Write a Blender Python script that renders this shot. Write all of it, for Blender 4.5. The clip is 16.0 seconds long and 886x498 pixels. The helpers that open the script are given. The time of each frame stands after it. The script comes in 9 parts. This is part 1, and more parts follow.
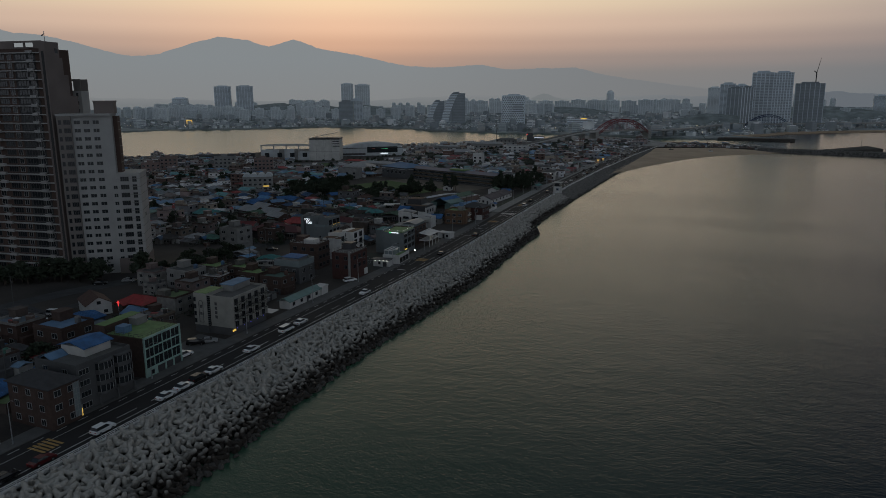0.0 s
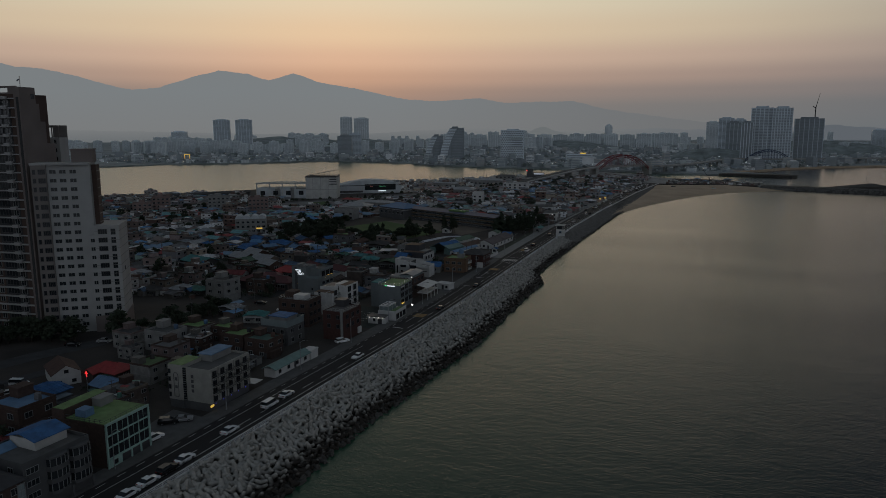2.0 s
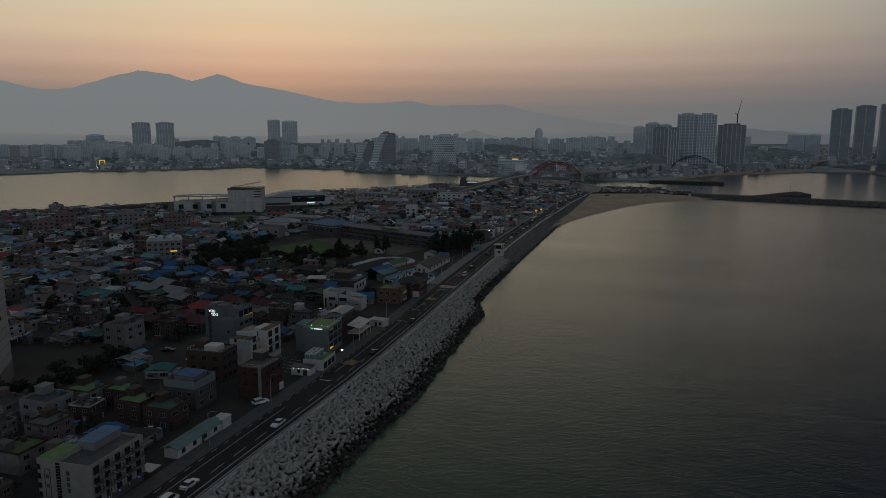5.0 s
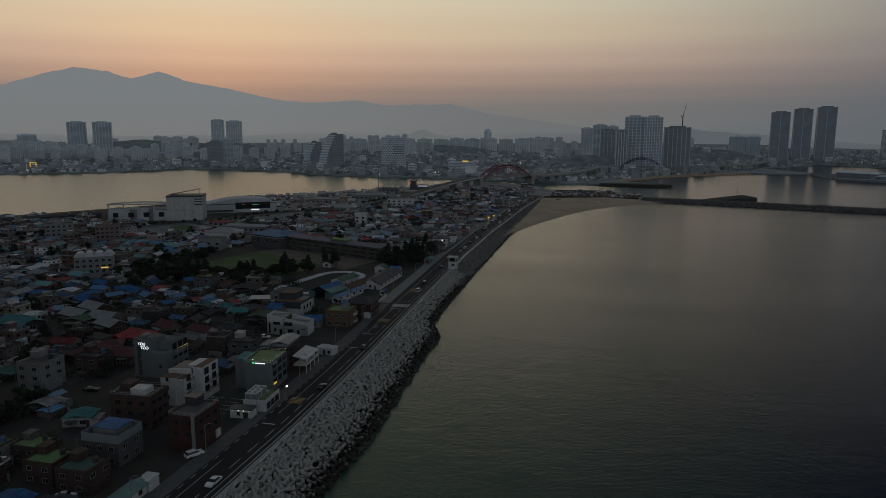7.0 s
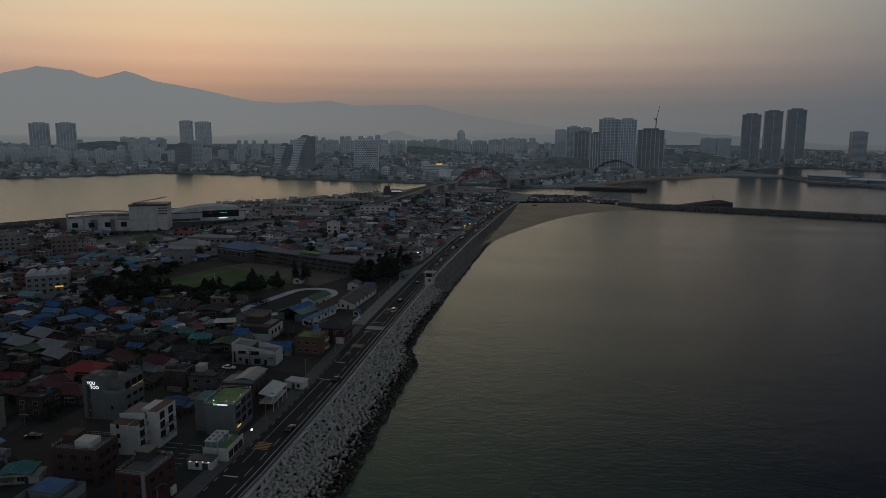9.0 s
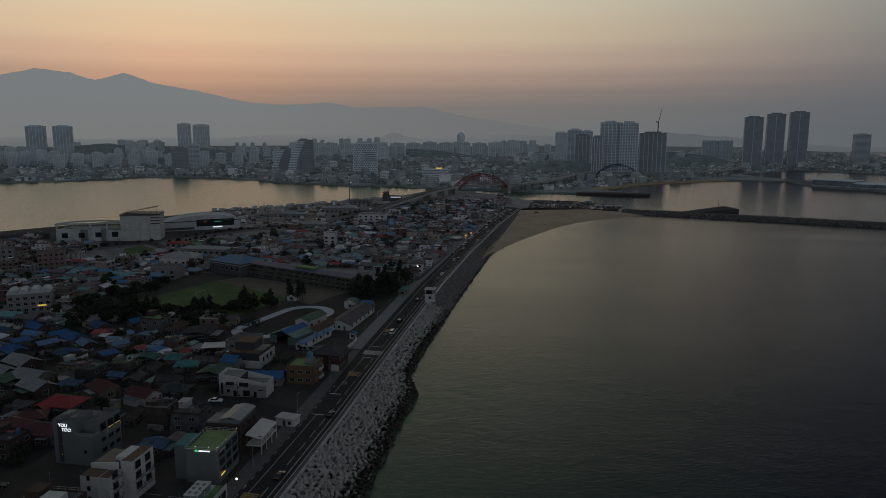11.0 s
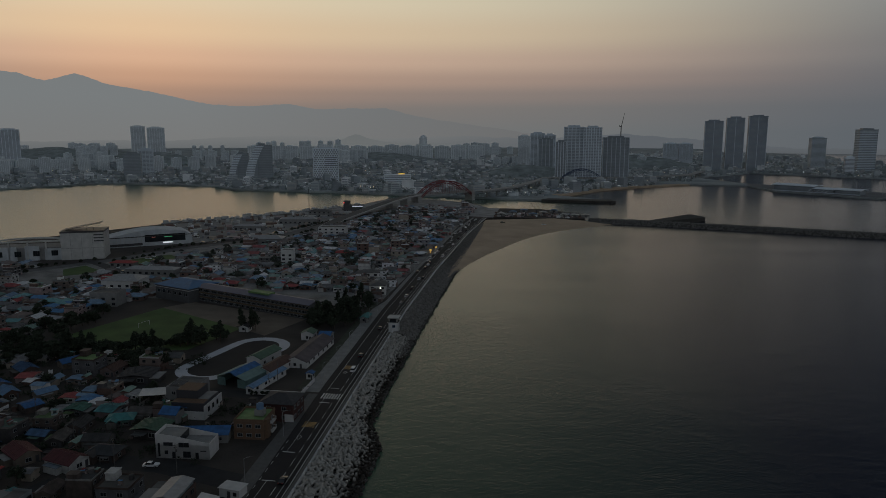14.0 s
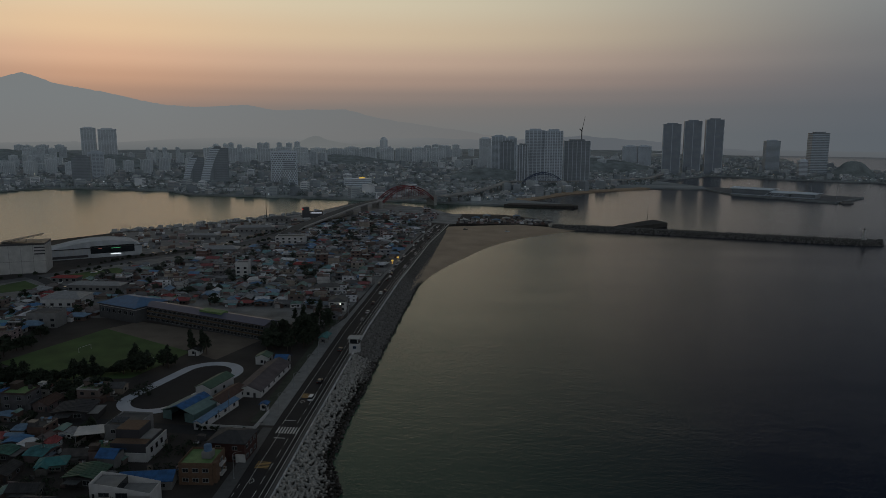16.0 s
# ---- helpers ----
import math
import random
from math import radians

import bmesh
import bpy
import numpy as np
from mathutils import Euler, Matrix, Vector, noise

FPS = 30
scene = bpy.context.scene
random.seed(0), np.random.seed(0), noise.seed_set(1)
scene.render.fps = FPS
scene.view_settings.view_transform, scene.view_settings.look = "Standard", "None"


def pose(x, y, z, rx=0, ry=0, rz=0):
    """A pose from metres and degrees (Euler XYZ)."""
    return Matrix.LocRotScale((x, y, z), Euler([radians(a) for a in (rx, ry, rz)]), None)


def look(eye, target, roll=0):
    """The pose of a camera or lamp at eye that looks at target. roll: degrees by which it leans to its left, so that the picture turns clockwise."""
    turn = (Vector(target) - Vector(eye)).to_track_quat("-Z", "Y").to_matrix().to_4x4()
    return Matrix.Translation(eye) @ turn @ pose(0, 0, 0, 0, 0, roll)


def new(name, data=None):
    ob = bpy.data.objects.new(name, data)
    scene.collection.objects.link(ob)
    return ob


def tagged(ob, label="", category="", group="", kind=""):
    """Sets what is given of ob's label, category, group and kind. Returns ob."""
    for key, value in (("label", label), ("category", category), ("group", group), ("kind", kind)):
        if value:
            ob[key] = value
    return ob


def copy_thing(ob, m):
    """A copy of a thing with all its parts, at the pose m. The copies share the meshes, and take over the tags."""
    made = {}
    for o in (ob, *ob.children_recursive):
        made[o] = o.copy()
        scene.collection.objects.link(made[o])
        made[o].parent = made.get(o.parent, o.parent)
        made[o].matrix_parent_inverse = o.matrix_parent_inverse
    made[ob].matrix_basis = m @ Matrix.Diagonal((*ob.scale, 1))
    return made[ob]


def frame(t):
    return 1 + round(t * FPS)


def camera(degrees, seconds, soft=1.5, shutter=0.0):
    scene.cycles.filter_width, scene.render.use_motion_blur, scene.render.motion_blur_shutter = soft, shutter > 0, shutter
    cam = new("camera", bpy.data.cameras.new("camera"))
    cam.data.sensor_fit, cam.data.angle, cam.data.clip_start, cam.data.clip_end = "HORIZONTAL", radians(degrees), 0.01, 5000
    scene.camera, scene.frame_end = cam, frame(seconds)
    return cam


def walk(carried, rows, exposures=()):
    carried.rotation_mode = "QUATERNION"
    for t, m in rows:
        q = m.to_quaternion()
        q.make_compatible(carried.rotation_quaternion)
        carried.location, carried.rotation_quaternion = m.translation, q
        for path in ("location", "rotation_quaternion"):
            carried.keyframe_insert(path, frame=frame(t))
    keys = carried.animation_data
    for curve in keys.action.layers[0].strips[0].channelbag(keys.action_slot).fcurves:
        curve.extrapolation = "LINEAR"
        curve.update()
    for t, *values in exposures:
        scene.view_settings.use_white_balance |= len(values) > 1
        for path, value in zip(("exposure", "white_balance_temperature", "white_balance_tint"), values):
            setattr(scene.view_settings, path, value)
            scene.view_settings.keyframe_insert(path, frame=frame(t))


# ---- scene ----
cam = camera(64.22, 16.0, soft=0.7)
PATH = [
    (0, pose(-0.00, -0.00, 63.00, 77.883, 0.239, 23.949)),
    (0.5, pose(-1.75, 3.78, 64.46, 78.089, 0.200, 23.911)),
    (1, pose(-3.52, 7.87, 65.75, 78.877, 0.249, 23.896)),
    (1.5, pose(-5.46, 11.97, 67.01, 80.041, 0.222, 23.865)),
    (2, pose(-7.38, 16.16, 68.28, 80.406, 0.200, 23.846)),
    (2.5, pose(-9.12, 20.15, 69.58, 80.528, 0.180, 23.795)),
    (3, pose(-10.95, 24.41, 71.01, 80.552, 0.117, 23.138)),
    (3.5, pose(-12.68, 28.58, 72.38, 80.571, 0.058, 21.926)),
    (4, pose(-14.61, 32.87, 73.64, 80.550, 0.078, 20.662)),
    (6.5, pose(-23.93, 54.55, 79.80, 80.485, -0.086, 15.178)),
    (7, pose(-25.50, 58.85, 81.26, 80.450, -0.101, 14.201)),
    (7.5, pose(-26.92, 62.96, 82.62, 80.454, -0.096, 13.322)),
    (8, pose(-28.47, 67.08, 84.04, 80.435, -0.145, 12.633)),
    (8.5, pose(-29.78, 71.56, 85.37, 80.436, -0.124, 12.177)),
    (9, pose(-31.27, 75.95, 86.85, 80.435, -0.124, 12.025)),
    (11.5, pose(-36.99, 98.14, 93.22, 80.529, -0.062, 11.982)),
    (12, pose(-38.17, 102.75, 94.61, 80.534, -0.036, 11.967)),
    (12.5, pose(-39.28, 107.43, 95.76, 80.566, -0.051, 11.367)),
    (13, pose(-40.37, 111.58, 97.10, 80.553, -0.049, 10.529)),
    (13.5, pose(-41.17, 115.51, 98.52, 80.567, -0.051, 9.728)),
    (14, pose(-41.91, 119.27, 99.90, 80.572, -0.042, 8.931)),
    (14.5, pose(-42.56, 123.39, 101.24, 80.596, -0.051, 8.133)),
    (15, pose(-43.68, 127.65, 102.59, 80.603, -0.112, 7.310)),
    (15.5, pose(-44.39, 131.92, 103.70, 80.628, -0.095, 6.534)),
    (16, pose(-45.24, 136.07, 104.69, 80.645, -0.157, 5.769)),
]
walk(cam, PATH, exposures=[(0, 0.32, 6330, 10), (0.5, 0.28, 6330, 10), (1.5, 0.13, 6350, 10), (3, 0.0, 6370, 10), (8, 0.0, 6430, 10), (16, 0.0, 6500, 10)])

# ---- world: dusk sky, the sun just gone behind the mountains ----
SUNSET = (-0.53, 0.848)
world = bpy.data.worlds.new("dusk_sky")
scene.world = world
world.use_nodes = True


def build_sky(nt):
    n, l = nt.nodes, nt.links
    n.clear()
    out = n.new("ShaderNodeOutputWorld")
    bg = n.new("ShaderNodeBackground")
    tc = n.new("ShaderNodeTexCoord")
    sep = n.new("ShaderNodeSeparateXYZ")
    l.new(tc.outputs["Generated"], sep.inputs[0])
    flat = n.new("ShaderNodeVectorMath")
    flat.operation = "MULTIPLY"
    flat.inputs[1].default_value = (1, 1, 0)
    l.new(tc.outputs["Generated"], flat.inputs[0])
    unit = n.new("ShaderNodeVectorMath")
    unit.operation = "NORMALIZE"
    l.new(flat.outputs[0], unit.inputs[0])
    dot = n.new("ShaderNodeVectorMath")
    dot.operation = "DOT_PRODUCT"
    dot.inputs[1].default_value = (SUNSET[0], SUNSET[1], 0)
    l.new(unit.outputs[0], dot.inputs[0])
    side = n.new("ShaderNodeMapRange")
    side.interpolation_type = "SMOOTHSTEP"
    side.inputs["From Min"].default_value, side.inputs["From Max"].default_value = SKY_SIDE
    l.new(dot.outputs["Value"], side.inputs["Value"])
    # elevation squeezed, so that the ramp has room near the horizon
    up = n.new("ShaderNodeMath")
    up.operation = "MAXIMUM"
    up.inputs[1].default_value = 0.0
    l.new(sep.outputs["Z"], up.inputs[0])
    root = n.new("ShaderNodeMath")
    root.operation = "POWER"
    root.inputs[1].default_value = 0.5
    l.new(up.outputs[0], root.inputs[0])
    ramps = []
    for stops in (SKY_COOL, SKY_WARM, SKY_EAST):
        r = n.new("ShaderNodeValToRGB")
        r.color_ramp.interpolation = "EASE"
        while len(r.color_ramp.elements) < len(stops):
            r.color_ramp.elements.new(0.5)
        for e, (z, c) in zip(r.color_ramp.elements, stops):
            e.position, e.color = math.sqrt(z), (*c, 1)
        l.new(root.outputs[0], r.inputs[0])
        ramps.append(r)
    mix = n.new("ShaderNodeMix")
    mix.data_type = "RGBA"
    l.new(side.outputs[0], mix.inputs["Factor"])
    l.new(ramps[0].outputs[0], mix.inputs["A"])
    l.new(ramps[1].outputs[0], mix.inputs["B"])
    east = n.new("ShaderNodeMapRange")
    east.interpolation_type = "SMOOTHSTEP"
    east.inputs["From Min"].default_value, east.inputs["From Max"].default_value = 0.12, -0.6
    l.new(dot.outputs["Value"], east.inputs["Value"])
    mix2 = n.new("ShaderNodeMix")
    mix2.data_type = "RGBA"
    l.new(east.outputs[0], mix2.inputs["Factor"])
    l.new(mix.outputs["Result"], mix2.inputs["A"])
    l.new(ramps[2].outputs[0], mix2.inputs["B"])
    sky = n.new("ShaderNodeTexSky")
    sky.sky_type, sky.sun_disc = "NISHITA", False
    sky.sun_elevation, sky.sun_rotation = radians(1.0), math.atan2(SUNSET[0], SUNSET[1])
    sky.dust_density = 4.0
    soft = n.new("ShaderNodeMix")
    soft.data_type, soft.blend_type = "RGBA", "ADD"
    soft.inputs["Factor"].default_value = 0.02
    l.new(mix2.outputs["Result"], soft.inputs["A"])
    l.new(sky.outputs[0], soft.inputs["B"])
    l.new(soft.outputs["Result"], bg.inputs["Color"])
    l.new(bg.outputs[0], out.inputs[0])


SKY_SIDE = (0.50, 0.985)
SKY_WARM = ((0.0, (0.168, 0.174, 0.172)), (0.03, (0.180, 0.176, 0.170)), (0.05, (0.230, 0.196, 0.180)), (0.07, (0.335, 0.250, 0.210)), (0.095, (0.465, 0.342, 0.268)),
            (0.13, (0.562, 0.452, 0.318)), (0.175, (0.585, 0.522, 0.382)), (0.24, (0.47, 0.43, 0.33)), (0.34, (0.15, 0.158, 0.145)), (0.5, (0.06, 0.075, 0.08)), (0.7, (0.066, 0.083, 0.100)), (1.0, (0.092, 0.114, 0.136)))
SKY_COOL = ((0.0, (0.103, 0.118, 0.134)), (0.03, (0.110, 0.123, 0.139)), (0.06, (0.124, 0.133, 0.149)), (0.1, (0.153, 0.159, 0.170)),
            (0.17, (0.200, 0.211, 0.217)), (0.21, (0.052, 0.058, 0.076)), (0.30, (0.015, 0.019, 0.036)), (0.45, (0.012, 0.017, 0.032)), (0.7, (0.040, 0.052, 0.068)), (1.0, (0.092, 0.114, 0.136)))
SKY_EAST = ((0.0, (0.29, 0.31, 0.338)), (0.06, (0.305, 0.32, 0.35)), (0.15, (0.305, 0.315, 0.34)), (0.3, (0.225, 0.243, 0.27)), (0.5, (0.135, 0.155, 0.178)), (1.0, (0.092, 0.114, 0.136)))
build_sky(world.node_tree)

sun = new("sun", bpy.data.lights.new("sun", "SUN"))
sun.data.energy, sun.data.angle, sun.data.color = 0.05, radians(60), (1.0, 0.84, 0.66)
sun.matrix_world = look((0, 0, 100), (-SUNSET[0] * 100, -SUNSET[1] * 100, 60))

# ---- materials ----
MATS = {}


def shader(name, color, rough=0.8, metal=0.0, scale=0.4, amount=0.25, bump=0.0, fine=12.0, palette=None, island=False, spec=0.5, emit=None):
    """A surface with stains at one scale and grain at a finer one. palette: colours picked at random for each object or island."""
    m = bpy.data.materials.new(name)
    m.use_nodes = True
    n, l = m.node_tree.nodes, m.node_tree.links
    p = n["Principled BSDF"]
    p.inputs["Roughness"].default_value, p.inputs["Metallic"].default_value = rough, metal
    p.inputs["Specular IOR Level"].default_value = spec
    tc = n.new("ShaderNodeTexCoord")
    stain = n.new("ShaderNodeTexNoise")
    stain.inputs["Scale"].default_value, stain.inputs["Detail"].default_value = scale, 5
    grain = n.new("ShaderNodeTexNoise")
    grain.inputs["Scale"].default_value, grain.inputs["Detail"].default_value = fine, 2
    l.new(tc.outputs["Object"], stain.inputs["Vector"])
    l.new(tc.outputs["Object"], grain.inputs["Vector"])
    add = n.new("ShaderNodeMath")
    add.operation = "MULTIPLY_ADD"
    add.inputs[1].default_value = 0.35
    l.new(grain.outputs["Fac"], add.inputs[0])
    l.new(stain.outputs["Fac"], add.inputs[2])
    rng = n.new("ShaderNodeMapRange")
    rng.inputs["From Min"].default_value, rng.inputs["From Max"].default_value = 0.4, 0.95
    rng.inputs["To Min"].default_value, rng.inputs["To Max"].default_value = 1 - amount, 1 + amount
    l.new(add.outputs[0], rng.inputs["Value"])
    mul = n.new("ShaderNodeMix")
    mul.data_type, mul.blend_type = "RGBA", "MULTIPLY"
    mul.inputs["Factor"].default_value = 1.0
    mul.inputs["A"].default_value = (*color, 1)
    l.new(rng.outputs[0], mul.inputs["B"])
    if palette:
        r = n.new("ShaderNodeValToRGB")
        r.color_ramp.interpolation = "CONSTANT"
        while len(r.color_ramp.elements) < len(palette):
            r.color_ramp.elements.new(0.5)
        for k, c in enumerate(palette):
            r.color_ramp.elements[k].position, r.color_ramp.elements[k].color = k / len(palette), (*c, 1)
        if island:
            src = n.new("ShaderNodeNewGeometry").outputs["Random Per Island"]
        else:
            src = n.new("ShaderNodeObjectInfo").outputs["Random"]
        l.new(src, r.inputs[0])
        l.new(r.outputs[0], mul.inputs["A"])
    l.new(mul.outputs["Result"], p.inputs["Base Color"])
    if bump:
        b = n.new("ShaderNodeBump")
        b.inputs["Strength"].default_value, b.inputs["Distance"].default_value = bump, 0.05
        l.new(add.outputs[0], b.inputs["Height"])
        l.new(b.outputs[0], p.inputs["Normal"])
    if emit:
        p.inputs["Emission Color"].default_value, p.inputs["Emission Strength"].default_value = (*emit[0], 1), emit[1]
    MATS[name] = m
    return m


WALL_PALETTE = [(0.12, 0.115, 0.105), (0.08, 0.062, 0.054), (0.20, 0.195, 0.185), (0.06, 0.036, 0.029), (0.10, 0.10, 0.106), (0.40, 0.40, 0.39), (0.15, 0.115, 0.11), (0.045, 0.042, 0.042), (0.14, 0.118, 0.095), (0.065, 0.045, 0.038)]
ROOF_PALETTE = [(0.045, 0.045, 0.05), (0.07, 0.05, 0.044), (0.03, 0.10, 0.22), (0.05, 0.05, 0.055), (0.045, 0.17, 0.18), (0.12, 0.12, 0.125), (0.15, 0.028, 0.03), (0.055, 0.038, 0.034), (0.05, 0.11, 0.20),
                (0.03, 0.034, 0.038), (0.05, 0.14, 0.11), (0.24, 0.245, 0.25), (0.04, 0.038, 0.038), (0.05, 0.09, 0.15), (0.045, 0.04, 0.038), (0.08, 0.07, 0.065)]
asphalt = shader("asphalt", (0.0165, 0.015, 0.0156), 0.9, scale=0.15, amount=0.3, bump=0.2)
paving = shader("paving", (0.10, 0.098, 0.095), 0.85, scale=0.5, amount=0.25)
soil = shader("town_soil", (0.042, 0.035, 0.030), 0.95, scale=0.06, amount=0.55, bump=0.3, fine=1.5)
# far ground is paled: haze is put into its base colour
hazed_soil = shader("hazed_soil", (0.27, 0.295, 0.295), 0.95, scale=0.012, amount=0.5, fine=0.2)
sand = shader("sand", (0.42, 0.32, 0.225), 0.95, scale=0.05, amount=0.18, bump=0.4, fine=1.2)
concrete = shader("concrete", (0.30, 0.295, 0.28), 0.85, scale=0.4, amount=0.25)
pale_concrete = shader("pale_concrete", (0.45, 0.45, 0.43), 0.8, scale=0.25, amount=0.2)
white_paint = shader("white_paint", (0.52, 0.52, 0.51), 0.6, scale=0.5, amount=0.14)
road_white = shader("road_white", (0.62, 0.62, 0.6), 0.7, scale=1.5, amount=0.3)
road_yellow = shader("road_yellow", (0.40, 0.25, 0.08), 0.7, scale=1.5, amount=0.3)
lawn_green = shader("lawn_green", (0.06, 0.105, 0.028), 0.95, scale=0.08, amount=0.35, fine=3)
wall_mix = shader("house_wall", (0.3, 0.3, 0.3), 0.85, scale=0.4, amount=0.4, palette=WALL_PALETTE)
roof_mix = shader("house_roof", (0.1, 0.1, 0.1), 0.75, scale=0.35, amount=0.55, bump=0.4, fine=5, palette=ROOF_PALETTE)
# wall and roof colours lightened from the near ones, haze put into the paint
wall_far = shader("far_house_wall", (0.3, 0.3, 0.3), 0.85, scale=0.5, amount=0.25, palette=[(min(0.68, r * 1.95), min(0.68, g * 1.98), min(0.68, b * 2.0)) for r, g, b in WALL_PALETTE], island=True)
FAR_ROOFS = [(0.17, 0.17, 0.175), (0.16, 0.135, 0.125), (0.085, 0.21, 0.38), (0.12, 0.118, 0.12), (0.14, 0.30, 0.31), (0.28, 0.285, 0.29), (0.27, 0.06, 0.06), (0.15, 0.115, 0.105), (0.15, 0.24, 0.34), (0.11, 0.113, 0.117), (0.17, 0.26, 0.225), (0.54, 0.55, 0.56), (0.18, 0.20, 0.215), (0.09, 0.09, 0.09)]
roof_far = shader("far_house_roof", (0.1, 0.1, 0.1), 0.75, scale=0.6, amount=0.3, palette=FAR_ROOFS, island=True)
# the farthest houses are paled once more for thicker haze
wall_beyond = shader("hazed_house_wall", (0.3, 0.3, 0.3), 0.85, scale=0.5, amount=0.25, island=True, palette=[(min(0.68, r * 2.4), min(0.7, g * 2.48), min(0.72, b * 2.55)) for r, g, b in WALL_PALETTE])
roof_beyond = shader("hazed_house_roof", (0.1, 0.1, 0.1), 0.75, scale=0.6, amount=0.3, island=True, palette=[tuple(1.15 * (0.75 * c + 0.25 * (r + g + b) / 3) for c in (r, g, b)) for r, g, b in FAR_ROOFS])
# pale, narrow palette: haze is put into the far city's colours
city_far = shader("hazed_city_block", (0.3, 0.3, 0.3), 0.85, scale=0.05, amount=0.2, island=True, palette=[(0.43, 0.47, 0.485), (0.53, 0.57, 0.58), (0.34, 0.38, 0.395), (0.80, 0.82, 0.83), (0.27, 0.30, 0.32), (0.43, 0.435, 0.43)])
glass = shader("dark_glass", (0.02, 0.024, 0.028), 0.08, scale=0.3, amount=0.2, spec=0.6)
steel = shader("galvanised_steel", (0.35, 0.36, 0.37), 0.45, 0.7, scale=2)
rust_red = shader("red_arch_paint", (0.20, 0.018, 0.022), 0.55, scale=0.2)
blue_grey = shader("blue_arch_paint", (0.05, 0.07, 0.13), 0.55, scale=0.2)
dark_metal = shader("dark_metal", (0.03, 0.03, 0.032), 0.5, 0.3)
rock = shader("rock_armour", (0.06, 0.056, 0.05), 0.95, scale=0.5, amount=0.5, bump=0.6)
needle = shader("pine_needles", (0.030, 0.042, 0.024), 0.9, scale=1.2, amount=0.5)
bark = shader("bark", (0.06, 0.045, 0.035), 0.95, scale=3, amount=0.4)


def tetrapod_shader():
    m = shader("tetrapod_concrete", (0.345, 0.332, 0.302), 0.9, scale=0.7, amount=0.3, bump=0.35, fine=9)
    n, l = m.node_tree.nodes, m.node_tree.links
    p = n["Principled BSDF"]
    old = p.inputs["Base Color"].links[0].from_socket
    geo = n.new("ShaderNodeNewGeometry")
    sep = n.new("ShaderNodeSeparateXYZ")
    l.new(geo.outputs["Position"], sep.inputs[0])
    wob = n.new("ShaderNodeTexNoise")
    wob.inputs["Scale"].default_value = 0.6
    l.new(geo.outputs["Position"], wob.inputs["Vector"])
    ma = n.new("ShaderNodeMath")
    ma.operation = "MULTIPLY_ADD"
    ma.inputs[1].default_value = 1.6
    l.new(wob.outputs["Fac"], ma.inputs[0])
    l.new(sep.outputs["Z"], ma.inputs[2])
    tide = n.new("ShaderNodeMapRange")
    tide.inputs["From Min"].default_value, tide.inputs["From Max"].default_value = -0.75, 0.35
    l.new(ma.outputs[0], tide.inputs["Value"])
    mix = n.new("ShaderNodeMix")
    mix.data_type = "RGBA"
    l.new(tide.outputs[0], mix.inputs["Factor"])
    mix.inputs["A"].default_value = (0.028, 0.022, 0.017, 1)
    l.new(old, mix.inputs["B"])
    l.new(mix.outputs["Result"], p.inputs["Base Color"])
    return m


tetra_mat = tetrapod_shader()


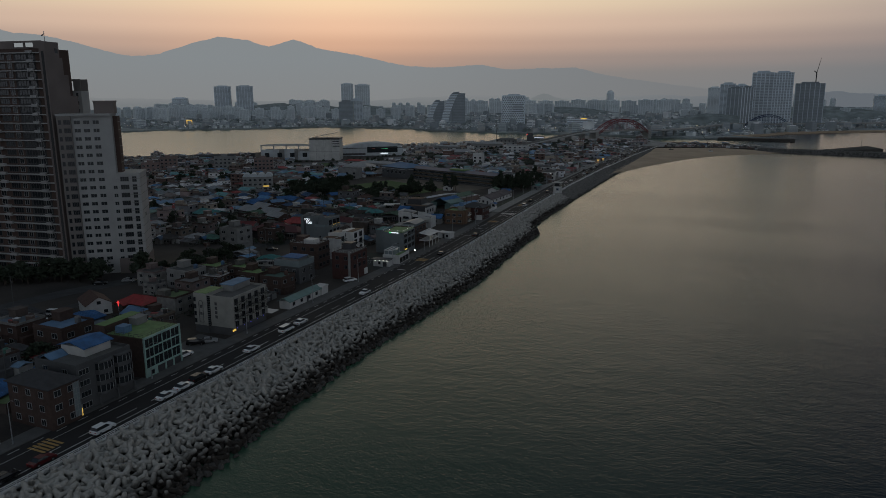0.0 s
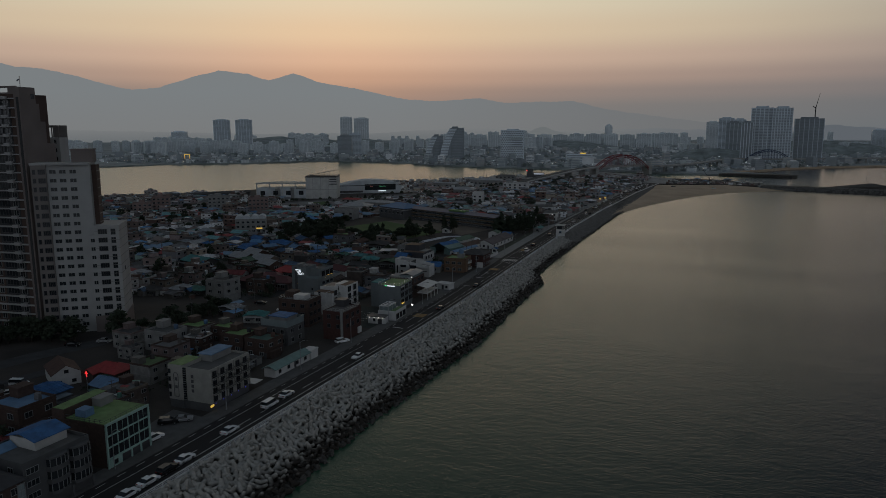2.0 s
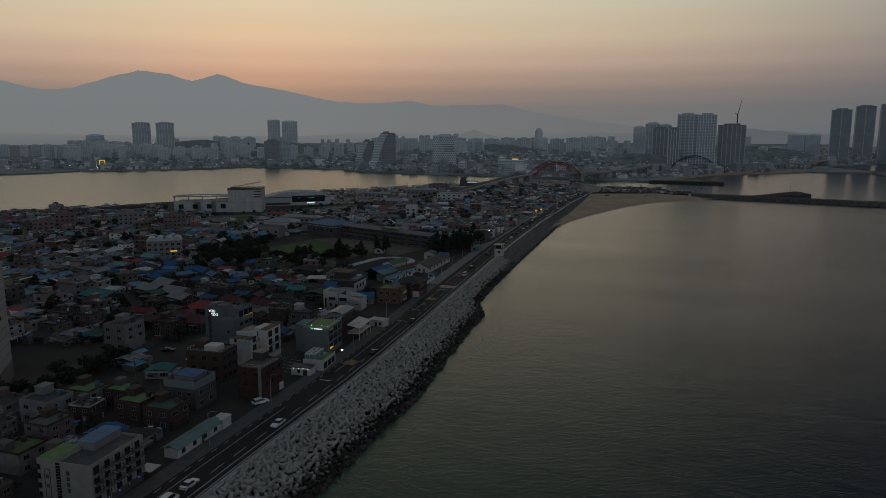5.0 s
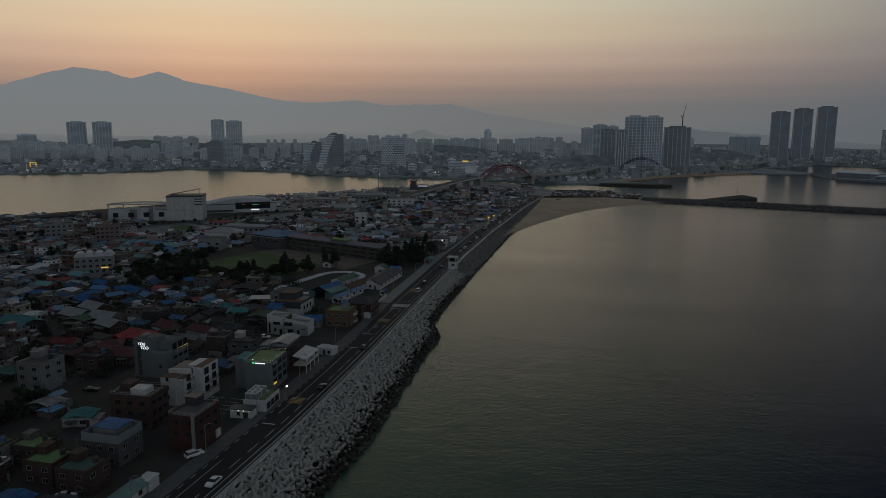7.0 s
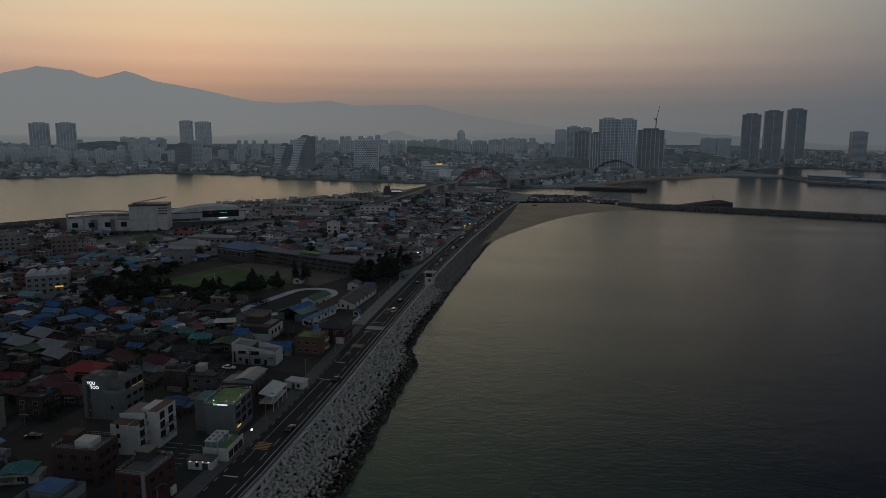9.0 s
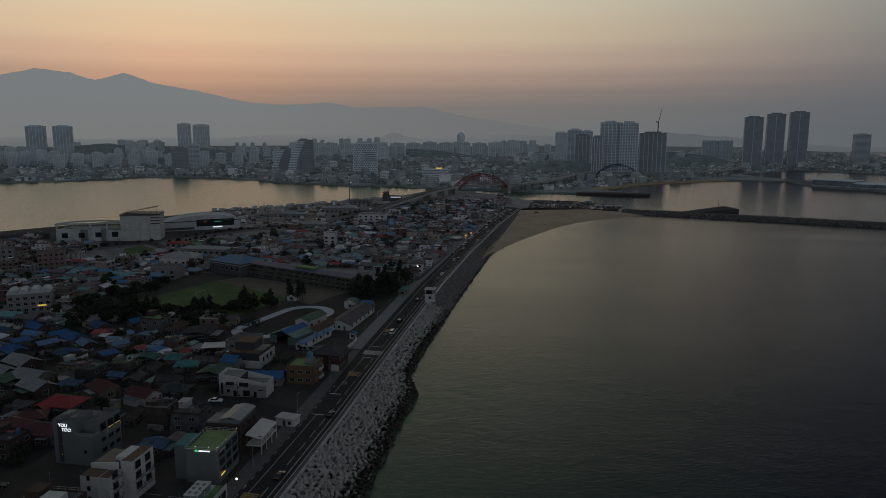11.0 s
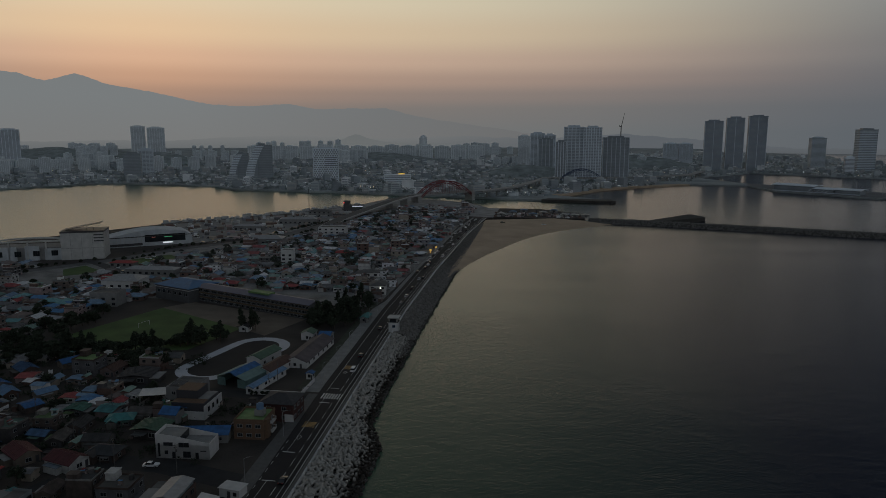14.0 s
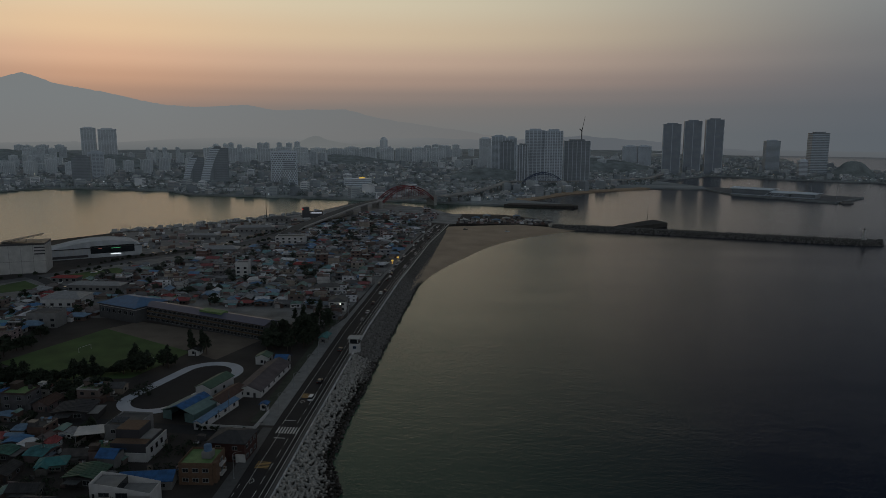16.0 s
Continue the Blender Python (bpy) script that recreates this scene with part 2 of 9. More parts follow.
def water_shader():
    m = bpy.data.materials.new("sea_water")
    m.use_nodes = True
    n, l = m.node_tree.nodes, m.node_tree.links
    p = n["Principled BSDF"]
    p.inputs["Base Color"].default_value = (0.0, 0.029, 0.040, 1)
    p.inputs["Roughness"].default_value, p.inputs["IOR"].default_value = 0.2, 1.33
    p.inputs["Specular Tint"].default_value = (0.72, 0.86, 1.0, 1)
    p.inputs["Specular IOR Level"].default_value = 0.33
    tc = n.new("ShaderNodeTexCoord")
    # shallow water over sand is green, deeper water blue-black; sunset-side glow is painted into this contrast too
    where, deep, hue = n.new("ShaderNodeSeparateXYZ"), n.new("ShaderNodeMapRange"), n.new("ShaderNodeMix")
    l.new(tc.outputs["Object"], where.inputs[0])
    deep.inputs["From Min"].default_value, deep.inputs["From Max"].default_value = -95, 40
    l.new(where.outputs["X"], deep.inputs["Value"])
    hue.data_type = "RGBA"
    hue.inputs["A"].default_value, hue.inputs["B"].default_value = (0.032, 0.080, 0.048, 1), (0.006, 0.012, 0.026, 1)
    l.new(deep.outputs[0], hue.inputs["Factor"])
    l.new(hue.outputs["Result"], p.inputs["Base Color"])
    # open sea is rippled; the harbour and the lagoon behind the spit lie calm
    geo, sep = n.new("ShaderNodeNewGeometry"), n.new("ShaderNodeSeparateXYZ")
    l.new(geo.outputs["Position"], sep.inputs[0])
    north, west, calm = n.new("ShaderNodeMapRange"), n.new("ShaderNodeMapRange"), n.new("ShaderNodeMath")
    north.inputs["From Min"].default_value, north.inputs["From Max"].default_value = 860, 1000
    north.inputs["To Min"].default_value, north.inputs["To Max"].default_value = 1.0, 0.5
    west.inputs["From Min"].default_value, west.inputs["From Max"].default_value = -260, -180
    west.inputs["To Min"].default_value, west.inputs["To Max"].default_value = 0.2, 1.0
    l.new(sep.outputs["Y"], north.inputs["Value"])
    l.new(sep.outputs["X"], west.inputs["Value"])
    calm.operation = "MINIMUM"
    l.new(north.outputs[0], calm.inputs[0])
    l.new(west.outputs[0], calm.inputs[1])
    # offshore the wind is fresher, and gusts darken or smooth the surface in long patches
    off, gust, gmap, grange, wind, full = (n.new("ShaderNodeMapRange"), n.new("ShaderNodeTexNoise"), n.new("ShaderNodeMapping"), n.new("ShaderNodeMapRange"), n.new("ShaderNodeMath"), n.new("ShaderNodeMath"))
    off.inputs["From Min"].default_value, off.inputs["From Max"].default_value = -70, 120
    off.inputs["To Min"].default_value, off.inputs["To Max"].default_value = 0.95, 1.08
    l.new(sep.outputs["X"], off.inputs["Value"])
    gmap.inputs["Rotation"].default_value, gmap.inputs["Scale"].default_value = (0, 0, -0.5), (0.6, 2.2, 1)
    l.new(geo.outputs["Position"], gmap.inputs["Vector"])
    gust.inputs["Scale"].default_value, gust.inputs["Detail"].default_value = 0.008, 4
    l.new(gmap.outputs[0], gust.inputs["Vector"])
    grange.inputs["From Min"].default_value, grange.inputs["From Max"].default_value = 0.3, 0.7
    grange.inputs["To Min"].default_value, grange.inputs["To Max"].default_value = 0.72, 1.28
    l.new(gust.outputs["Fac"], grange.inputs["Value"])
    wind.operation = full.operation = "MULTIPLY"
    l.new(off.outputs[0], wind.inputs[0])
    l.new(grange.outputs[0], wind.inputs[1])
    l.new(calm.outputs[0], full.inputs[0])
    l.new(wind.outputs[0], full.inputs[1])
    rough = n.new("ShaderNodeMapRange")
    rough.inputs["From Min"].default_value, rough.inputs["From Max"].default_value = 0.18, 0.42
    rough.inputs["To Min"].default_value, rough.inputs["To Max"].default_value = 0.24, 0.17
    l.new(calm.outputs[0], rough.inputs["Value"])
    l.new(rough.outputs[0], p.inputs["Roughness"])
    last = None
    for scale, strength, stretch in ((0.05, 0.10, 1.3), (0.16, 0.2, 1.5), (0.42, 0.32, 1.5), (1.0, 0.8, 1.6), (1.9, 1.0, 1.6), (4.2, 1.0, 1.3)):
        mp = n.new("ShaderNodeMapping")
        mp.inputs["Rotation"].default_value = (0, 0, 0.5)
        mp.inputs["Scale"].default_value = (1, stretch, 1)
        l.new(tc.outputs["Object"], mp.inputs["Vector"])
        t = n.new("ShaderNodeTexNoise")
        t.inputs["Scale"].default_value, t.inputs["Detail"].default_value = scale, 3
        l.new(mp.outputs[0], t.inputs["Vector"])
        b = n.new("ShaderNodeBump")
        b.inputs["Distance"].default_value = 0.09 / scale
        mul = n.new("ShaderNodeMath")
        mul.operation = "MULTIPLY"
        mul.inputs[1].default_value = strength
        l.new(full.outputs[0], mul.inputs[0])
        l.new(mul.outputs[0], b.inputs["Strength"])
        l.new(t.outputs["Fac"], b.inputs["Height"])
        if last:
            l.new(last.outputs[0], b.inputs["Normal"])
        last = b
    l.new(last.outputs[0], p.inputs["Normal"])
    return m


water_mat = water_shader()


def glow(name, color, strength):
    m = bpy.data.materials.new(name)
    m.use_nodes = True
    p = m.node_tree.nodes["Principled BSDF"]
    p.inputs["Base Color"].default_value = (*color, 1)
    p.inputs["Emission Color"].default_value, p.inputs["Emission Strength"].default_value = (*color, 1), strength
    return m


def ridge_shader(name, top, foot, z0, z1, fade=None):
    """Distant mountains seen through evening air: the haze is painted into the emission, which glows like the sky
    behind them.
    """
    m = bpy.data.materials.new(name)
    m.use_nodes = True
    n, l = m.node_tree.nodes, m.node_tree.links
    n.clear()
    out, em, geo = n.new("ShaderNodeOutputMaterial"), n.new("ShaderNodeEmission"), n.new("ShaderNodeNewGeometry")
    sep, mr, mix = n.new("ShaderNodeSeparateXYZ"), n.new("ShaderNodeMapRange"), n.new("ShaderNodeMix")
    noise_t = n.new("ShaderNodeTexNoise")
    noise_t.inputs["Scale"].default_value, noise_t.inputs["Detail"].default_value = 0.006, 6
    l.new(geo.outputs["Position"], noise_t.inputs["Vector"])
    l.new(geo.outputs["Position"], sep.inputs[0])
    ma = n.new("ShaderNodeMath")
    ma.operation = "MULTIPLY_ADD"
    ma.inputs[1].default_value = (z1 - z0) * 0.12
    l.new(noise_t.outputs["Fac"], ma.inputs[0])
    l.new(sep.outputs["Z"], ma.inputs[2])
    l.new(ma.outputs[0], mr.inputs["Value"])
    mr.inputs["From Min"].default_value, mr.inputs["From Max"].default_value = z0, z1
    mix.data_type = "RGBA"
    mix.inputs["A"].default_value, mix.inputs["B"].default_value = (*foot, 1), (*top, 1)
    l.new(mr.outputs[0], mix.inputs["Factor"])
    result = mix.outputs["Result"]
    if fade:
        # towards the north the slopes' colour is faded into that of the hazy air
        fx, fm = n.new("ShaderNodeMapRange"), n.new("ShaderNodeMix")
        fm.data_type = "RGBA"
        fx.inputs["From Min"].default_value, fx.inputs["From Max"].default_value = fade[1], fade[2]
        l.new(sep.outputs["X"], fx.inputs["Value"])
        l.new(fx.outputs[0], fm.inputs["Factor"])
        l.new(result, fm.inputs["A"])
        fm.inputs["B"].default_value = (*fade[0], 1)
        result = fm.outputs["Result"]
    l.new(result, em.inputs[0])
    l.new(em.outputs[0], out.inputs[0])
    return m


# ---- mesh helpers ----
class Shape:
    """Gathers vertices and faces for one mesh."""

    def __init__(self):
        self.v, self.f, self.m, self.cuts = [], [], [], []

    def add(self, verts, faces, mi=0, at=None):
        k = len(self.v)
        self.cuts.append((k, len(self.f)))
        self.v += [tuple(at @ Vector(p)) for p in verts] if at is not None else list(verts)
        self.f += [tuple(i + k for i in f) for f in faces]
        self.m += [mi] * len(faces)
        return self

    def box(self, x0, y0, z0, x1, y1, z1, mi=0, at=None):
        v = [(x0, y0, z0), (x1, y0, z0), (x1, y1, z0), (x0, y1, z0), (x0, y0, z1), (x1, y0, z1), (x1, y1, z1), (x0, y1, z1)]
        return self.add(v, [(3, 2, 1, 0), (4, 5, 6, 7), (0, 1, 5, 4), (1, 2, 6, 5), (2, 3, 7, 6), (3, 0, 4, 7)], mi, at)

    def prism(self, poly, z0, z1, mi=0, at=None):
        n = len(poly)
        v = [(x, y, z0) for x, y in poly] + [(x, y, z1) for x, y in poly]
        f = [tuple(range(n - 1, -1, -1)), tuple(range(n, 2 * n))] + [(i, (i + 1) % n, n + (i + 1) % n, n + i) for i in range(n)]
        return self.add(v, f, mi, at)

    def tube(self, a, b, r0, r1=None, sides=8, mi=0, cap=True):
        a, b = Vector(a), Vector(b)
        r1 = r0 if r1 is None else r1
        q = (b - a).to_track_quat("Z", "Y").to_matrix()
        v = []
        for c, r in ((a, r0), (b, r1)):
            v += [tuple(c + q @ Vector((r * math.cos(2 * math.pi * i / sides), r * math.sin(2 * math.pi * i / sides), 0))) for i in range(sides)]
        f = [(i, (i + 1) % sides, sides + (i + 1) % sides, sides + i) for i in range(sides)]
        if cap:
            f += [tuple(range(sides - 1, -1, -1)), tuple(range(sides, 2 * sides))]
        return self.add(v, f, mi)

    def gable(self, x0, y0, x1, y1, z0, h, over=0.4, t=0.18, mi=0, at=None):
        """A pitched roof with its ridge along y, with overhang and thickness."""
        xm = (x0 + x1) / 2
        a, b, c, d = x0 - over, x1 + over, y0 - over, y1 + over
        s = over * h / max(xm - x0, 0.1)
        v = [(a, c, z0 - s), (xm, c, z0 + h), (b, c, z0 - s), (a, d, z0 - s), (xm, d, z0 + h), (b, d, z0 - s)]
        v += [(x, y, z + t) for x, y, z in v]
        f = [(0, 3, 4, 1), (1, 4, 5, 2), (6, 7, 10, 9), (7, 8, 11, 10), (0, 1, 7, 6), (1, 2, 8, 7), (3, 9, 10, 4), (4, 10, 11, 5), (0, 6, 9, 3), (2, 5, 11, 8)]
        return self.add(v, f, mi, at)

    def hip(self, x0, y0, x1, y1, z0, h, over=0.5, mi=0, at=None):
        a, b, c, d = x0 - over, x1 + over, y0 - over, y1 + over
        k = min(b - a, d - c) / 2 * 0.85
        xm, ym = (a + b) / 2, (c + d) / 2
        r0, r1 = ((xm, c + k), (xm, d - k)) if (d - c) >= (b - a) else ((a + k, ym), (b - k, ym))
        v = [(a, c, z0), (b, c, z0), (b, d, z0), (a, d, z0), (a, c, z0 + .15), (b, c, z0 + .15), (b, d, z0 + .15), (a, d, z0 + .15), (*r0, z0 + h), (*r1, z0 + h)]
        if (d - c) >= (b - a):
            top = [(4, 5, 8), (5, 6, 9, 8), (6, 7, 9), (7, 4, 8, 9)]
        else:
            top = [(4, 5, 9, 8), (5, 6, 9), (6, 7, 8, 9), (7, 4, 8)]
        return self.add(v, [(3, 2, 1, 0), (0, 1, 5, 4), (1, 2, 6, 5), (2, 3, 7, 6), (3, 0, 4, 7)] + top, mi, at)

    def mesh(self, name, mats):
        me = bpy.data.meshes.new(name)
        me.from_pydata(self.v, [], self.f)
        for m in mats if isinstance(mats, (list, tuple)) else (mats,):
            me.materials.append(m)
        if any(self.m):
            me.polygons.foreach_set("material_index", self.m)
        me.update()
        return me


def part(name, s, mat, parent=None, label=""):
    ob = new(name, s.mesh(name, mat) if isinstance(s, Shape) else s)
    ob.parent = parent
    if label:
        ob["label"] = label
    return ob


def blocks(name, s, mat, parent, label=""):
    """One part for each solid block of a stepped body."""
    cuts = s.cuts + [(len(s.v), len(s.f))]
    if len(cuts) < 3 or any(b[1] - a[1] < 6 for a, b in zip(cuts, cuts[1:])):
        return part(name, s, mat, parent, label)
    obs = []
    for (v0, f0), (v1, f1) in zip(cuts, cuts[1:]):
        q = Shape().add(s.v[v0:v1], [tuple(i - v0 for i in f) for f in s.f[f0:f1]])
        obs.append(part(name, q, mat, parent, label))
    return obs[0]


def thing(name, label, category, m=None, group="", kind=""):
    ob = new(name)
    ob.empty_display_size = 0.5
    if m is not None:
        ob.matrix_basis = m
    return tagged(ob, label, category, group, kind)


def setting(name, s, mat, label="", category=""):
    return tagged(part(name, s, mat), label, category, kind="structure")


def lerp_line(points, y):
    return float(np.interp(y, [p[1] for p in points], [p[0] for p in points]))

# ---- sea, land, road ----
SEA = -3.0
RAIL = [(-107, -300), (-108.5, 68), (-110, 170), (-110.2, 230), (-111.2, 260), (-113, 300), (-117, 370), (-120.5, 440), (-123.5, 500), (-126, 620), (-126, 800), (-121, 930), (-116, 1000)]
EDGE = [(-84, -300), (-85.5, 80), (-86.3, 94), (-88.5, 116), (-91, 150), (-90.5, 192), (-89.7, 230), (-91.5, 251), (-95, 298), (-96.3, 332), (-104, 350), (-106.5, 385), (-107, 412), (-108.8, 460), (-111, 552), (-112.3, 620), (-112, 640)]


def rail_x(y):
    return lerp_line(RAIL, y)


def edge_x(y):
    return lerp_line(EDGE, y)


def disc(r, cx, cy, z, rings=(0.02, 0.06, 0.15, 0.35, 1.0), sides=64):
    s = Shape()
    v, f = [(cx, cy, z)], []
    for k in rings:
        v += [(cx + r * k * math.cos(2 * math.pi * i / sides), cy + r * k * math.sin(2 * math.pi * i / sides), z) for i in range(sides)]
    f += [(0, 1 + i, 1 + (i + 1) % sides) for i in range(sides)]
    for j in range(len(rings) - 1):
        a, b = 1 + j * sides, 1 + (j + 1) * sides
        f += [(a + i, b + i, b + (i + 1) % sides, a + (i + 1) % sides) for i in range(sides)]
    return s.add(v, f)


setting("water", disc(4950, -25, 70, SEA), water_mat, "dark green sea and lagoon with small ripples", "water")

near_land = [(-107, -400)] + [(rail_x(y) + 1.4, y) for y in (-300, 68, 170, 230, 300, 370, 440, 500, 620, 800, 930)] + [
    (-112, 952), (-5, 952), (-5, 1000), (-60, 1050), (-126, 1052), (-160, 1115), (-255, 1185), (-288, 1160), (-310, 1047), (-362, 950), (-400, 895),
    (-457, 842), (-540, 690), (-624, 551), (-700, 430), (-900, 200), (-900, -400)]
setting("ground", Shape().prism(near_land, -8, 0), soil, "dark town ground of worn asphalt, soil and weeds", "ground")
far_land = [(-139, 1206), (-53, 1184), (41, 1172), (46, 1192), (-30, 1260), (2, 1317), (44, 1399), (111, 1469), (218, 1550), (322, 1537), (339, 1415), (451, 1285), (540, 1386),
            (473, 1430), (440, 1500), (330, 1600), (271, 1769), (437, 1981), (594, 1853), (760, 1766), (1100, 1700), (1000, 2000), (900, 2600), (1100, 3300), (800, 4600),
            (0, 4850), (-2500, 4200), (-3800, 3000), (-4000, 1500), (-2500, 400), (-1800, 600), (-1300, 900), (-1173, 1042), (-1150, 1154), (-997, 1262), (-930, 1390),
            (-879, 1400), (-669, 1366), (-600, 1295), (-430, 1274), (-280, 1243)]
setting("ground", Shape().prism(far_land, -8, -0.5), hazed_soil, "hazy grey ground under the far city", "ground")


def ribbon(ys, left, right, z0, z1):
    """One sheet with thickness along the shore."""
    n, v, f = len(ys), [], []
    for y in ys:
        v += [(left(y), y, z1), (right(y), y, z1), (right(y), y, z0), (left(y), y, z0)]
    for i in range(n - 1):
        a, b = 4 * i, 4 * i + 4
        f += [(a, a + 1, b + 1, b), (a + 1, a + 2, b + 2, b + 1), (a + 3, a, b, b + 3)]
    f += [(3, 2, 1, 0), (4 * n - 4, 4 * n - 3, 4 * n - 2, 4 * n - 1)]
    return Shape().add(v, f)


def kerb(y):
    """The land-side edge of the carriageway."""
    return rail_x(y) - float(np.interp(y, [0, 140, 200, 300, 380], [12.8, 12.0, 11.8, 11.6, 13.2]))


YS = list(range(-120, 960, 20))
setting("road", ribbon(YS, kerb, lambda y: rail_x(y) - 1.0, -0.2, 0.03), asphalt, "two-lane coastal road of dark worn asphalt", "road")
setting("pavement", ribbon([y for y in YS if y <= 360] + [368], lambda y: rail_x(y) - 16.5, kerb, -0.2, 0.17), paving, "grey paved footway along the houses", "pavement")
pale_paving = shader("pale_paving", (0.21, 0.21, 0.205), 0.85, scale=0.3, amount=0.25, fine=4)
setting("pavement", ribbon([370] + [y for y in YS if y >= 380], lambda y: rail_x(y) - (19.0 if y < 520 else 15.6), kerb, -0.2, 0.17), pale_paving, "broad pale concrete footway beside the road", "pavement")
setting("pavement", ribbon(YS, lambda y: rail_x(y) - 1.0, lambda y: rail_x(y) + 1.4, -0.2, 0.2), paving, "narrow concrete footway on the sea side", "pavement")

# sheet added over the soil to pale the mid-town ground as haze does
setting("town_lanes", Shape().prism([(-142, 505), (-142, 955), (-250, 1040), (-275, 900), (-300, 755), (-352, 690), (-384, 615), (-505, 470), (-600, 430), (-600, 340), (-310, 340), (-300, 505)], -0.1, 0.012), shader("hazed_lane_paving", (0.19, 0.187, 0.18), 0.9, scale=0.08, amount=0.5, fine=1.0), "worn grey lane paving, paled by painted haze", "ground")

# quay concrete, its tone raised for the haze over the harbour
setting("harbour_paving", Shape().prism([(-112, 948), (-112, 1050), (-126, 1050), (-160, 1113), (-255, 1183), (-286, 1158), (-308, 1046), (-360, 950), (-335, 930), (-290, 900), (-250, 1035), (-142, 955)], -0.1, 0.016), shader("harbour_concrete", (0.25, 0.25, 0.245), 0.9, scale=0.08, amount=0.5, fine=1.0), "worn concrete of the harbour quay, paled by painted haze", "ground")

# beach between the boulders and the harbour
WATERLINE = [(-113.4, 604), (-111.8, 628), (-106.2, 667), (-98.5, 702), (-88.8, 736), (-79.5, 769), (-69.3, 801), (-53, 837), (-34.2, 867), (-8.4, 896), (25, 930)]
BACK = [(-115.5, 604, -1.6), (-115.5, 628, -1.2), (-115, 667, -0.9), (-115.2, 702, -0.8), (-115.6, 736, -0.7), (-116, 769, -0.6), (-116.5, 801, -0.5), (-117.2, 845, -0.4), (-118, 885, -0.2), (-117, 925, 0.02), (-40, 951, 0.02)]


def beach():
    v, f = [], []
    n = len(WATERLINE)
    for (wx, wy), (bx, by, bz) in zip(WATERLINE, BACK):
        ox, oy = wx + max((wx - bx) * 0.25, 6), wy + (wy - by) * 0.25 - 2
        v += [(bx - 1.5, by, bz - 0.1), (bx * 0.5 + wx * 0.5, by * 0.5 + wy * 0.5, bz * 0.6 - 0.7), (wx, wy, SEA + 0.05), (ox, oy, SEA - 1.5)]
    for i in range(n - 1):
        for k in range(3):
            a = 4 * i + k
            f.append((a, a + 1, a + 5, a + 4))
    return Shape().add(v, f)


setting("beach", beach(), sand, "curved beach of brown sand", "beach")
wet = Shape()
for (x0, y0), (x1, y1) in zip(WATERLINE[1:], WATERLINE[2:]):
    wet.add([(x0 - 3.2, y0 + 2.2, SEA + 0.16), (x0 + 0.4, y0, SEA + 0.03), (x1 + 0.4, y1, SEA + 0.03), (x1 - 3.2, y1 + 2.2, SEA + 0.16)], [(0, 1, 2, 3)])
setting("wet_sand", wet, shader("wet_sand", (0.16, 0.12, 0.085), 0.35, scale=0.1, amount=0.2), "dark wet sand along the waterline", "beach")

# mountains
RIDGE = [(-75, 4.2), (-68, 5.6), (-62, 5.9), (-56.7, 4.71), (-54.6, 4.17), (-53, 4.11), (-51.4, 3.78), (-49.2, 3.17), (-47.4, 2.77), (-45.6, 2.95), (-43.5, 3.67), (-41.2, 4.31), (-38.9, 4.06), (-37.5, 3.62),
         (-35.6, 4.18), (-33.5, 3.49), (-30.7, 3.03), (-27, 2.22), (-24.2, 2.08), (-20.9, 2.28), (-19, 1.92), (-13.5, 2.0), (-11.3, 1.43), (-8, 0.9), (-4, 0.35), (0, -0.3), (4, -1.2)]


def ridge(rows, dist, cx, cy, cz, rough, seed):
    v, f = [], []
    azs = np.arange(rows[0][0], rows[-1][0], 0.1)
    for az in azs:
        el = float(np.interp(az, [r[0] for r in rows], [r[1] for r in rows]))
        el += rough * (noise.noise((az * 0.9, seed, 0)) + 0.5 * noise.noise((az * 2.7, seed, 3)) + 0.45 * noise.noise((az * 7.0, seed, 6)))
        x, y = cx + dist * math.sin(radians(az)), cy + dist * math.cos(radians(az))
        top = cz + dist * math.tan(radians(el))
        bx, by = cx + (dist + 60) * math.sin(radians(az)), cy + (dist + 60) * math.cos(radians(az))
        v += [(x, y, -30), (x, y, top), (bx, by, -30)]
    for i in range(len(azs) - 1):
        a = 3 * i
        f += [(a, a + 1, a + 4, a + 3), (a + 1, a + 2, a + 5, a + 4)]
    return Shape().add(v, f)


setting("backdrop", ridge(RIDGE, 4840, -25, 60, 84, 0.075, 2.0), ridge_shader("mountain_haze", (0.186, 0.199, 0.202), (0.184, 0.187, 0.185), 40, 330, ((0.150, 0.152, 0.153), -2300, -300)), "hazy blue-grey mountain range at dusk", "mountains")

# ---- lanes and paved yards ----
lane_mat = shader("lane_asphalt", (0.045, 0.045, 0.046), 0.9, scale=0.3, amount=0.35)
dark_lane = shader("street_asphalt", (0.020, 0.020, 0.021), 0.9, scale=0.3, amount=0.35)


def lane(points, width, mat, label, z=0.02):
    s = Shape()
    v, f = [], []
    for i, (x, y) in enumerate(points):
        a, b = Vector(points[max(i - 1, 0)]), Vector(points[min(i + 1, len(points) - 1)])
        d = (b - a).normalized() * width / 2
        v += [(x + d.y, y - d.x, z), (x - d.y, y + d.x, z), (x - d.y, y + d.x, -0.1), (x + d.y, y - d.x, -0.1)]
    for i in range(len(points) - 1):
        for k in range(4):
            a, b = 4 * i + k, 4 * i + (k + 1) % 4
            f.append((a, b, b + 4, a + 4))
    n = 4 * len(points)
    f += [(3, 2, 1, 0), (n - 4, n - 3, n - 2, n - 1)]
    return setting("lane", s.add(v, f), mat, label, "lane")


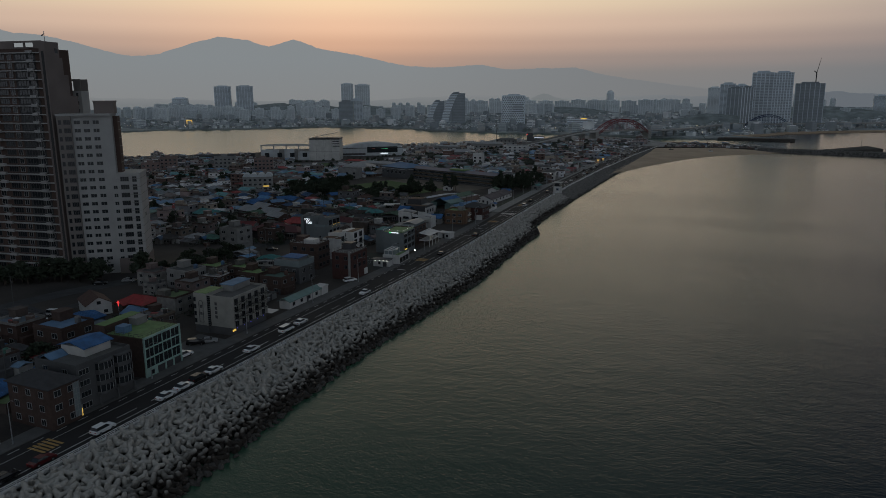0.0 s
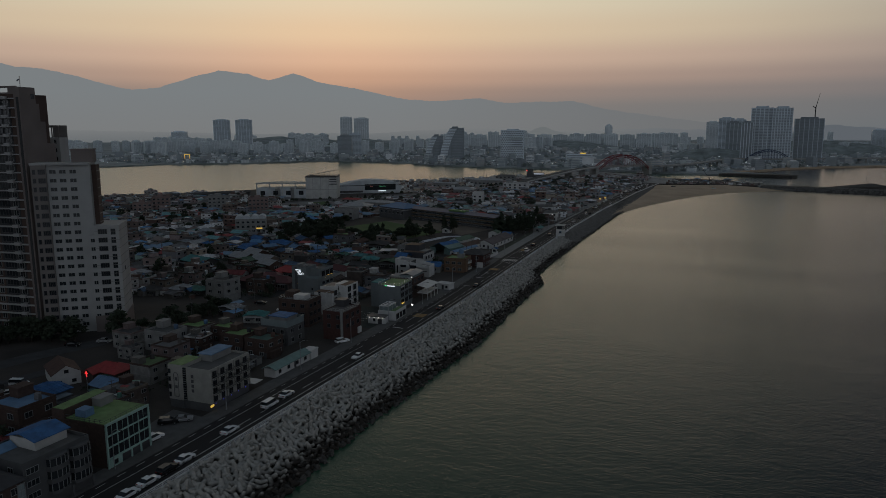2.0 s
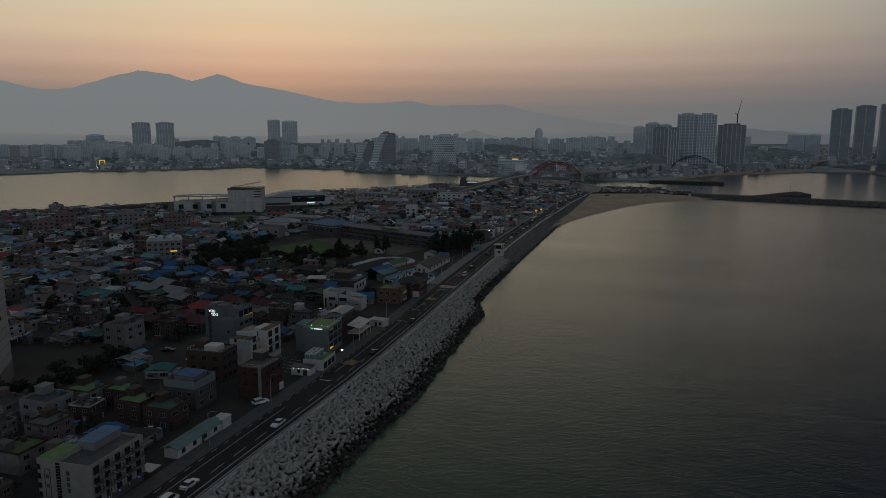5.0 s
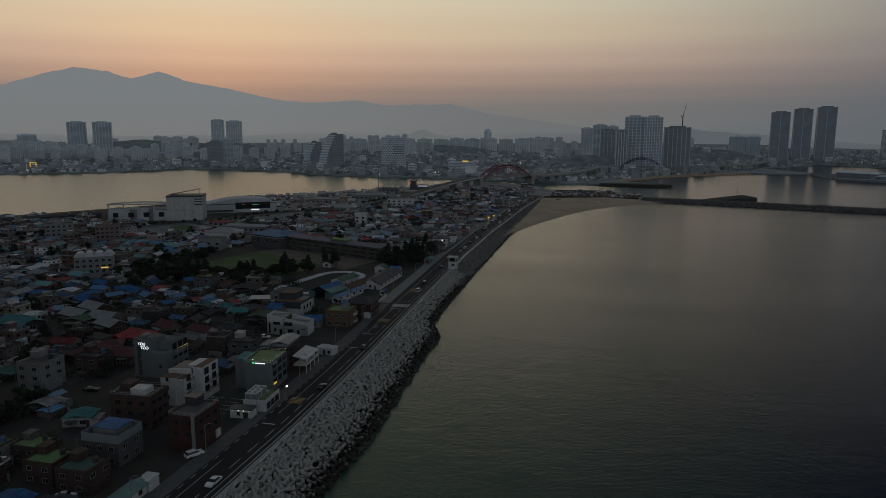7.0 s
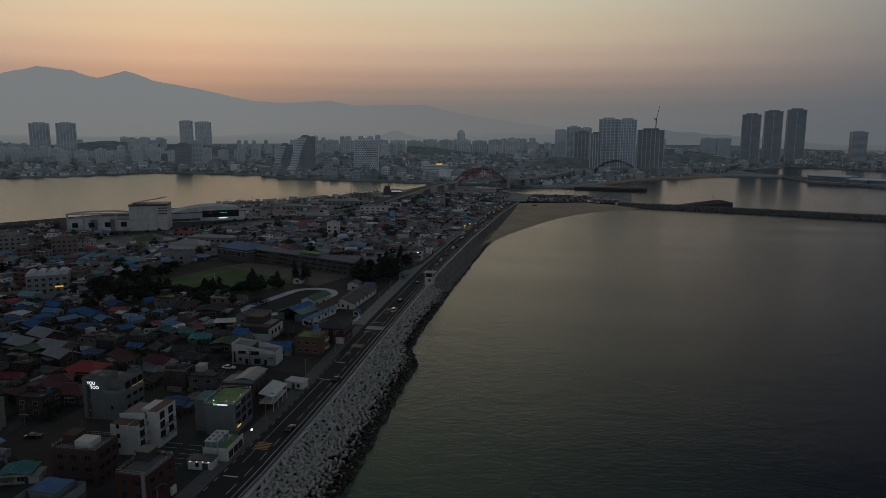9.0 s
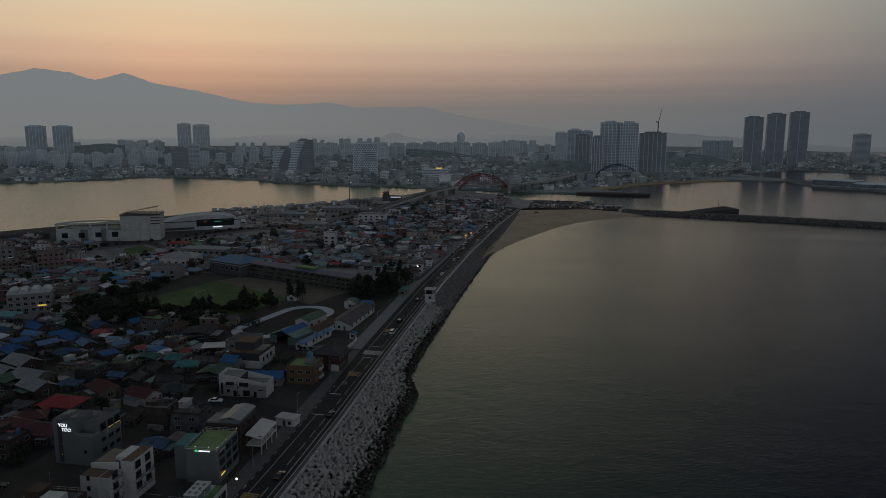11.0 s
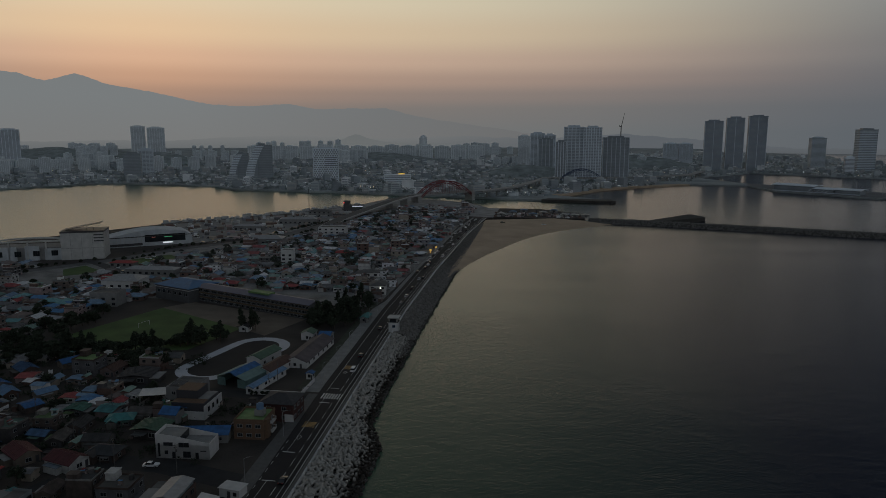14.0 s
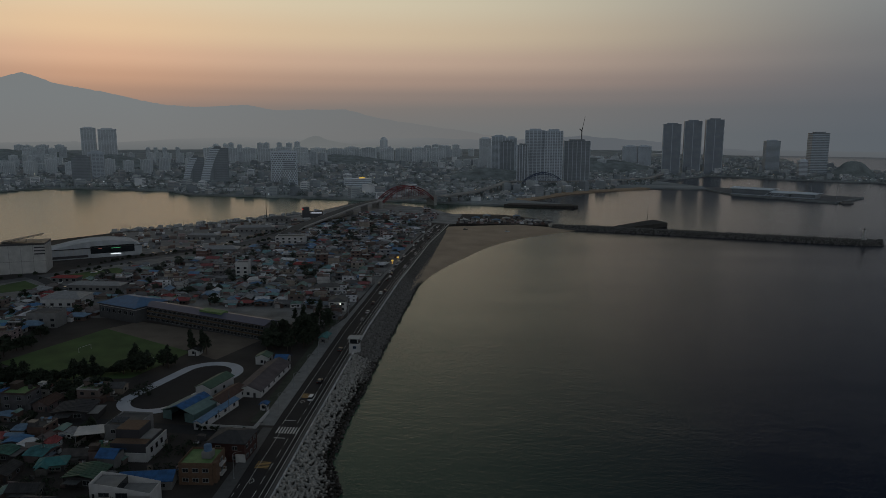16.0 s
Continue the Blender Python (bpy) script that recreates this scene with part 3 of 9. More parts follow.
lane([(-206, 90), (-210, 136), (-207, 156), (-200, 176), (-203, 208), (-197, 230), (-200, 250)], 8, lane_mat, "grey asphalt street below the apartment blocks")
lane([(-176, 108), (-184, 120), (-193, 134), (-189, 156)], 5, lane_mat, "narrow grey lane between small houses", 0.024)
lane([(-200, 240), (-190, 250), (-191, 270), (-182, 290)], 7, dark_lane, "dark asphalt town street", 0.016)
lane([(-126.5, 297), (-156, 304), (-178, 304), (-197, 305), (-225, 309), (-260, 316)], 9, dark_lane, "dark asphalt side street to the junction", 0.012)
lane([(-131, 362), (-166, 364), (-205, 367), (-226, 358)], 7, dark_lane, "dark asphalt lane beside the skating track", 0.012)
setting("forecourt", Shape().prism([(-134, 128), (-124, 127), (-124.5, 140), (-136, 141)], -0.1, 0.06), paving, "paved parking forecourt", "pavement")
setting("forecourt", Shape().prism([(-146, 224), (-127, 224), (-124, 228), (-133, 232), (-133, 250), (-146, 250)], -0.1, 0.03), shader("green_asphalt", (0.024, 0.030, 0.026), 0.9, scale=0.3, amount=0.3), "dark green car park beside the cafe", "pavement")
s = Shape()
for k in range(6):
    for x0 in (-145.5, -139):
        s.box(x0, 229 + k * 2.7, 0.03, x0 + 4.6, 229.12 + k * 2.7, 0.036)
setting("bay_line", s, road_white, "worn white parking bay lines", "road marking")
# broad footway and fence strip north of the crossing
setting("pavement", ribbon(list(range(372, 520, 12)), lambda y: rail_x(y) - 22.5, lambda y: rail_x(y) - 18.5, -0.2, 0.1), shader("grassy_verge", (0.045, 0.052, 0.035), 0.95, scale=0.4, amount=0.4), "weedy verge beside the footway", "verge")

# ---- tetrapods, railing, road markings ----
def tetrapod_shape():
    s = Shape()
    for d in ((0, 0, 1), (0.943, 0, -0.333), (-0.471, 0.816, -0.333), (-0.471, -0.816, -0.333)):
        d = Vector(d)
        s.tube(d * 0.05, d * 1.58, 0.70, 0.40, 8, cap=False)
        s.tube(d * 1.58, d * 1.68, 0.40, 0.30, 8)
    return s


def smooth(me):
    me.polygons.foreach_set("use_smooth", [True] * len(me.polygons))
    me.update()
    return me


pod_shape = tetrapod_shape()
pod_mesh = smooth(pod_shape.mesh("tetrapod", tetra_mat))
rng = random.Random(11)
pods = []
y = 36.0
while y < 452:
    lo, hi = rail_x(y) + 2.6, edge_x(y) - 0.6
    rows = max(3, int((hi - lo) / 1.5))
    for k in range(rows):
        u = (k + rng.uniform(-0.28, 0.28)) / (rows - 1)
        x = lo + (hi - lo) * u
        yy = y + rng.uniform(-0.6, 0.6)
        z = 0.55 - 3.3 * max(u, 0) ** 1.35 + rng.uniform(-0.38, 0.38)
        q = Euler((rng.uniform(0, 6.28), rng.uniform(0, 6.28), rng.uniform(0, 6.28))).to_matrix().to_4x4()
        sc = rng.uniform(0.8, 0.96)
        pods.append((yy, u, Matrix.Translation((x, yy, z)) @ q @ Matrix.Scale(sc, 4)))
    y += 1.6
single = [p for p in pods if 66 < p[0] < 170 and 0.02 < p[1] < 0.8][:300]
chosen = {id(p) for p in single}
for p in single:
    ob = new("tetrapod", pod_mesh)
    ob.matrix_basis = p[2]
    tagged(ob, "weathered grey concrete tetrapod piled on the shore", "tetrapod", "tetrapods along the shore")


def joined(name, base, mats, places, label, cat):
    """Many copies of one shape in one mesh."""
    bv = np.array([(*p, 1) for p in base.v])
    v = np.concatenate([(bv @ np.array(m).T)[:, :3] for m in places])
    k = len(base.v)
    f = [tuple(i + k * j for i in face) for j in range(len(places)) for face in base.f]
    me = bpy.data.meshes.new(name)
    me.from_pydata(v.tolist(), [], f)
    for m in mats if isinstance(mats, (list, tuple)) else (mats,):
        me.materials.append(m)
    if any(base.m):
        me.polygons.foreach_set("material_index", base.m * len(places))
    me.update()
    return tagged(new(name, me), label, cat, kind="stuff")


smooth(joined("tetrapod_bank", pod_shape, tetra_mat, [p[2] for p in pods if id(p) not in chosen], "bank of weathered grey concrete tetrapods along the shore", "tetrapods").data)


def rubble_slope():
    """Dark boulders under the tetrapods, down to the sea bed."""
    v, f = [], []
    ys = list(range(-140, 900, 3))
    cols = 9
    for y in ys:
        a, b = rail_x(y) + 1.0, edge_x(y) + 1.5 if y < 640 else float(np.interp(y, [640, 760, 900], [-112, -114.6, -117.5]))
        deep = 3.9 if y < 600 else float(np.interp(y, [600, 680, 900], [3.9, 1.2, 0.3]))
        for c in range(cols):
            u = c / (cols - 1)
            v.append((a + (b - a) * u, y, -0.6 * (deep > 1) - deep * u ** 1.3 + (0.5 if y < 640 else 0.25) * noise.noise((u * 9, y * 0.35, 4.0))))
    for i in range(len(ys) - 1):
        for c in range(cols - 1):
            k = i * cols + c
            f.append((k, k + 1, k + cols + 1, k + cols))
    return Shape().add(v, f)


setting("rubble_slope", rubble_slope(), rock, "dark wet boulder slope under the tetrapods", "rubble")


def boulders(rng, n, place, size):
    base = bmesh.new()
    bmesh.ops.create_icosphere(base, subdivisions=1, radius=1)
    s = Shape()
    s.add([tuple(v.co * (1 + 0.25 * noise.noise(v.co * 1.7))) for v in base.verts], [tuple(v.index for v in fc.verts) for fc in base.faces])
    base.free()
    spots = []
    for _ in range(n):
        x, y, z = place(rng)
        k = rng.uniform(*size)
        spots.append(Matrix.Translation((x, y, z)) @ Euler((rng.uniform(0, 6), rng.uniform(0, 6), rng.uniform(0, 6))).to_matrix().to_4x4() @ Matrix.Diagonal((k, k * rng.uniform(0.7, 1.1), k * rng.uniform(0.5, 0.8), 1)))
    return s, spots


def foot(r):
    y = r.uniform(44, 640)
    return edge_x(y) + r.uniform(-2.2, 1.0), y, SEA + r.uniform(-0.5, 0.35)


def upper_bank(r):
    y = r.uniform(425, 640)
    u = r.uniform(0, 1) if y > 455 else r.uniform(0.5, 1)
    return rail_x(y) + 1.8 + (edge_x(y) - rail_x(y) - 2.0) * u, y, 0.1 - 3.0 * u ** 1.3


def strand(r):
    y = r.uniform(640, 885)
    u = r.random()
    return rail_x(y) + 1.8 + (float(np.interp(y, [640, 760, 890], [-113, -115, -117.5])) - rail_x(y) - 1.8) * u, y, float(np.interp(y, [640, 700, 885], [-1.6, -0.9, -0.2])) * u - 0.1


s, spots = boulders(rng, 3600, upper_bank, (0.5, 1.25))
spots += boulders(rng, 1500, strand, (0.35, 0.8))[1]
joined("boulders", s, shader("grey_boulders", (0.15, 0.142, 0.13), 0.95, scale=0.5, amount=0.5, bump=0.5), spots, "weathered grey boulder bank below the road", "boulders")
s, spots = boulders(rng, 1700, foot, (0.5, 1.15))
joined("boulders", s, rock, spots, "dark wet boulders at the water's edge", "boulders")

# sea-side railing on a low kerb wall
rail_paint = shader("pale_rail_paint", (0.66, 0.67, 0.68), 0.5, scale=1.0, amount=0.12)
rail_kerb = shader("pale_kerb_concrete", (0.56, 0.555, 0.54), 0.8, scale=0.4, amount=0.2)
rail_thing = thing("railing", "long pale steel railing along the sea wall", "railing")
part("kerb_wall", ribbon(YS, lambda y: rail_x(y) + 0.7, lambda y: rail_x(y) + 1.2, 0.2, 0.62), rail_kerb, rail_thing)
post_mesh = Shape().box(-0.06, -0.06, 0.55, 0.06, 0.06, 1.5).box(-0.1, -0.1, 0.55, 0.1, 0.1, 0.6).mesh("post", rail_paint)
for k in range(300):
    y = 60 + 2.0 * k
    ob = part("post", post_mesh, None, rail_thing)
    ob.location = (rail_x(y) + 0.95, y, 0)
for z in (0.8, 1.12, 1.45):
    part("rail", ribbon(list(range(50, 670, 10)), lambda y: rail_x(y) + 0.91, lambda y: rail_x(y) + 0.99, z, z + 0.1), rail_paint, rail_thing)


def marks(name, label, mat, pieces):
    s = Shape()
    for y0, y1, off, wid in pieces:
        steps = max(1, int((y1 - y0) / 10))
        for i in range(steps):
            a, b = y0 + (y1 - y0) * i / steps, y0 + (y1 - y0) * (i + 1) / steps
            s.add([(rail_x(a) + off - wid / 2, a, 0.036), (rail_x(a) + off + wid / 2, a, 0.036), (rail_x(b) + off + wid / 2, b, 0.036), (rail_x(b) + off - wid / 2, b, 0.036)], [(0, 1, 2, 3)])
    return setting(name, s, mat, label, "road marking")


marks("edge_line", "solid white edge line on the road", road_white, [(-100, 950, -1.5, 0.2)])
marks("edge_line", "second solid white line along the sea side", road_white, [(-100, 950, -3.1, 0.17)])
marks("edge_line", "solid white line beside the parking lane", road_white, [(60, 205, -9.2, 0.12), (236, 300, -9.0, 0.12), (318, 366, -9.2, 0.12), (372, 900, -10.4, 0.14)])
marks("lane_line", "broken white lane line on the road", road_white, [(y, y + 5, -5.1, 0.17) for y in range(40, 900, 9)])
marks("lane_line", "short dashes marking the parking bays", road_white, [(y, y + 2.2, -11.3, 0.15) for y in range(40, 330, 5)])
marks("speed_hump", "yellow striped speed hump paint on the road", road_yellow, [(yy + k * 0.95, yy + k * 0.95 + 0.55, -8.0, 4.4) for yy in (78, 244, 338, 398) for k in range(5)])
marks("crosswalk", "white striped pedestrian crossing", road_white, [(364.0, 369.5, -10.6 + k * 1.05, 0.55) for k in range(8)])
marks("stop_line", "white stop line before the junction", road_white, [(228, 228.5, -8.5, 4), (360, 360.5, -8.3, 4), (300, 300.4, -8.5, 4), (318.5, 319, -8.5, 4), (375, 375.4, -8.3, 4)])
marks("lane_diamond", "white diamond painted on the lane", road_white, [(y + a, y + a + 0.35, -8.4 + b, 0.35) for y in (328, 392) for a, b in ((0, 0), (0.6, 0.4), (0.6, -0.4), (1.2, 0.7), (1.2, -0.7), (1.8, 0.7), (1.8, -0.7), (2.4, 0.4), (2.4, -0.4), (3, 0))])

# low breakwater pier seats: the round lookout at the wall
look_thing = thing("lookout", "small half-round concrete lookout on the sea wall", "lookout", pose(-108.6, 184, 0))
arc = [(3.6 * math.cos(a), 6 * math.sin(a)) for a in np.linspace(-math.pi / 2, math.pi / 2, 13)]
part("deck", Shape().prism([(-0.3, -6)] + arc + [(-0.3, 6)], -0.3, 0.25), paving, look_thing)
s = Shape()
for p, q in zip(arc, arc[1:]):
    s.prism([p, q, (q[0] * 0.93, q[1] * 0.95), (p[0] * 0.93, p[1] * 0.95)], 0.25, 1.2)
part("parapet", s, concrete, look_thing)

# ---- buildings: helpers ----
frame_white = shader("white_frame", (0.25, 0.26, 0.26), 0.5, amount=0.1)
frame_dark = shader("dark_frame", (0.05, 0.05, 0.055), 0.5, amount=0.1)
frame_mint = shader("mint_frame", (0.30, 0.44, 0.40), 0.55, amount=0.15)
lit_window = glow("lit_window", (1.0, 0.72, 0.32), 1.2)
WINDOWS = {}


def framed_window(w, h, panes, filled, t=0.1, m=0.04, depth=0.1, back=0.03):
    """One connected frame with mullions; the panes recessed in it, or left open."""
    ys = [-w / 2 - t, -w / 2]
    for k in range(1, panes):
        yy = -w / 2 + w * k / panes
        ys += [yy - m, yy + m]
    ys += [w / 2, w / 2 + t]
    zs = [-t, 0, h, h + t]
    s, at = Shape(), {}

    def vert(x, i, j):
        if (x, i, j) not in at:
            at[(x, i, j)] = len(s.v)
            s.v.append((x, ys[i], zs[j]))
        return at[(x, i, j)]

    def face(*c, mi=0):
        s.f.append(tuple(vert(*q) for q in c))
        s.m.append(mi)

    n = len(ys) - 1
    for i in range(n):
        for j in range(3):
            if j == 1 and i % 2 == 1:
                a = ((i, j), (i + 1, j), (i + 1, j + 1), (i, j + 1))
                for p, q in zip(a, a[1:] + a[:1]):
                    face((depth, *p), (depth, *q), (back, *q), (back, *p))
                if filled:
                    face(*((back, *p) for p in a), mi=1)
            else:
                face((depth, i, j), (depth, i + 1, j), (depth, i + 1, j + 1), (depth, i, j + 1))
        face((depth, i, 0), (-0.02, i, 0), (-0.02, i + 1, 0), (depth, i + 1, 0))
        face((depth, i, 3), (depth, i + 1, 3), (-0.02, i + 1, 3), (-0.02, i, 3))
    for j in range(3):
        face((depth, 0, j), (depth, 0, j + 1), (-0.02, 0, j + 1), (-0.02, 0, j))
        face((depth, n, j), (-0.02, n, j), (-0.02, n, j + 1), (depth, n, j + 1))
    return s


def window_meshes(w, h, frame_mat, panes):
    """Frame and pane in the y-z plane, looking along +x; the origin at the middle of the sill."""
    key = (w, h, frame_mat.name, panes)
    if key not in WINDOWS:
        WINDOWS[key] = (framed_window(w, h, panes, False).mesh("window", frame_mat), Shape().box(-0.02, -w / 2, 0, 0.025, w / 2, h).mesh("pane", glass))
    return WINDOWS[key]


FACE = {"E": 0, "N": 90, "W": 180, "S": -90}


def on_face(face, w, d, u, z):
    """The pose of a thing on a wall: u metres along the face from its middle, z up."""
    r = FACE[face]
    off = w / 2 if face in "EW" else d / 2
    return pose(0, 0, 0, 0, 0, r) @ pose(off, u, z)


def put_window(parent, m, w, h, frame_mat=None, panes=2, name="window", deep=True):
    fm, pm = window_meshes(w, h, frame_mat or frame_white, panes)
    ob = part(name, fm, None, parent)
    ob.matrix_basis = m
    if deep:
        part("pane", pm, None, ob)
    return ob


def parapet_shape(w, d, z, h=0.9, t=0.18):
    s = Shape()
    s.box(-w / 2, -d / 2, z, w / 2, -d / 2 + t, z + h).box(-w / 2, d / 2 - t, z, w / 2, d / 2, z + h)
    s.box(-w / 2, -d / 2 + t, z, -w / 2 + t, d / 2 - t, z + h).box(w / 2 - t, -d / 2 + t, z, w / 2, d / 2 - t, z + h)
    return s


def wall_body(w, d, floors, fh, ledge=0.0, base=0.0):
    s = Shape().box(-w / 2, -d / 2, 0, w / 2, d / 2, floors * fh)
    if ledge:
        for k in range(1, floors + 1):
            s.box(-w / 2 - ledge, -d / 2 - ledge, k * fh - 0.2, w / 2 + ledge, d / 2 + ledge, k * fh + 0.004 * k)
    if base:
        s.box(-w / 2 - 0.06, -d / 2 - 0.06, 0, w / 2 + 0.06, d / 2 + 0.06, base)
    return s


def building(label, x, y, rz, w, d, floors, fh=3.0, wall=None, deck=None, rows=None, frame=None, ledge=0.0, parapet=0.9, name="building", cat="building", z=0.0, ground_dark=True):
    """rows: for each face, (windows a floor, width, height, sill, first floor)."""
    th = thing(name, label, cat, pose(x, y, z, 0, 0, rz))
    wall = wall or concrete
    blocks("wall", wall_body(w, d, floors, fh, ledge), wall, th)
    top = floors * fh
    blocks("roof_deck", Shape().box(-w / 2 + 0.18, -d / 2 + 0.18, top, w / 2 - 0.18, d / 2 - 0.18, top + 0.12), deck or paving, th)
    if parapet:
        part("parapet", parapet_shape(w, d, top, parapet), wall, th)
    for face, (n, ww, wh, sill, first) in (rows or {}).items():
        run = d if face in "EW" else w
        for fl in range(first, floors):
            for k in range(n):
                u = (k + 0.5) / n * (run - 1.0) - (run - 1.0) / 2
                put_window(th, on_face(face, w, d, u, fl * fh + sill), ww, wh, frame)
    return th


def roof_railing(parent, w, d, z, mat, h=1.0):
    s = Shape()
    nx, ny = max(2, int(w / 1.5)), max(2, int(d / 1.5))
    for i in range(nx + 1):
        xx = -w / 2 + w * i / nx
        for yy in (-d / 2, d / 2):
            s.box(xx - 0.03, yy - 0.03, z, xx + 0.03, yy + 0.03, z + h)
    for i in range(1, ny):
        yy = -d / 2 + d * i / ny
        for xx in (-w / 2, w / 2):
            s.box(xx - 0.03, yy - 0.03, z, xx + 0.03, yy + 0.03, z + h)
    for zz in (z + h * 0.5, z + h):
        s.box(-w / 2, -d / 2 - 0.035, zz - 0.03, w / 2, -d / 2 + 0.035, zz + 0.03).box(-w / 2, d / 2 - 0.035, zz - 0.03, w / 2, d / 2 + 0.035, zz + 0.03)
        s.box(-w / 2 - 0.035, -d / 2, zz - 0.028, -w / 2 + 0.035, d / 2, zz + 0.028).box(w / 2 - 0.035, -d / 2, zz - 0.028, w / 2 + 0.035, d / 2, zz + 0.028)
    return part("roof_railing", s, mat, parent)


def balcony(parent, m, w, depth=1.2, mat=None, rail=None, name="balcony"):
    ob = part(name, Shape().box(0, -w / 2, -0.15, depth, w / 2, 0.05), mat or concrete, parent)
    ob.matrix_basis = m
    s = Shape().box(depth - 0.06, -w / 2, 0.05, depth, w / 2, 0.2).box(depth - 0.06, -w / 2, 0.95, depth, w / 2, 1.05)
    s.box(0, -w / 2, 0.95, depth, -w / 2 + 0.06, 1.05).box(0, w / 2 - 0.06, 0.95, depth, w / 2, 1.05)
    n = max(3, int(w / 0.35))
    for k in range(n + 1):
        yy = -w / 2 + 0.03 + (w - 0.06) * k / n
        s.box(depth - 0.05, yy - 0.02, 0.2, depth - 0.01, yy + 0.02, 0.95)
    part("balustrade", s, rail or dark_metal, ob)
    return ob


def tank(parent, x, y, z, mat, w=2.2, h=1.8):
    s = Shape()
    n = 14
    ring = [(math.cos(2 * math.pi * i / n), math.sin(2 * math.pi * i / n)) for i in range(n)]
    for k in range(4):
        s.prism([(x + c * w / 2 * (1 - 0.03 * (k % 2)), y + q * w / 2 * (1 - 0.03 * (k % 2))) for c, q in ring], z + h * k / 4, z + h * (k + 1) / 4)
    s.prism([(x + c * w * 0.3, y + q * w * 0.3) for c, q in ring], z + h, z + h + 0.2)
    return part("water_tank", s, mat, parent)


pale_mint = shader("pale_mint_sheet", (0.13, 0.21, 0.20), 0.7, scale=0.4, amount=0.25)
brick_red = shader("red_brick", (0.058, 0.024, 0.020), 0.85, scale=1.2, amount=0.3)
brick_brown = shader("brown_brick", (0.064, 0.040, 0.032), 0.85, scale=1.2, amount=0.3)
brick_tan = shader("tan_brick", (0.13, 0.08, 0.05), 0.85, scale=1.2, amount=0.25)
grey_render = shader("grey_render", (0.078, 0.080, 0.083), 0.8, scale=0.4, amount=0.2)
bird_grey = shader("blue_grey_render", (0.14, 0.16, 0.165), 0.75, scale=0.3, amount=0.15)
mid_render = shader("pale_grey_render", (0.21, 0.21, 0.205), 0.8, scale=0.4, amount=0.2)
cream = shader("cream_render", (0.29, 0.285, 0.26), 0.75, scale=0.4, amount=0.18)
green_deck = shader("green_roof_coat", (0.13, 0.22, 0.08), 0.7, scale=0.5, amount=0.35)
teal_roof = shader("teal_metal_roof", (0.045, 0.18, 0.18), 0.75, scale=0.5, amount=0.25)
blue_roof = shader("blue_metal_roof", (0.025, 0.105, 0.26), 0.75, scale=0.5, amount=0.45, bump=0.3)
blue_dim = shader("faded_dark_blue_roof", (0.03, 0.075, 0.15), 0.8, scale=0.6, amount=0.5)
blue_pale = shader("pale_blue_roof", (0.11, 0.20, 0.32), 0.75, scale=0.4, amount=0.25)
red_roof = shader("red_tile_roof", (0.27, 0.03, 0.03), 0.65, scale=0.8, amount=0.3)
maroon_roof = shader("maroon_tile_roof", (0.085, 0.02, 0.023), 0.65, scale=0.8, amount=0.3)
brown_roof = shader("brown_tile_roof", (0.075, 0.04, 0.03), 0.75, scale=0.8, amount=0.3)
dark_roof = shader("dark_slate_roof", (0.04, 0.04, 0.043), 0.8, scale=0.8, amount=0.3)
grey_metal = shader("grey_sheet_roof", (0.26, 0.27, 0.28), 0.5, 0.2, scale=0.6, amount=0.2)
green_roof = shader("green_sheet_roof", (0.045, 0.10, 0.065), 0.6, scale=0.6, amount=0.25)
sign_white = glow("sign_white", (0.9, 0.95, 1.0), 0.9)
sign_green = glow("sign_green", (0.15, 1.0, 0.35), 0.5)
sign_green_dim = glow("dim_green_sign", (0.15, 0.8, 0.35), 0.2)
sign_red_dim = glow("dim_red_sign", (0.8, 0.25, 0.2), 0.15)
sign_amber = glow("sign_amber", (1.0, 0.62, 0.12), 0.5)
lamp_white = glow("lamp_white", (1.0, 0.95, 0.85), 2.2)
lamp_blue = glow("lamp_blue", (0.12, 0.12, 1.0), 0.7)
lamp_red = glow("lamp_red", (1.0, 0.06, 0.06), 0.6)
glass_clear = shader("balustrade_glass", (0.20, 0.24, 0.25), 0.1, scale=0.3, amount=0.1)


def dots(parent, places, mat, r=0.16, name="lamp"):
    for p in places:
        s = Shape().tube((0, 0, -r), (0, 0, 0), r * 0.5, r, 8).tube((0, 0, 0), (0, 0, r), r, r * 0.5, 8)
        ob = part(name, s, mat, parent)
        ob.location = p


# ---- the seafront, from the near end ----
# grey four-storey house with curved bays
th = building("grey rendered four-storey seafront house with curved balcony bays", -128.0, 98.5, 0, 14, 15.5, 4, 3.0, grey_render, paving, {"S": (2, 1.5, 1.3, 1.0, 0)}, ledge=0.0, parapet=1.0)
th.location, th.scale = (-128.6, 99.3, 0), (0.88, 0.88, 0.80)
for fl in range(4):
    put_window(th, on_face("E", 14, 15.5, -5.8, fl * 3 + 0.95), 2.6, 1.35, frame_white, 3)
    for cy in (-0.4, 5.0):
        if fl == 0:
            continue
        bay = [(0, -2.4), (1.0, -2.1), (1.5, -1.0), (1.6, 0), (1.5, 1.0), (1.0, 2.1), (0, 2.4)]
        ob = part("bay", Shape().prism(bay, 0.0, 0.75).prism(bay, 2.6, 3.0), grey_render, th)
        ob.matrix_basis = pose(7.0, cy, fl * 3.0)
        part("bay_glass", Shape().prism([(x * 0.93, y * 0.93) for x, y in bay], 0.75, 2.6), glass, ob)
        s = Shape()
        for x, y in bay[1:-1]:
            s.box(x - 0.05, y - 0.05, 0.75, x + 0.05, y + 0.05, 2.6)
        part("mullion", s, frame_white, ob)
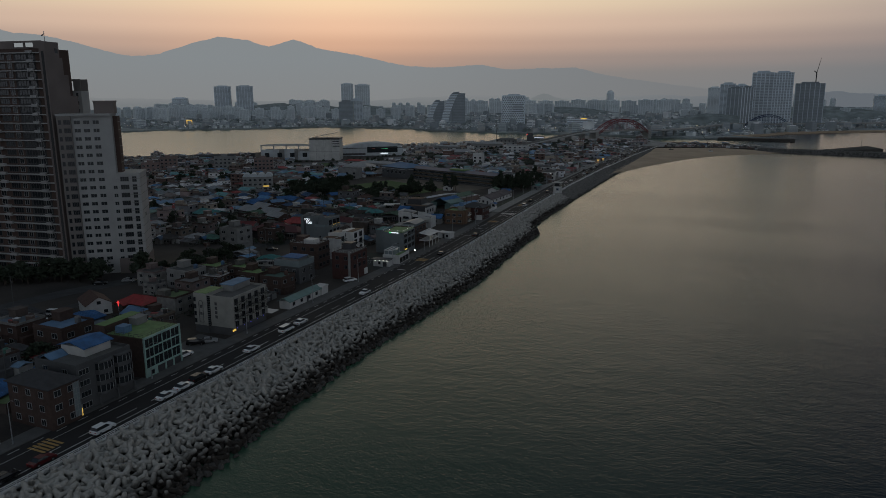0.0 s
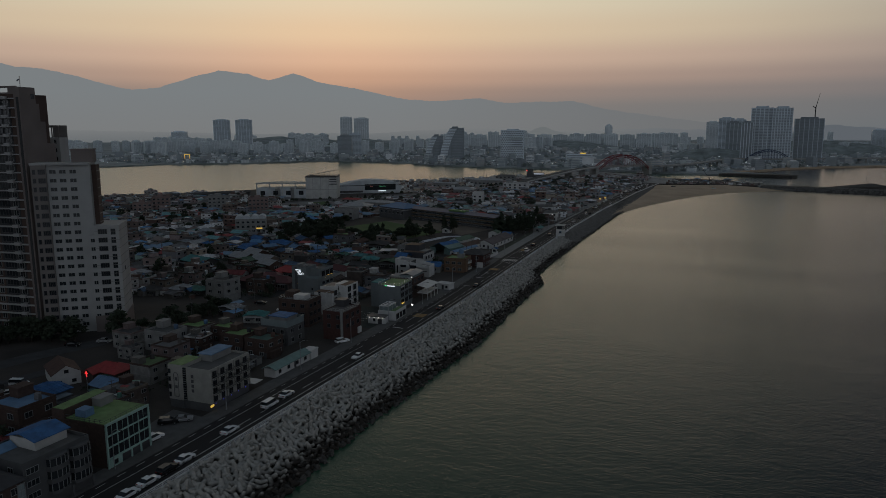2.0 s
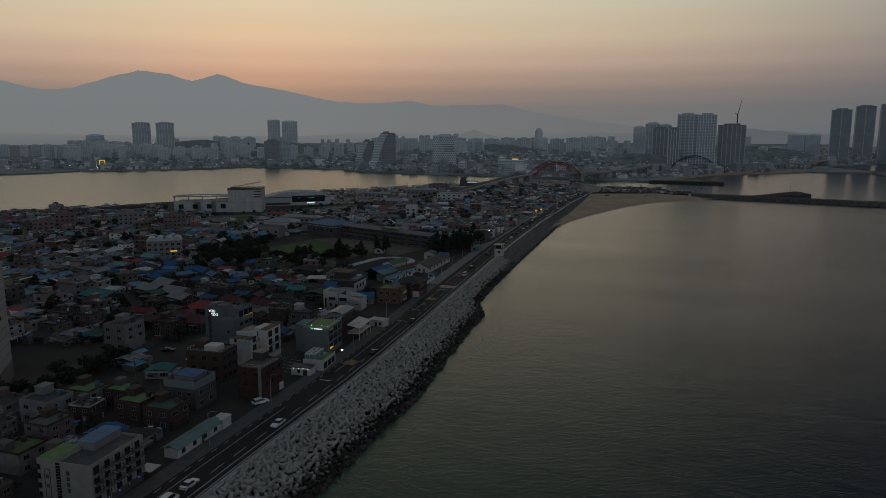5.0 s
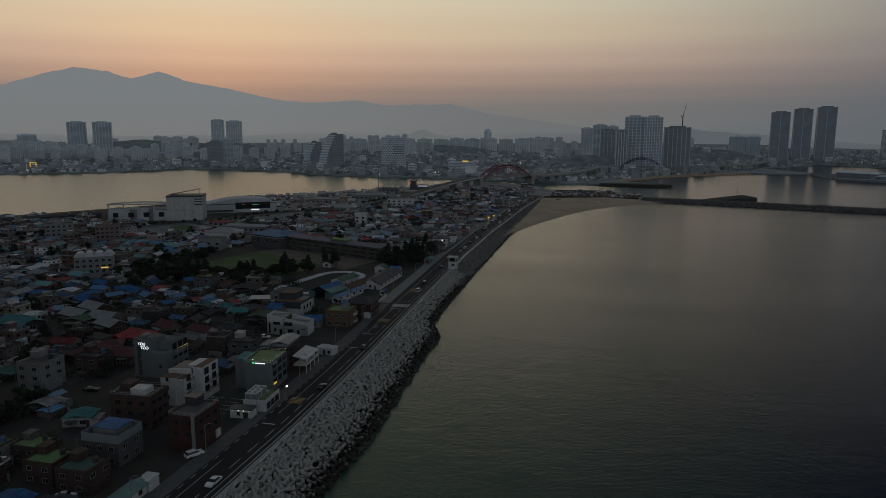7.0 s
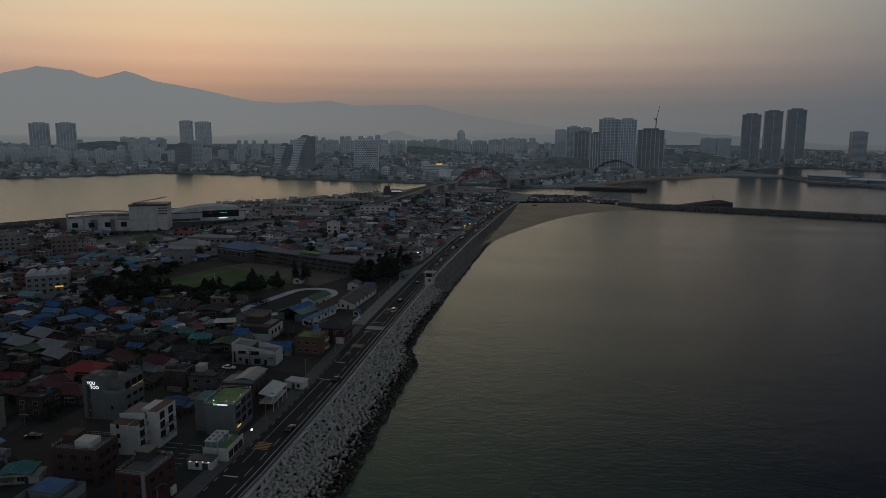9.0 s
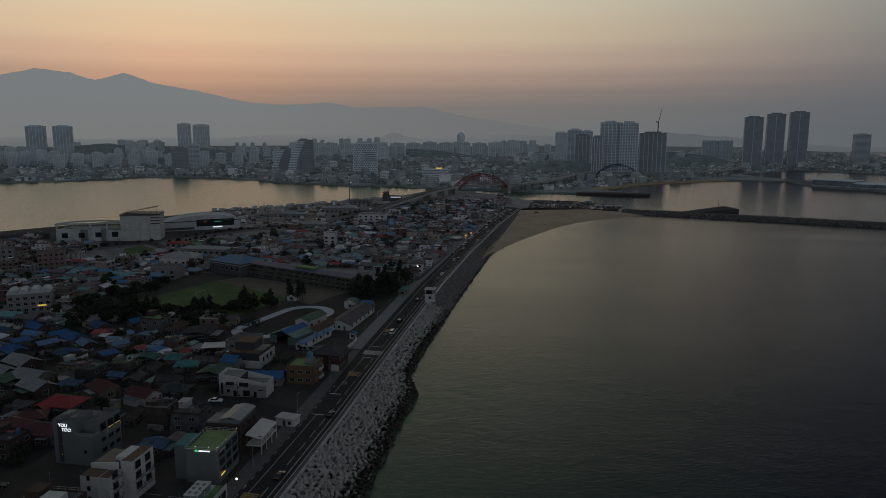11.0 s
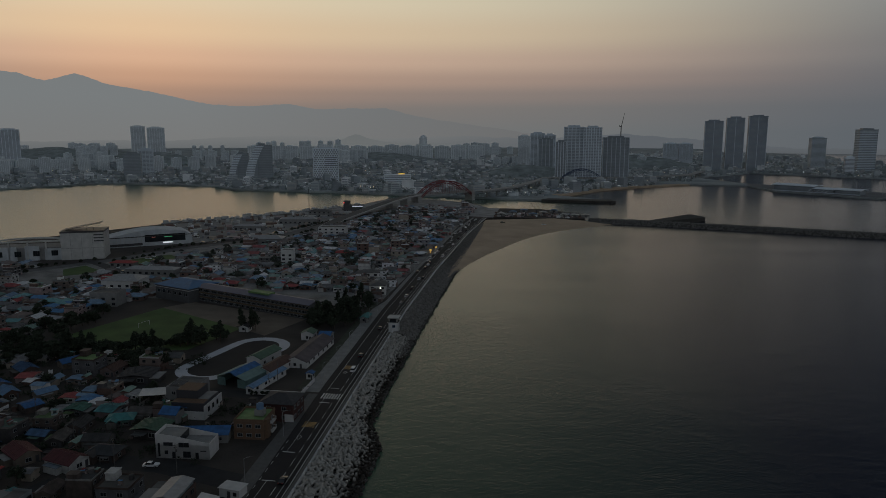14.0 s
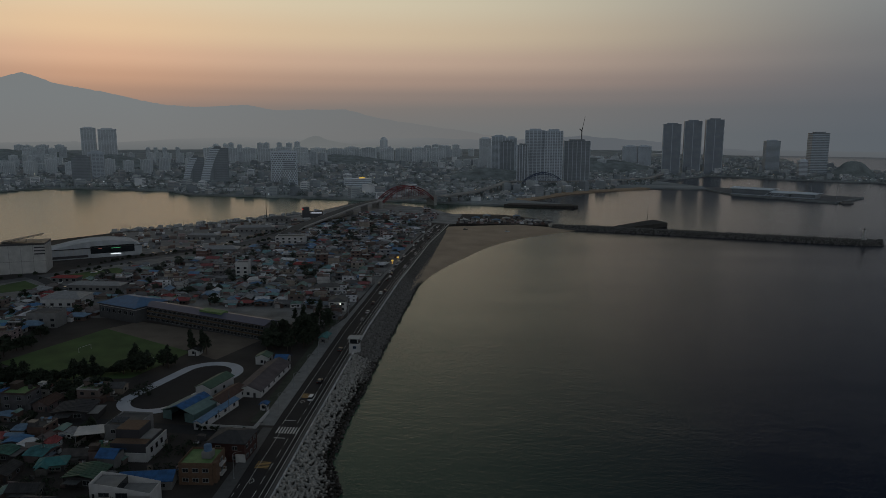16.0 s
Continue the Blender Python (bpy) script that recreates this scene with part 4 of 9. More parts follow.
for yy in (-2.8, 2.3, 7.3):
    part("column", Shape().tube((8.0, yy, 0), (8.0, yy, 3.0), 0.22, sides=10), grey_render, th)
part("roof_room", Shape().box(-5.5, -1.5, 12.1, 2.5, 6, 14.6), pale_concrete, th)
part("blue_roof", Shape().gable(-5.5, -1.5, 2.5, 6, 14.6, 1.1, 0.6), blue_roof, th, "blue metal roof over a rooftop room")
part("side_roof", Shape().gable(-6.8, -6.5, -3, -2, 12.2, 1.2, 0.2), blue_pale, th)
# brown house beside it
th = building("dark brown three-storey house with a tiled roof", -129.0, 84.5, 0, 13, 9, 3, 2.9, brick_brown, None, {"S": (3, 1.3, 1.2, 0.9, 0), "E": (2, 1.9, 1.2, 0.9, 0)}, parapet=0)
th.location, th.scale = (-126.4, 88.0, 0), (0.9, 0.74, 0.98)
part("roof", Shape().hip(-6.5, -4.5, 6.5, 4.5, 8.7, 2.0, 0.6), dark_roof, th)
part("stair_glazing", Shape().box(6.5, 2.6, 0.8, 6.7, 4.2, 8.2), glass_clear, th)
s = Shape()
for z in np.arange(0.9, 8.3, 1.2):
    s.box(6.5, 2.5, z, 6.76, 4.3, z + 0.09)
for y in (2.5, 3.4, 4.3):
    s.box(6.5, y - 0.05, 0.8, 6.77, y + 0.05, 8.3)
part("stair_frame", s, frame_white, th)
part("yellow_sign", Shape().box(6.5, 4.35, 0.6, 6.8, 4.55, 2.2), sign_amber, th)
# low house with a white yard wall
th = thing("house", "low dark-roofed house behind a white yard wall", "house", pose(-129.5, 70, 0))
blocks("wall", Shape().box(-5, -6, 0, 4, 6, 2.8), mid_render, th)
part("roof", Shape().hip(-5, -6, 4, 6, 2.8, 1.8, 0.7), dark_roof, th)
blocks("yard_wall", Shape().box(4.6, -9, 0, 4.8, 7, 1.8).box(-1, 6.6, 0, 4.6, 6.8, 1.8), white_paint, th)
# mint-framed glass building
th = thing("building", "brown-walled building with a mint-framed glass front and green roof", "building", pose(-131.8, 117.0, 0, 0, 0, 4))
th.scale = (0.85, 0.86, 0.84)
blocks("wall", Shape().box(-8.5, -6.8, 0, 8.2, 6.8, 11.4).box(-8.5, -7.0, 10.9, 8.4, 7.0, 11.4).box(-8.5, -6.8, 11.4, -4.6, 6.8, 13.6), brick_brown, th)
for fl in range(3):
    for k in range(4):
        ob = put_window(th, pose(8.2, -5.05 + k * 3.37, 2.75 + fl * 2.9), 3.05, 2.45, frame_mint, 2, "glazing")
part("front_frame", Shape().box(8.1, -6.9, 2.3, 8.55, 6.9, 2.65).box(8.1, -6.9, 5.3, 8.5, 6.9, 5.55).box(8.1, -6.9, 8.2, 8.5, 6.9, 8.45).box(8.1, -6.9, 11.05, 8.55, 6.9, 11.6).box(8.1, -7.0, 0, 8.55, -6.6, 11.6).box(8.1, 6.6, 0, 8.55, 7.0, 11.6), frame_mint, th)
part("shop_front", Shape().box(8.2, -6.4, 0.1, 8.42, -2.6, 2.3), frame_mint, th)
put_window(th, pose(8.42, -4.6, 0.8), 1.0, 1.0, frame_dark, 1)
part("garage", Shape().box(8.2, -2.4, 0, 8.32, 6.4, 2.2), frame_dark, th)
for y in (0.2, 3.3):
    part("column", Shape().box(8.2, y, 0, 8.6, y + 0.4, 2.3), frame_mint, th)
blocks("roof_deck", Shape().box(-4.4, -6.6, 11.42, 8.0, 6.6, 11.5).box(-8.3, -6.6, 13.6, -4.8, 6.6, 13.68), green_deck, th)
roof_railing(th, 16.0, 13.2, 11.4, frame_dark, 1.0)
part("stair_head", Shape().box(-4.4, 1.5, 11.5, -1.6, 5.5, 13.5).box(-4.5, 1.3, 13.5, -1.4, 5.7, 13.65), mid_render, th)
tk = part("water_tank", Shape().box(-2.6, -5.2, 11.5, 0.4, -2.4, 13.4), blue_pale, th, "panelled blue rooftop water tank")
for k in range(5):
    part("tank_rib", Shape().box(-2.66 + k * 0.72, -5.26, 11.5, -2.5 + k * 0.72, -5.2, 13.45), blue_pale, tk)
    part("tank_rib", Shape().box(0.4, -5.1 + k * 0.62, 11.5, 0.46, -4.96 + k * 0.62, 13.45), blue_pale, tk)
# motel: white, arch panel, balconies
th = thing("motel", "cream four-storey motel with balconies and an arched wall panel", "motel", pose(-132.2, 150.8, 0, 0, 0, 3))
th.scale = (0.89, 0.9, 0.82)
blocks("wall", Shape().box(-3, -8.6, 2.6, 6.6, 8.6, 12.4).box(-7.4, -9.0, 2.6, -2.4, -1, 13.6).box(-7.4, -1, 2.6, -3, 8, 11.4), cream, th)
blocks("ground_floor", Shape().box(-7.3, -8.9, 0, -2.5, 8, 2.6).box(-3, -8.5, 0, 6.3, 8.5, 2.6), grey_render, th)
part("stair_glazing", Shape().box(-2.4, -8.9, 2.7, -1.5, -8.45, 12.9), glass, th)
s = Shape()
for k in range(14):
    s.box(-2.42, -8.96, 2.9 + k * 0.72, -1.45, -8.88, 2.98 + k * 0.72)
part("stair_frame", s, frame_white, th)
arch = [(-0.75, 0), (0.75, 0)] + [(0.75 * math.cos(a), 6.6 + 0.95 * math.sin(a)) for a in np.linspace(0, math.pi, 9)]
s = Shape()
for p, q in zip(arch, arch[1:] + arch[:1]):
    s.tube((p[0] - 4.7, -9.04, p[1] + 3.6), (q[0] - 4.7, -9.04, q[1] + 3.6), 0.09, sides=5)
part("arch_panel", s, grey_render, th)
part("arch_mark", Shape().box(-5.1, -9.06, 6.2, -4.3, -9.0, 7.1), grey_render, th)
part("arch_mark", Shape().box(-5.1, -9.06, 8.6, -4.3, -9.0, 9.6), grey_render, th)
for k in range(4):
    part("wall_sign", Shape().box(0.2, -8.68, 5.4 + k * 1.5, 1.0, -8.6, 6.4 + k * 1.5), frame_dark, th)
for fl in range(4):
    put_window(th, pose(-6.9, -9.0, 3.4 + fl * 2.45, 0, 0, -90), 0.7, 1.3, frame_dark, 1)
for fl in range(4):
    for k in range(5):
        m = pose(6.6, -6.7 + k * 3.35, 2.75 + fl * 2.45)
        put_window(th, m @ pose(0, 0, 0.05), 1.5, 2.0, frame_dark, 2, "balcony_door")
        if fl > 0:
            balcony(th, m, 2.7, 1.0, cream, dark_metal)
for k in range(6):
    part("pier", Shape().box(6.6, -8.55 + k * 3.36, 2.6, 6.95, -8.25 + k * 3.36, 12.9), cream, th)
blocks("parapet", Shape().box(6.3, -8.6, 12.4, 6.6, 8.6, 13.1).box(-3, -8.6, 12.4, 6.3, -8.35, 13.1).box(-3, 8.35, 12.4, 6.3, 8.6, 13.1), cream, th)
blocks("roof_deck", Shape().box(-2.9, -8.3, 12.4, 6.2, 8.3, 12.48), paving, th)
blocks("roof_deck", Shape().box(-7.3, -8.9, 13.6, -2.5, -1.1, 13.7), green_deck, th)
part("roof_room", Shape().box(-3.2, -1, 11.4, 1.2, 7.8, 14.6), mid_render, th)
part("blue_roof", Shape().box(-3.5, -1.3, 14.6, 1.5, 8.1, 14.85), blue_pale, th)
dots(th, [(6.9, -7 + 3.3 * k, 2.35) for k in range(5)], lamp_blue, 0.13)
part("entrance_sign", Shape().box(6.4, -8.8, 1.5, 6.6, -7.4, 2.1), sign_amber, th)
part("canopy", Shape().box(4.2, 8.6, 2.5, 8.4, 12.6, 2.65), white_paint, th)
# long low white house
th = thing("house", "long low white house with a pale mint sheet roof", "house", pose(-128.6, 178.0, 0, 0, 0, 1))
blocks("wall", Shape().box(-1.9, -8.5, 0, 1.9, 8.5, 2.5), white_paint, th)
part("roof", Shape().gable(-1.9, -8.5, 1.9, 8.5, 2.5, 0.8, 0.5), pale_mint, th)
for k in range(4):
    put_window(th, pose(1.9, -6.4 + k * 4.2, 0.9), 1.0, 0.9, frame_dark, 2)
part("annex", Shape().box(-0.6, 8.7, 0, 2.4, 12.4, 2.8).box(-0.8, 8.5, 2.8, 2.6, 12.6, 2.95), white_paint, th)
part("door", Shape().box(1.9, 0.6, 0, 1.98, 1.5, 2.0), frame_dark, th)
# red brick tower house
th = building("dark red brick four-storey house with a roof terrace", -131.4, 212.6, 0, 8, 11, 3, 3.1, brick_red, paving, {"S": (2, 1.2, 1.2, 1.0, 1), "E": (3, 1.4, 1.3, 1.0, 1)}, frame_dark, parapet=0.35)
part("flue", Shape().box(2.9, -5.9, 0, 3.7, -5.5, 10.6), mid_render, th)
roof_railing(th, 7.6, 10.6, 9.6, steel, 1.0)
part("stair_head", Shape().box(-3.6, 1.6, 9.4, -0.2, 5.0, 11.6).box(-3.8, 1.4, 11.6, 0.0, 5.2, 11.8), frame_dark, th)
part("wall_sign", Shape().box(4.0, 3.0, 0.5, 4.4, 5.0, 2.6), white_paint, th)
# brown apartment house behind it
th = building("dark brown brick four-storey house with a white roof room", -153.8, 220.3, 4, 12, 9, 3, 3.0, brick_brown, paving, {"S": (3, 1.5, 1.2, 0.9, 0), "E": (3, 1.5, 1.2, 0.9, 0)}, frame_dark, ledge=0.12, parapet=0.6)
part("roof_room", Shape().box(-1.0, -2.5, 9.1, 3.5, 1.5, 10.8), white_paint, th)
part("stair_head", Shape().box(-5.6, -0.5, 9.1, -2, 3.8, 11.3), brick_brown, th)
roof_railing(th, 11.6, 8.6, 9.3, steel)
# house with glass balustrade and blue panels
th = building("grey three-storey house with a glass roof balustrade and blue roof", -157.5, 207, 0, 13, 10, 2, 3.0, grey_render, paving, {"S": (3, 1.5, 1.2, 0.9, 0), "E": (2, 1.6, 1.3, 0.9, 0)}, parapet=0)
th.location, th.scale = (-146.4, 200.0, 0), (0.8, 0.92, 1.0)
part("glass_balustrade", parapet_shape(13, 10, 6.0, 2.2, 0.05), glass_clear, th)
part("roof_room", Shape().box(-5, -2, 6.1, 3.5, 4.4, 8.4), mid_render, th)
part("blue_roof", Shape().box(-5.3, -2.3, 8.4, 3.8, 4.7, 8.6), blue_roof, th)
# white stepped building
th = thing("building", "white modern stepped building with balconies and wooden roof decks", "building", pose(-151.3, 240.4, 0, 0, 0, 2))
th.scale = (0.76, 0.95, 0.92)
blocks("wall", Shape().box(-7, -7.5, 0, -0.5, 6.5, 9.2).box(-0.5, -7.2, 0, 3.0, 7, 9.0).box(3.0, -2.0, 0, 7.2, 7.6, 11.4).box(-0.5, 0, 9, 3.0, 7, 11.4), white_paint, th)
part("wedge_parapet", Shape().add([(-7, -3, 9.2), (3, -3, 9.2), (3, -3, 11.4), (-7, -3, 10.6), (-7, -2.7, 9.2), (3, -2.7, 9.2), (3, -2.7, 11.4), (-7, -2.7, 10.6)], [(0, 1, 2, 3), (7, 6, 5, 4), (3, 2, 6, 7), (0, 3, 7, 4), (1, 5, 6, 2), (0, 4, 5, 1)]), white_paint, th)
blocks("roof_deck", Shape().box(-6.8, -7.3, 9.2, -0.6, -3.1, 9.28).box(-0.4, -7.0, 9.0, 2.9, -3.1, 9.1).box(3.2, -1.8, 11.4, 7.0, 7.4, 11.48), brick_tan, th)
part("upper_roof", Shape().box(-6.8, -2.6, 9.25, 2.9, 6.4, 10.4), frame_dark, th)
for fl in range(3):
    z = 0.6 + fl * 3.0 + 1.6
    put_window(th, pose(3.0, -4.6, z - 0.4), 2.0, 2.0, frame_dark, 2)
    for y in (0.4, 4.8):
        put_window(th, pose(7.2, y, z + 0.4), 2.2, 2.1, frame_dark, 2)
        if fl < 2:
            balcony(th, pose(7.2, y, z - 0.1 + 0.4), 3.4, 1.2, white_paint, dark_metal)
    balcony(th, pose(3.0, -4.6, z - 0.5), 3.6, 1.4, white_paint, dark_metal)
    put_window(th, pose(-4.0, -7.5, z, 0, 0, -90), 1.0, 1.2, frame_dark, 1)
# YOU TOO building
th = thing("building", "grey five-storey building with a lit white sign and glass roof rooms", "building", pose(-174.4, 258.6, 0, 0, 0, 1))
th.scale = (0.88, 0.78, 0.9)
blocks("wall", Shape().box(-7, -7.5, 0, 7, 8, 9.4).box(-7, -7.5, 9.4, 1.0, 2, 14.4).box(1.0, -4, 9.4, 7, 8, 12.6).box(-5, 2, 9.4, 1.0, 8, 12.2), bird_grey, th)
part("dark_strip", Shape().box(-5.4, -7.56, 0.4, -3.9, -7.46, 14.0), frame_dark, th)
blocks("roof_deck", Shape().box(1.2, -7.3, 9.4, 6.8, -4.1, 9.48).box(1.2, -3.8, 12.6, 6.8, 7.8, 12.68).box(-6.8, -7.3, 14.4, 0.8, 1.8, 14.48), paving, th)
part("glass_balustrade", Shape().box(1.0, -7.5, 9.4, 7, -7.42, 10.6).box(6.92, -7.4, 9.4, 7, -4, 10.6), glass_clear, th)
blocks("parapet", Shape().box(1.0, -4, 12.6, 7, -3.8, 13.4).box(6.8, -3.8, 12.6, 7, 8, 13.4).box(1, 7.8, 12.6, 6.8, 8, 13.4), bird_grey, th)
for y in (-1.8, 2.2, 6.0):
    put_window(th, pose(7.0, y, 9.9), 3.0, 2.3, frame_dark, 1)
    put_window(th, pose(7.0, y, 6.3), 2.2, 1.1, frame_dark, 2)
    put_window(th, pose(7.0, y, 2.9), 2.2, 1.1, frame_dark, 2)
put_window(th, pose(4.0, -7.5, 4.0, 0, 0, -90), 0.8, 1.0, frame_dark, 1)
blocks("lit_edge", Shape().box(7.06, 0.8, 9.7, 7.16, 3.6, 9.8).box(7.06, 4.6, 9.7, 7.16, 7.4, 9.8), sign_amber, th)
dots(th, [(-4.4, -7.6, 3.0), (-4.2, -7.6, 6.6)], sign_amber, 0.12)
dots(th, [(7.1, 0.2, 8.8), (7.1, 4.2, 8.8), (7.1, 7.6, 8.8)], sign_amber, 0.1)


def lettering(text, size, mat, parent, m, name="lettering"):
    cu = bpy.data.curves.new(name, "FONT")
    cu.body, cu.size, cu.extrude, cu.offset, cu.align_x = text, size, 0.05, 0.012, "CENTER"
    tmp = bpy.data.objects.new(name, cu)
    me = bpy.data.meshes.new_from_object(tmp)
    bpy.data.objects.remove(tmp)
    me.materials.clear()
    me.materials.append(mat)
    ob = part(name, me, None, parent)
    ob.matrix_basis = m
    return ob


lettering("YOU", 1.5, sign_white, th, pose(-3.4, -7.62, 12.1, 90, 0, 0))
lettering("TOO", 1.5, sign_white, th, pose(-2.2, -7.62, 10.7, 90, 0, 0))
part("roof_unit", Shape().box(-5.5, -5, 14.5, -3, -1, 15.3).box(-1.5, -6, 14.5, 0, -4, 15.1), mid_render, th)
# grey cube with green roof terrace, lit signs
th = thing("building", "blue-grey four-storey cafe building with a green roof terrace", "building", pose(-134.4, 256.6, 0, 0, 0, 5))
th.scale = (0.8, 1.08, 0.87)
blocks("wall", Shape().box(-5.4, -5.6, 0, 5.6, 6.2, 10.6).box(-10.4, -4.2, 0, -5.4, 2.5, 11.0), bird_grey, th)
blocks("roof_deck", Shape().box(-5.2, -5.4, 10.6, 5.4, 6.0, 10.68), green_deck, th)
part("tower_roof", Shape().box(-10.5, -4.3, 11.0, -5.3, 2.6, 11.18), teal_roof, th)
roof_railing(th, 10.9, 11.7, 10.6, white_paint, 1.1)
for fl in range(3):
    for k in range(3):
        put_window(th, pose(5.6, -3.4 + k * 3.8, 1.6 + fl * 3.0 + 0.6), 2.6, 1.9, frame_dark, 2)
    part("balcony_rail", Shape().box(5.6, -5.4, 1.9 + fl * 3.0, 6.0, 6.0, 2.1 + fl * 3.0), bird_grey, th)
part("roof_sign", Shape().box(-0.9, -5.75, 10.25, 3.0, -5.62, 10.6), sign_white, th, "plain white lit sign bar")
part("roof_mark", Shape().box(-2.2, -5.75, 10.2, -1.3, -5.62, 10.75), sign_green, th, "plain green lit mark")
part("side_sign", Shape().box(5.66, -4.6, 9.6, 5.8, -1.6, 10.1), white_paint, th)
part("amber_sign", Shape().box(6.0, -4.9, 2.3, 6.12, -2.7, 2.8), sign_amber, th)
dots(th, [(-2.0, -5.6, 11.8), (2.6, -5.6, 11.8), (5.5, -5.5, 11.8), (5.5, -1.0, 11.8), (5.5, 5.8, 11.8)], lamp_white, 0.11)
# glass-roofed cafe annex
th = thing("cafe", "low white cafe with a planted roof and glazed roof room", "cafe", pose(-127.3, 240.0, 0, 0, 0, 4))
th.scale = (0.84, 1.15, 0.95)
blocks("wall", Shape().box(-3.8, -4.4, 0, 4.4, 4.4, 3.2).box(-3.8, -4.4, 3.2, 4.4, -4.2, 3.9).box(4.2, -4.2, 3.2, 4.4, 4.4, 3.9), white_paint, th)
blocks("roof_deck", Shape().box(1.0, -4.1, 3.2, 4.1, 4.2, 3.35), green_deck, th)
part("roof_room", Shape().box(-3.4, -3.6, 3.2, 0.6, 2.4, 5.2), glass_clear, th)
s = Shape()
for x in (-3.4, -1.4, 0.6):
    for y in (-3.6, -0.6, 2.4):
        s.box(x - 0.08, y - 0.08, 3.2, x + 0.08, y + 0.08, 5.3)
s.box(-3.6, -3.8, 5.25, 0.8, 2.6, 5.45)
part("room_frame", s, white_paint, th)
s = Shape()
for x in (-2.4, -0.4):
    for y in (-2.6, -0.8, 1.0):
        s.prism([(x + 0.5 * math.cos(a), y + 0.5 * math.sin(a)) for a in np.linspace(0, 6.28, 9)[:-1]], 5.45, 5.6)
part("roof_vent", s, mid_render, th)
for k in range(3):
    put_window(th, pose(4.4, -2.6 + k * 2.6, 0.6), 2.0, 2.0, frame_dark, 2)
lampth = thing("globe_lamp", "round white lit globe lamp on a post beside the cafe", "lamp", pose(-123.6, 249.6, 0))
part("post", Shape().tube((0, 0, 0), (0, 0, 2.6), 0.06), dark_metal, lampth)
part("globe", Shape().tube((0, 0, 2.6), (0, 0, 2.85), 0.18, 0.34, 10).tube((0, 0, 2.85), (0, 0, 3.1), 0.34, 0.18, 10), lamp_white, lampth)
th = thing("cafe_hut", "small white hut with three wall lamps under a dark flat roof", "hut", pose(-128.2, 231.3, 0, 0, 0, 5))
th.scale = (0.84, 0.9, 0.95)
blocks("wall", Shape().box(-3.9, -1.8, 0, 3.9, 1.8, 2.7), white_paint, th)
part("roof", Shape().box(-4.2, -2.1, 2.7, 4.2, 2.1, 2.95), frame_dark, th)
dots(th, [(-3.0, -1.95, 2.45), (-0.9, -1.95, 2.45), (1.0, -1.95, 2.45), (2.8, -1.95, 2.45)], lamp_white, 0.12)
put_window(th, pose(-0.9, -1.8, 1.0, 0, 0, -90), 0.9, 1.0, frame_dark, 1)
part("door", Shape().box(0.8, -1.9, 0, 2.6, -1.8, 2.0), frame_dark, th)
# brown house with metal roof, and white awning terrace
th = building("brown brick three-storey house with a grey sheet roof", -138.5, 275.0, 3, 10.5, 12, 3, 2.7, brick_brown, paving, {"S": (2, 1.3, 1.2, 1.0, 1), "E": (3, 1.6, 1.3, 0.9, 1)}, frame_dark, parapet=0.3)
part("roof_room", Shape().box(-1, -5, 8.2, 4.8, 5.5, 9.4), glass_clear, th)
part("roof", Shape().gable(-1, -5, 4.8, 5.5, 9.4, 0.7, 0.4), grey_metal, th)
part("side_roof", Shape().box(-5.0, -5.6, 8.2, -1.2, 1, 8.8), mid_render, th)
th = thing("terrace", "white two-storey terrace under a sloping white awning", "terrace", pose(-128.6, 274.5, 0, 0, 0, 4))
part("deck", Shape().box(-2.5, -6, 2.7, 2.2, 6, 3.0), white_paint, th)
part("awning", Shape().add([(-2.6, -6.2, 6.0), (2.4, -6.2, 5.0), (2.4, 6.2, 5.0), (-2.6, 6.2, 6.0), (-2.6, -6.2, 6.12), (2.4, -6.2, 5.12), (2.4, 6.2, 5.12), (-2.6, 6.2, 6.12)], [(3, 2, 1, 0), (4, 5, 6, 7), (0, 1, 5, 4), (1, 2, 6, 5), (2, 3, 7, 6), (3, 0, 4, 7)]), white_paint, th)
for y in (-5.8, -2, 2, 5.8):
    part("post", Shape().box(2.0, y - 0.1, 0, 2.2, y + 0.1, 5.1), white_paint, th)
part("balustrade", Shape().box(2.1, -6, 3.9, 2.2, 6, 4.0).box(2.1, -6, 3.0, 2.16, 6, 3.3).box(-2.5, -6, 3.9, 2.1, -5.9, 4.0), white_paint, th)
th = thing("hut", "small white hut with a ribbed roof at the junction", "hut", pose(-128.0, 291, 0, 0, 0, -8))
blocks("wall", Shape().box(-3.2, -2, 0, 3.2, 2, 2.6), white_paint, th)
part("roof", Shape().box(-3.5, -2.3, 2.6, 3.5, 2.3, 2.75), white_paint, th)
for k in range(12):
    part("roof_rib", Shape().box(-3.4 + k * 0.6, -2.3, 2.75, -3.25 + k * 0.6, 2.3, 2.82), white_paint, th)
put_window(th, pose(1.8, -2, 0.9, 0, 0, -90), 0.9, 0.9, frame_dark, 1)
part("door", Shape().box(-0.6, -2.08, 0, 0.4, -2, 2.0), frame_dark, th)
